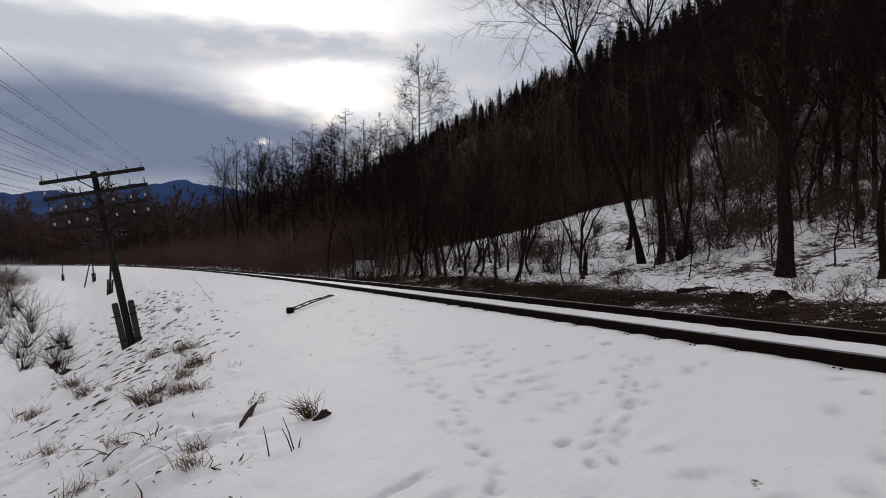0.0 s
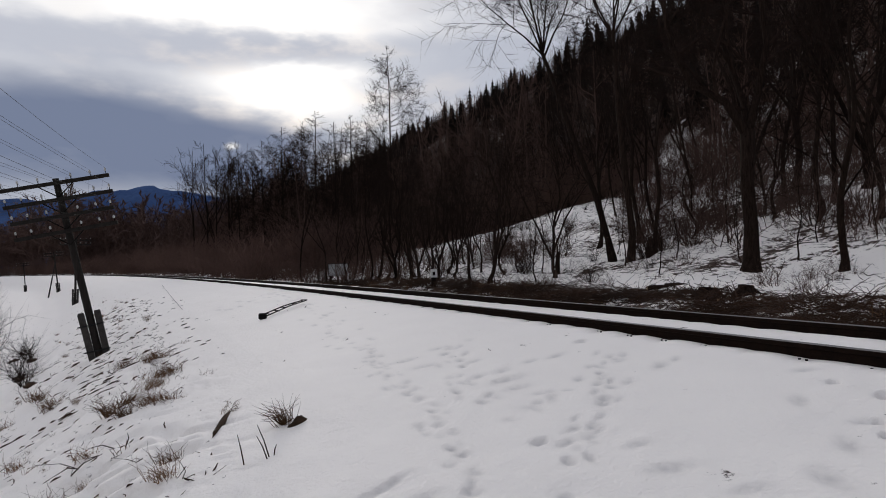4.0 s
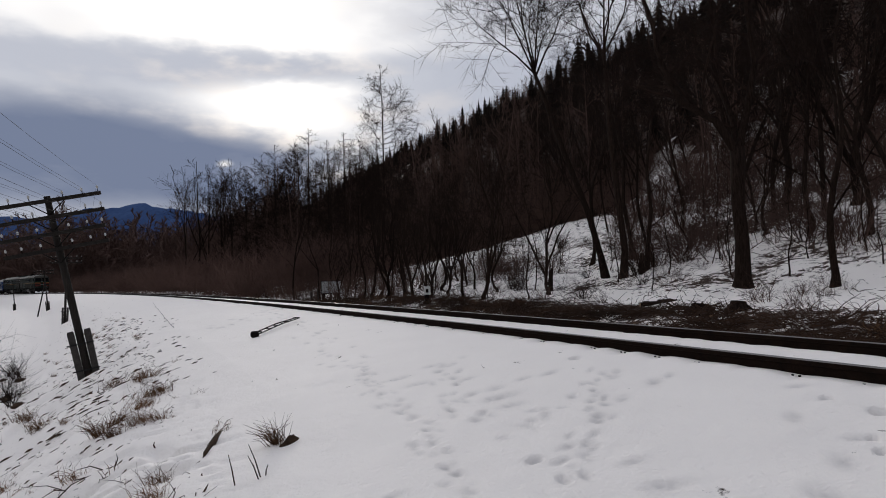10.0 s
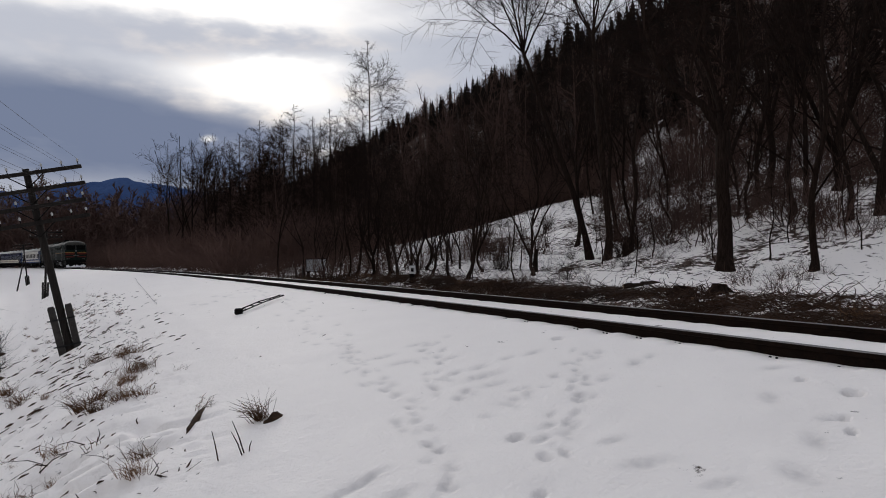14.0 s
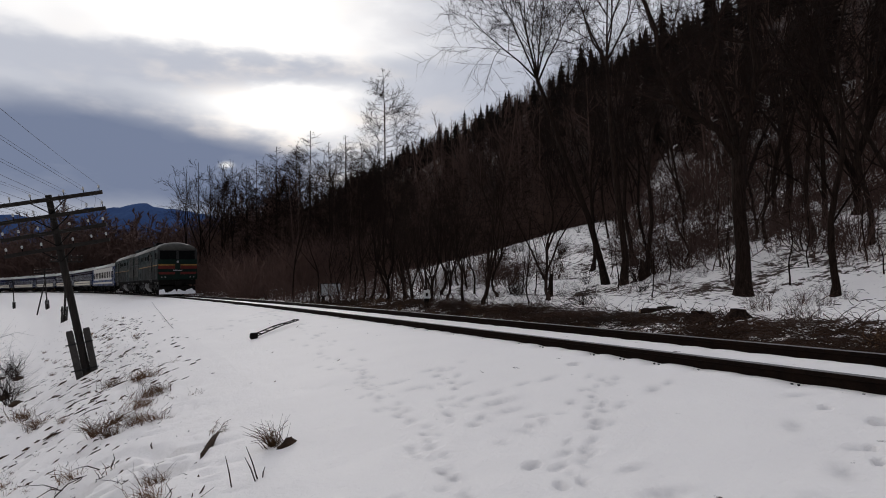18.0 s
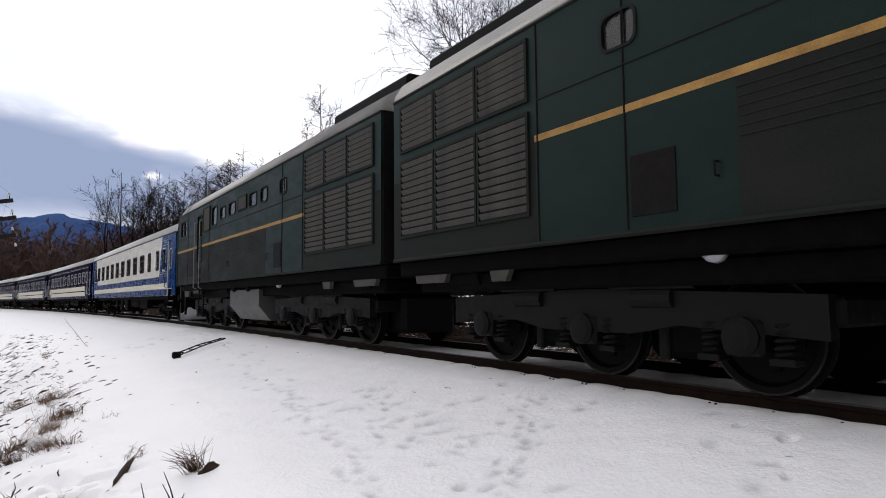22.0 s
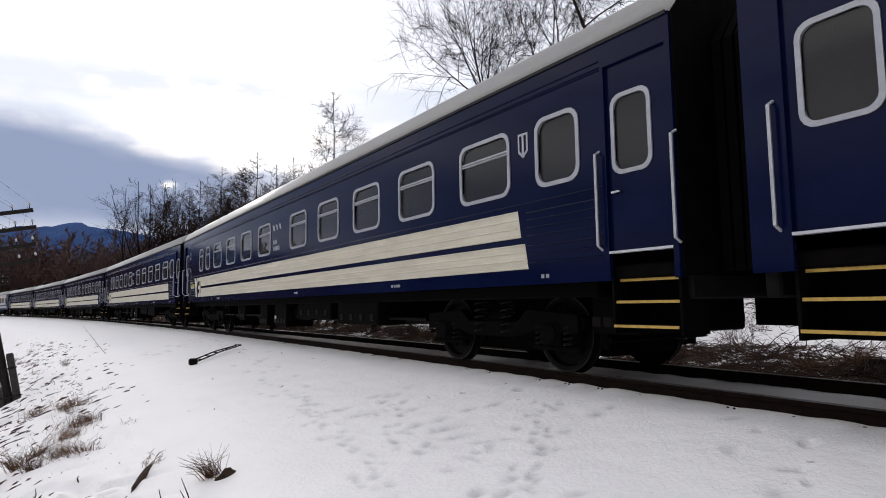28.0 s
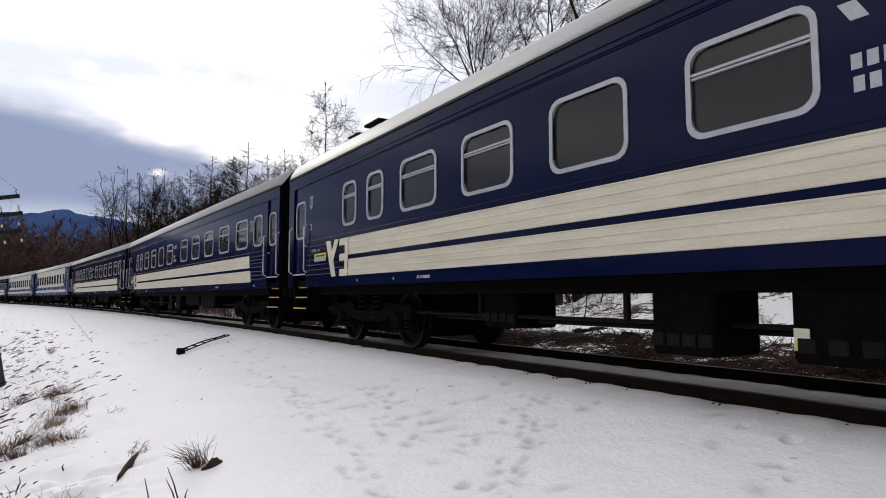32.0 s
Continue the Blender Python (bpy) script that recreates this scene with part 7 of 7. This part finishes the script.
def louvre(parent, sx, x, y0, y1, z0, z1, n, mat="greygreen"):
    """A shuttered opening: frame, back, and each slat."""
    g = Geo().ring([(y0 - 0.04, z0 - 0.04), (y1 + 0.04, z0 - 0.04), (y1 + 0.04, z1 + 0.04), (y0 - 0.04, z1 + 0.04)], [(y0, z0), (y1, z0), (y1, z1), (y0, z1)], sx * (x - 0.01), sx * (x + 0.03))
    fr = part("shutter", g, M[mat], parent)
    part("shutter_back", Geo().plate([(y0, z0), (y1, z0), (y1, z1), (y0, z1)], sx * (x + 0.001), sx * (x + 0.004)), M["iron"], fr)
    step = (z1 - z0) / n
    slat = Geo().box(-0.003, 0.003, y0, y1, -step * 0.42, step * 0.42).mesh("slat", M["slat"])
    for k in range(n):
        part("slat", slat, None, fr, at=pose(sx * (x + 0.014), 0, z0 + (k + 0.5) * step, 0, sx * 22, 0))
    return fr


def build_loco():
    U = lambda u: u - LOCO_L / 2
    loco = thing("diesel_locomotive", "dark green diesel locomotive section with a yellow side stripe", "locomotive", group="locomotive sections")
    X = 1.60
    u0, u1 = 0.24, 16.25
    # roof, lower over the machine room, with the cab roof drawn forward as a visor
    arc = lambda top, w=X: [(-w, 4.06), (-w + 0.03, 4.16), (-w + 0.16, 4.36), (-w + 0.45, 4.54), (-w + 0.9, top - 0.06), (-0.3, top), (0.3, top), (w - 0.9, top - 0.06), (w - 0.45, 4.54), (w - 0.16, 4.36), (w - 0.03, 4.16), (w, 4.06)]
    part("roof", Geo().prism(arc(4.72), U(1.9), U(u1)), M["locoroof"], loco, smooth=True)
    fx, fz = (0, 0.019, 0.1, 0.281, 0.562, 0.81), (0, 0.147, 0.44, 0.706, 0.91, 1.0)
    rows = []
    for u, top, w, foot in ((0.12, 4.12, 1.40, 4.00), (0.15, 4.24, 1.48, 4.02), (0.24, 4.42, 1.55, 4.05), (0.42, 4.56, 1.59, 4.06), (0.75, 4.67, 1.60, 4.06), (1.2, 4.72, 1.60, 4.06), (1.88, 4.74, 1.60, 4.06)):
        half = [(w * (1 - a), foot + (top - foot) * b) for a, b in zip(fx, fz)]
        rows.append([(-x, U(u), z) for x, z in half] + [(x, U(u), z) for x, z in reversed(half)])
    n = len(rows[0])
    for name, run, mat, label in (("visor", rows[:5], "slat", "dark rounded roof front over the windscreen"), ("cab_roof", rows[4:], "locoroof", "")):
        g = Geo().add([p for r in run for p in r], [(r * n + k, r * n + (k + 1) % n, (r + 1) * n + (k + 1) % n, (r + 1) * n + k) for r in range(len(run) - 1) for k in range(n)] + [tuple(range(n)), tuple(range(len(run) * n - 1, (len(run) - 1) * n - 1, -1))])
        part(name, g, M[mat], loco, label, smooth=True)
    part("floor_frame", Geo().box(-1.5, 1.5, U(0.6), U(u1), 1.22, 1.46, 0.03), M["bogie"], loco)
    part("underframe", Geo().box(-1.32, 1.32, U(0.9), U(15.9), 0.97, 1.22, 0.03), M["bogie"], loco)
    part("machine_room", Geo().box(-1.2, 1.2, U(2.2), U(16.0), 1.46, 4.0), M["iron"], loco)
    part("cab_interior", Geo().box(-1.45, 1.45, U(2.0), U(2.15), 1.46, 4.0).box(-1.5, 1.5, U(0.5), U(2.0), 2.5, 2.7), M["iron"], loco)
    wins = [(6.20, 6.75), (7.13, 7.75), (9.08, 9.65), (10.00, 10.48), (11.40, 11.80)]
    for sx in (-1, 1):
        lo, hi = min(sx * (X - 0.05), sx * X), max(sx * (X - 0.05), sx * X)
        cabw = (U(0.72), U(1.62), 3.22, 3.78)
        holes = [cabw, (U(3.28), U(3.92), 2.15, 3.72)] + [(U(a), U(b), 3.32, 3.66) for a, b in wins] + [(U(5.23), U(5.80), 3.22, 3.78)]
        holes = [(a, b, max(c, 2.72), d) for a, b, c, d in holes]
        wall = part("upper_side", wall_with_holes(U(u0), U(u1), 2.70, 4.06, holes, sx * (X - 0.05), sx * X), M["green"], loco)
        low = Geo().box(lo, hi, U(u0), U(3.28), 1.45, 2.70).box(lo, hi, U(3.92), U(10.42), 1.45, 2.70).box(lo, hi, U(12.84), U(u1), 1.45, 2.70).box(lo, hi, U(3.28), U(3.92), 1.45, 2.15)
        part("lower_side", low, M["greygreen"], loco)
        part("lower_side", Geo().box(lo, hi, U(10.42), U(12.84), 1.45, 2.70), M["green"], loco, "cleaner dark green panel")
        part("stripe", Geo().box(min(sx * X, sx * (X + 0.005)), max(sx * X, sx * (X + 0.005)), U(u0), U(3.26), 2.64, 2.715).box(min(sx * X, sx * (X + 0.005)), max(sx * X, sx * (X + 0.005)), U(3.94), U(12.85), 2.64, 2.715), M["yellow"], wall, "faded yellow stripe")
        rib = lambda ends, r, n: part("rib", Geo().tube(ends, r, n), M["greygreen"], wall)
        for z in (2.55, 2.47, 2.39, 2.31, 2.23, 2.15):
            rib([(sx * X, U(4.9), z), (sx * X, U(10.4), z)], 0.011, 5)
        for z in (2.42, 2.34, 2.26, 1.98, 1.9, 1.82):
            rib([(sx * X, U(0.9), z), (sx * X, U(3.3), z)], 0.011, 5)
        rib([(sx * X, U(u0 + 0.1), 3.12), (sx * X, U(12.8), 3.12)], 0.014, 5)
        rib([(sx * X, U(u0 + 0.1), 4.03), (sx * X, U(u1), 4.03)], 0.022, 5)
        rib([(sx * X, U(u0 + 0.1), 1.47), (sx * X, U(u1), 1.47)], 0.03, 5)
        for u in (1.9, 4.9, 11.55, 12.8):
            part("seam", Geo().tube([(sx * X, U(u), 1.5), (sx * X, U(u), 4.02)], 0.014, 5), M["iron"], wall)
        for a, b in wins:
            window(loco, sx, X, U(a), U(b), 3.32, 3.66, False, "greygreen", 0.09, 0.03)
        window(loco, sx, X, U(5.23), U(5.80), 3.22, 3.78, False, "greygreen", 0.09, 0.03)
        w = window(loco, sx, X, *cabw, False, "darktrim", 0.08, 0.04, "clearglass")
        part("window_bar", Geo().box(min(sx * (X - 0.02), sx * (X + 0.01)), max(sx * (X - 0.02), sx * (X + 0.01)), U(1.12), U(1.16), 3.22, 3.78), M["darktrim"], w)
        # cab door in its recess, with long handrails and ladder
        door = part("cab_door", wall_with_holes(U(3.28), U(3.92), 2.15, 3.72, [(U(3.40), U(3.80), 3.05, 3.6)], sx * (X - 0.09), sx * (X - 0.05)), M["green"], loco)
        pane = part("pane", Geo().plate(rounded(U(3.40), U(3.80), 3.05, 3.6, 0.06), sx * (X - 0.07), sx * (X - 0.065)), M["glass"], door)
        pane.visible_shadow = False
        for u in (3.24, 3.96):
            part("handrail", Geo().tube([(sx * X, U(u), 3.56), (sx * (X + 0.09), U(u), 3.50), (sx * (X + 0.09), U(u), 1.30), (sx * X, U(u), 1.26)], 0.016, 7), M["locorail"], loco)
        lad = Geo().tube([(sx * 1.5, U(3.28), 1.25), (sx * 1.52, U(3.28), 0.32)], 0.02, 6).tube([(sx * 1.5, U(3.92), 1.25), (sx * 1.52, U(3.92), 0.32)], 0.02, 6)
        ladder = part("ladder", lad, M["wheel"], loco)
        for z in (1.1, 0.74, 0.38):
            part("rung", Geo().box(min(sx * 1.38, sx * 1.56), max(sx * 1.38, sx * 1.56), U(3.28), U(3.92), z - 0.02, z, 0.004), M["wheel"], ladder)
        louvre(loco, sx, X, U(4.16), U(4.96), 3.15, 3.85, 9)
        louvre(loco, sx, X, U(8.08), U(8.80), 3.36, 3.68, 5)
        for k in range(3):
            a = 12.98 + k * 1.03
            louvre(loco, sx, X, U(a), U(a + 0.93), 1.84, 2.98, 11)
            louvre(loco, sx, X, U(a), U(a + 0.93), 3.18, 3.86, 7)
        for a, b, c, d in ((2.15, 2.75, 1.70, 2.25), (11.0, 11.5, 1.62, 2.2), (4.2, 5.0, 1.58, 1.82)):
            part("hatch", Geo().box(min(sx * X, sx * (X + 0.012)), max(sx * X, sx * (X + 0.012)), U(a), U(b), c, d, 0.004), M["iron"], loco)
        # flat black plates on the wall paint the shade inside the step recesses
        for c, d in ((1.76, 1.96), (1.49, 1.62)):
            part("step_opening", Geo().box(min(sx * X, sx * (X + 0.006)), max(sx * X, sx * (X + 0.006)), U(3.36), U(3.84), c, d, 0.002), M["bogie"], loco)
        part("door_frame", Geo().ring(rounded(U(3.26), U(3.94), 2.13, 3.74, 0.08), rounded(U(3.30), U(3.90), 2.17, 3.70, 0.06), sx * (X - 0.01), sx * (X + 0.012)), M["iron"], loco)
        for u in (7.2, 10.6):
            part("grab_iron", Geo().tube([(sx * X, U(u), 1.86), (sx * (X + 0.05), U(u), 1.86), (sx * (X + 0.05), U(u), 1.98), (sx * X, U(u), 1.98)], 0.012, 5), M["iron"], loco)
        for a, b, z in ((0.7, 1.6, 1.0), (2.0, 3.2, 1.12), (13.4, 14.0, 1.08), (14.8, 15.9, 1.1)):
            part("skirt_plate", Geo().plate([(U(a), 1.45), (U(b), 1.45), (U(b - 0.12), z), (U(a + 0.2), z)], sx * 1.38, sx * 1.46), M["slat"], loco)
        for u in (5.2, 14.3):
            part("air_reservoir", Geo().tube([(sx * 1.22, U(u), 1.18), (sx * 1.22, U(u + 1.1), 1.18)], 0.17, 14), M["bogie"], loco)
        part("valve_cover", Geo().lathe((sx * 1.34, U(10.8), 1.28), "x", [(0, 0.07), (sx * 0.03, 0.13), (sx * 0.09, 0.12), (sx * 0.12, 0.05)], 12), M["trimgrey"], loco, "pale grey round valve cover", smooth=True)
        post = Geo().plate([(U(0.62), 1.4), (U(0.95), 1.4), (U(0.78), 0.35), (U(0.66), 0.35)], sx * 1.36, sx * 1.42)
        part("pilot_post", post, M["bogie"], loco)
    # fuel tank
    tank = part("fuel_tank", Geo().prism([(-1.42, 1.15), (-1.42, 0.72), (-1.1, 0.33), (1.1, 0.33), (1.42, 0.72), (1.42, 1.15)], U(6.75), U(9.4)), M["tank"], loco, "grey fuel tank")
    tf = Geo()
    for u in (7.3, 8.6):
        tf.tube([(-1.43, U(u), 1.12), (-1.5, U(u), 1.22)], 0.06, 8).tube([(1.43, U(u), 1.12), (1.5, U(u), 1.22)], 0.06, 8)
    part("filler_neck", tf, M["iron"], tank)
    # cab front, leaning back above the waist
    NOSE = lambda u: U(u - 0.33)

    def face(z):
        return 0.36 + max(0.0, (z - 3.1)) * 0.16 + max(0.0, 2.7 - z) * 0.03

    def front_panel(x0, x1, z0, z1, mat, name, out=0.0, label=""):
        g = Geo()
        pts = [(x0, NOSE(face(z0)) - out, z0), (x1, NOSE(face(z0)) - out, z0), (x1, NOSE(face(z1)) - out, z1), (x0, NOSE(face(z1)) - out, z1)]
        back = [(p[0], p[1] + 0.06 + out, p[2]) for p in pts]
        g.add(pts + back, [(0, 1, 2, 3), (4, 7, 6, 5), (0, 4, 5, 1), (1, 5, 6, 2), (2, 6, 7, 3), (3, 7, 4, 0)])
        return part(name, g, M[mat], loco, label)
    front_panel(-1.56, 1.56, 1.40, 3.16, "green", "front_apron")
    front_panel(-1.56, 1.56, 3.92, 4.16, "darktrim", "front_header")
    for a, b in ((-1.56, -1.42), (-0.10, 0.10), (1.42, 1.56)):
        front_panel(a, b, 3.16, 3.92, "darktrim", "windscreen_post")
    for a, b in ((-1.42, -0.10), (0.10, 1.42)):
        p = front_panel(a, b, 3.16, 3.92, "cabglass", "windscreen", -0.03)
        p.visible_shadow = False
    for sx in (-1, 1):
        a, b = sorted((sx * 0.22, sx * 1.58))
        front_panel(a, b, 2.63, 2.735, "yellow", "front_stripe", 0.008, "yellow front stripe")
        front_panel(a, b, 2.34, 2.60, "red", "front_band", 0.006, "dull red front band")
        front_panel(a, b, 1.86, 2.06, "red", "front_band", 0.006, "dull red front band")
        for x in (sx * 1.02, sx * 1.30):
            part("marker_lamp", Geo().lathe((x, 0, 0), "z", [(0, 0.09), (0.05, 0.09), (0.06, 0.07)], 12).mesh("marker_lamp", M["iron"]), None, loco, at=pose(0, 0, 0) @ Matrix.Translation((0, NOSE(0.37), 1.62)) @ Matrix.Rotation(math.pi / 2, 4, "X"))
            part("lamp_lens", Geo().lathe((x, 0, 0.06), "z", [(0, 0.065), (0.012, 0.05)], 12).mesh("lamp_lens", M["lens"]), None, loco, at=Matrix.Translation((0, NOSE(0.37), 1.62)) @ Matrix.Rotation(math.pi / 2, 4, "X"))
        part("corner_post", Geo().tube([(sx * 1.55, NOSE(0.46), 1.42), (sx * 1.55, NOSE(0.46), 3.15)], 0.09, 10), M["green"], loco, smooth=True)
        part("corner_post", Geo().tube([(sx * 1.55, NOSE(0.46), 3.15), (sx * 1.53, NOSE(0.60), 4.1)], 0.088, 10), M["darktrim"], loco, smooth=True)
        part("wiper", Geo().tube([(sx * 0.5, NOSE(0.33), 3.18), (sx * 0.75, NOSE(0.42), 3.66)], 0.012, 5), M["iron"], loco)
    part("headlamp", Geo().lathe((0, 0, 0), "z", [(0, 0.10), (0.08, 0.10), (0.10, 0.08)], 18).mesh("headlamp", M["darktrim"]), None, loco, at=Matrix.Translation((0, NOSE(0.52), 3.94)) @ Matrix.Rotation(math.pi / 2, 4, "X"))
    em = Geo().lathe((0, 0, 0), "z", [(0, 0.10), (0.02, 0.09)], 12).mesh("emblem", M["trimgrey"])
    part("emblem", em, None, loco, "small pale round emblem", at=Matrix.Translation((0, NOSE(0.355), 2.96)) @ Matrix.Rotation(math.pi / 2, 4, "X"))
    plate = Geo()
    for k in range(9):
        plate.box(-0.38 + k * 0.085, -0.38 + k * 0.085 + 0.06, NOSE(0.355), NOSE(0.37), 2.17, 2.25)
    part("number_plate", plate, M["trimgrey"], loco, "plain pale bars in place of the number")
    part("buffer_beam", Geo().box(-1.5, 1.5, NOSE(0.50), NOSE(0.72), 0.95, 1.42, 0.03), M["iron"], loco)
    part("coupler", Geo().box(-0.14, 0.14, NOSE(0.02), NOSE(0.6), 0.92, 1.2, 0.04).box(-0.24, 0.24, NOSE(0.0), NOSE(0.22), 0.86, 1.26, 0.05), M["iron"], loco)
    hoses = Geo()
    for x in (-0.75, -0.45, 0.45, 0.75):
        hoses.tube([(x, NOSE(0.5), 1.05), (x, NOSE(0.34), 0.98), (x + 0.03, NOSE(0.30), 0.72), (x + 0.06, NOSE(0.36), 0.52)], 0.03, 6)
    part("brake_hoses", hoses, M["iron"], loco)
    part("plough", Geo().add([(-1.5, NOSE(0.5), 0.13), (0, NOSE(0.22), 0.13), (1.5, NOSE(0.5), 0.13), (-1.5, NOSE(0.62), 0.80), (0, NOSE(0.42), 0.80), (1.5, NOSE(0.62), 0.80), (-1.5, NOSE(0.72), 0.13), (1.5, NOSE(0.72), 0.13), (-1.5, NOSE(0.72), 0.8), (1.5, NOSE(0.72), 0.8)],
                             [(0, 1, 4, 3), (1, 2, 5, 4), (0, 3, 8, 6), (2, 7, 9, 5), (3, 4, 5, 9, 8), (0, 6, 7, 2, 1)]), M["iron"], loco)
    rng = random.Random(3)
    rows = []
    for k in range(31):        # snow packed on the plough, ragged along its upper edge
        x = -1.48 + k * 0.0987
        top = 0.30 + rng.uniform(-0.03, 0.03) if k in (5, 6, 7, 14) else 0.48 + 0.12 * math.sin(k * 0.55) + rng.uniform(-0.05, 0.05)
        y = NOSE(0.5 - 0.28 * (1 - abs(x) / 1.5))
        rows += [(x, y - 0.05, 0.14), (x, y + 0.02 - rng.uniform(0, 0.03), 0.14 + (top - 0.14) * 0.5), (x, y + 0.04 - rng.uniform(0, 0.03), top), (x, y + 0.14, top - 0.02), (x, y + 0.02, 0.14)]
    cake = Geo().add(rows, [(5 * k + i, 5 * k + (i + 1) % 5, 5 * k + 5 + (i + 1) % 5, 5 * k + 5 + i) for k in range(30) for i in range(5)] + [(4, 3, 2, 1, 0), (150, 151, 152, 153, 154)])
    part("packed_snow", cake, M["loose_snow"], loco, "white snow packed on the plough")
    # rear end and roof gear
    part("end_wall", Geo().box(-1.55, 1.55, U(16.18), U(16.26), 1.46, 4.06), M["iron"], loco)
    part("gangway", Geo().box(-0.7, 0.7, U(16.26), U(16.5), 1.4, 3.6, 0.03), M["darktrim"], loco, "black gangway bellows")
    part("rear_coupler", Geo().box(-0.14, 0.14, U(16.1), U(16.5), 0.92, 1.2, 0.03), M["iron"], loco)
    part("exhaust_stack", Geo().prism([(-0.62, 4.62), (-0.62, 4.95), (-0.5, 5.1), (-0.2, 5.16), (0.1, 5.1), (0.22, 4.95), (0.22, 4.62)], U(8.4), U(9.35)), M["iron"], loco)
    part("radiator_housing", Geo().prism([(-1.02, 4.5), (-1.0, 4.82), (-0.94, 4.88), (0.94, 4.88), (1.0, 4.82), (1.02, 4.5)], U(13.1), U(16.1)), M["iron"], loco)
    for u in (13.6, 15.2):
        part("fan_ring", Geo().lathe((0, U(u), 4.86), "z", [(0, 0.66), (0.1, 0.66), (0.12, 0.6)], 20), M["iron"], loco)
    for u, w in ((3.4, 0.5), (5.6, 1.2), (10.3, 1.4), (11.9, 0.5)):
        part("roof_hatch", Geo().box(-0.6, 0.6, U(u), U(u + w), 4.70, 4.80, 0.02), M["locoroof"], loco)
    part("antenna", Geo().tube([(-0.6, U(1.9), 4.6), (-0.6, U(1.9), 5.1), (-0.6, U(1.75), 5.12)], 0.02, 6), M["iron"], loco)
    rail = Geo().tube([(-0.95, U(6.0), 4.68), (-0.95, U(12.4), 4.68)], 0.02, 5)
    for k in range(9):
        rail.tube([(-0.95, U(6.1 + k * 0.78), 4.5), (-0.95, U(6.1 + k * 0.78), 4.68)], 0.015, 5)
    part("roof_rail", rail, M["iron"], loco)
    for y in (-4.3, 4.3):
        add_bogie(loco, y, (-1.85, 0.0, 1.85), LOCO_BOGIE, LOCO_SPRINGS, LOCO_WHEEL, 0.525)
    return loco


def build_train():
    """The vehicles in order, with the place of each in the train: start, length, distance of the pivots, turned."""
    head = build_loco()
    train = [(head, 0.0, LOCO_L, 8.6, False), (copy_thing(head, Matrix.Identity(4)), LOCO_L, LOCO_L, 8.6, True)]
    first_white, first_blue = build_coach("white"), build_coach("navy")
    for k in range(12):
        if k in (0, 8, 9):
            c = first_white if k == 0 else copy_thing(first_white, Matrix.Identity(4))
        else:
            c = first_blue if k == 1 else copy_thing(first_blue, Matrix.Identity(4))
        train.append((c, 2 * LOCO_L + k * COACH_L, COACH_L, 17.0, False))
    return train


TRAIN = build_train()


def motions():
    times = [k * 0.5 for k in range(65)]
    frames = [k / 30 for k in range(961)]
    run = [front(t) for t in frames]
    spin = {r: [math.degrees((s - run[0]) / r) for s in run] for r in (0.475, 0.525)}
    for ob, start, length, pivot, turned in TRAIN:
        walk(ob, [(t, vehicle_pose(t, start, length, pivot, turned)) for t in times])
        for w in ob.children_recursive:
            if w.name.startswith("wheelset"):
                y, r = w.location.y, w["radius"]
                sign = -1 if not turned else 1
                walk(w, [(t, pose(0, y, r, sign * a, 0, 0)) for t, a in zip(frames, spin[r])])


motions()
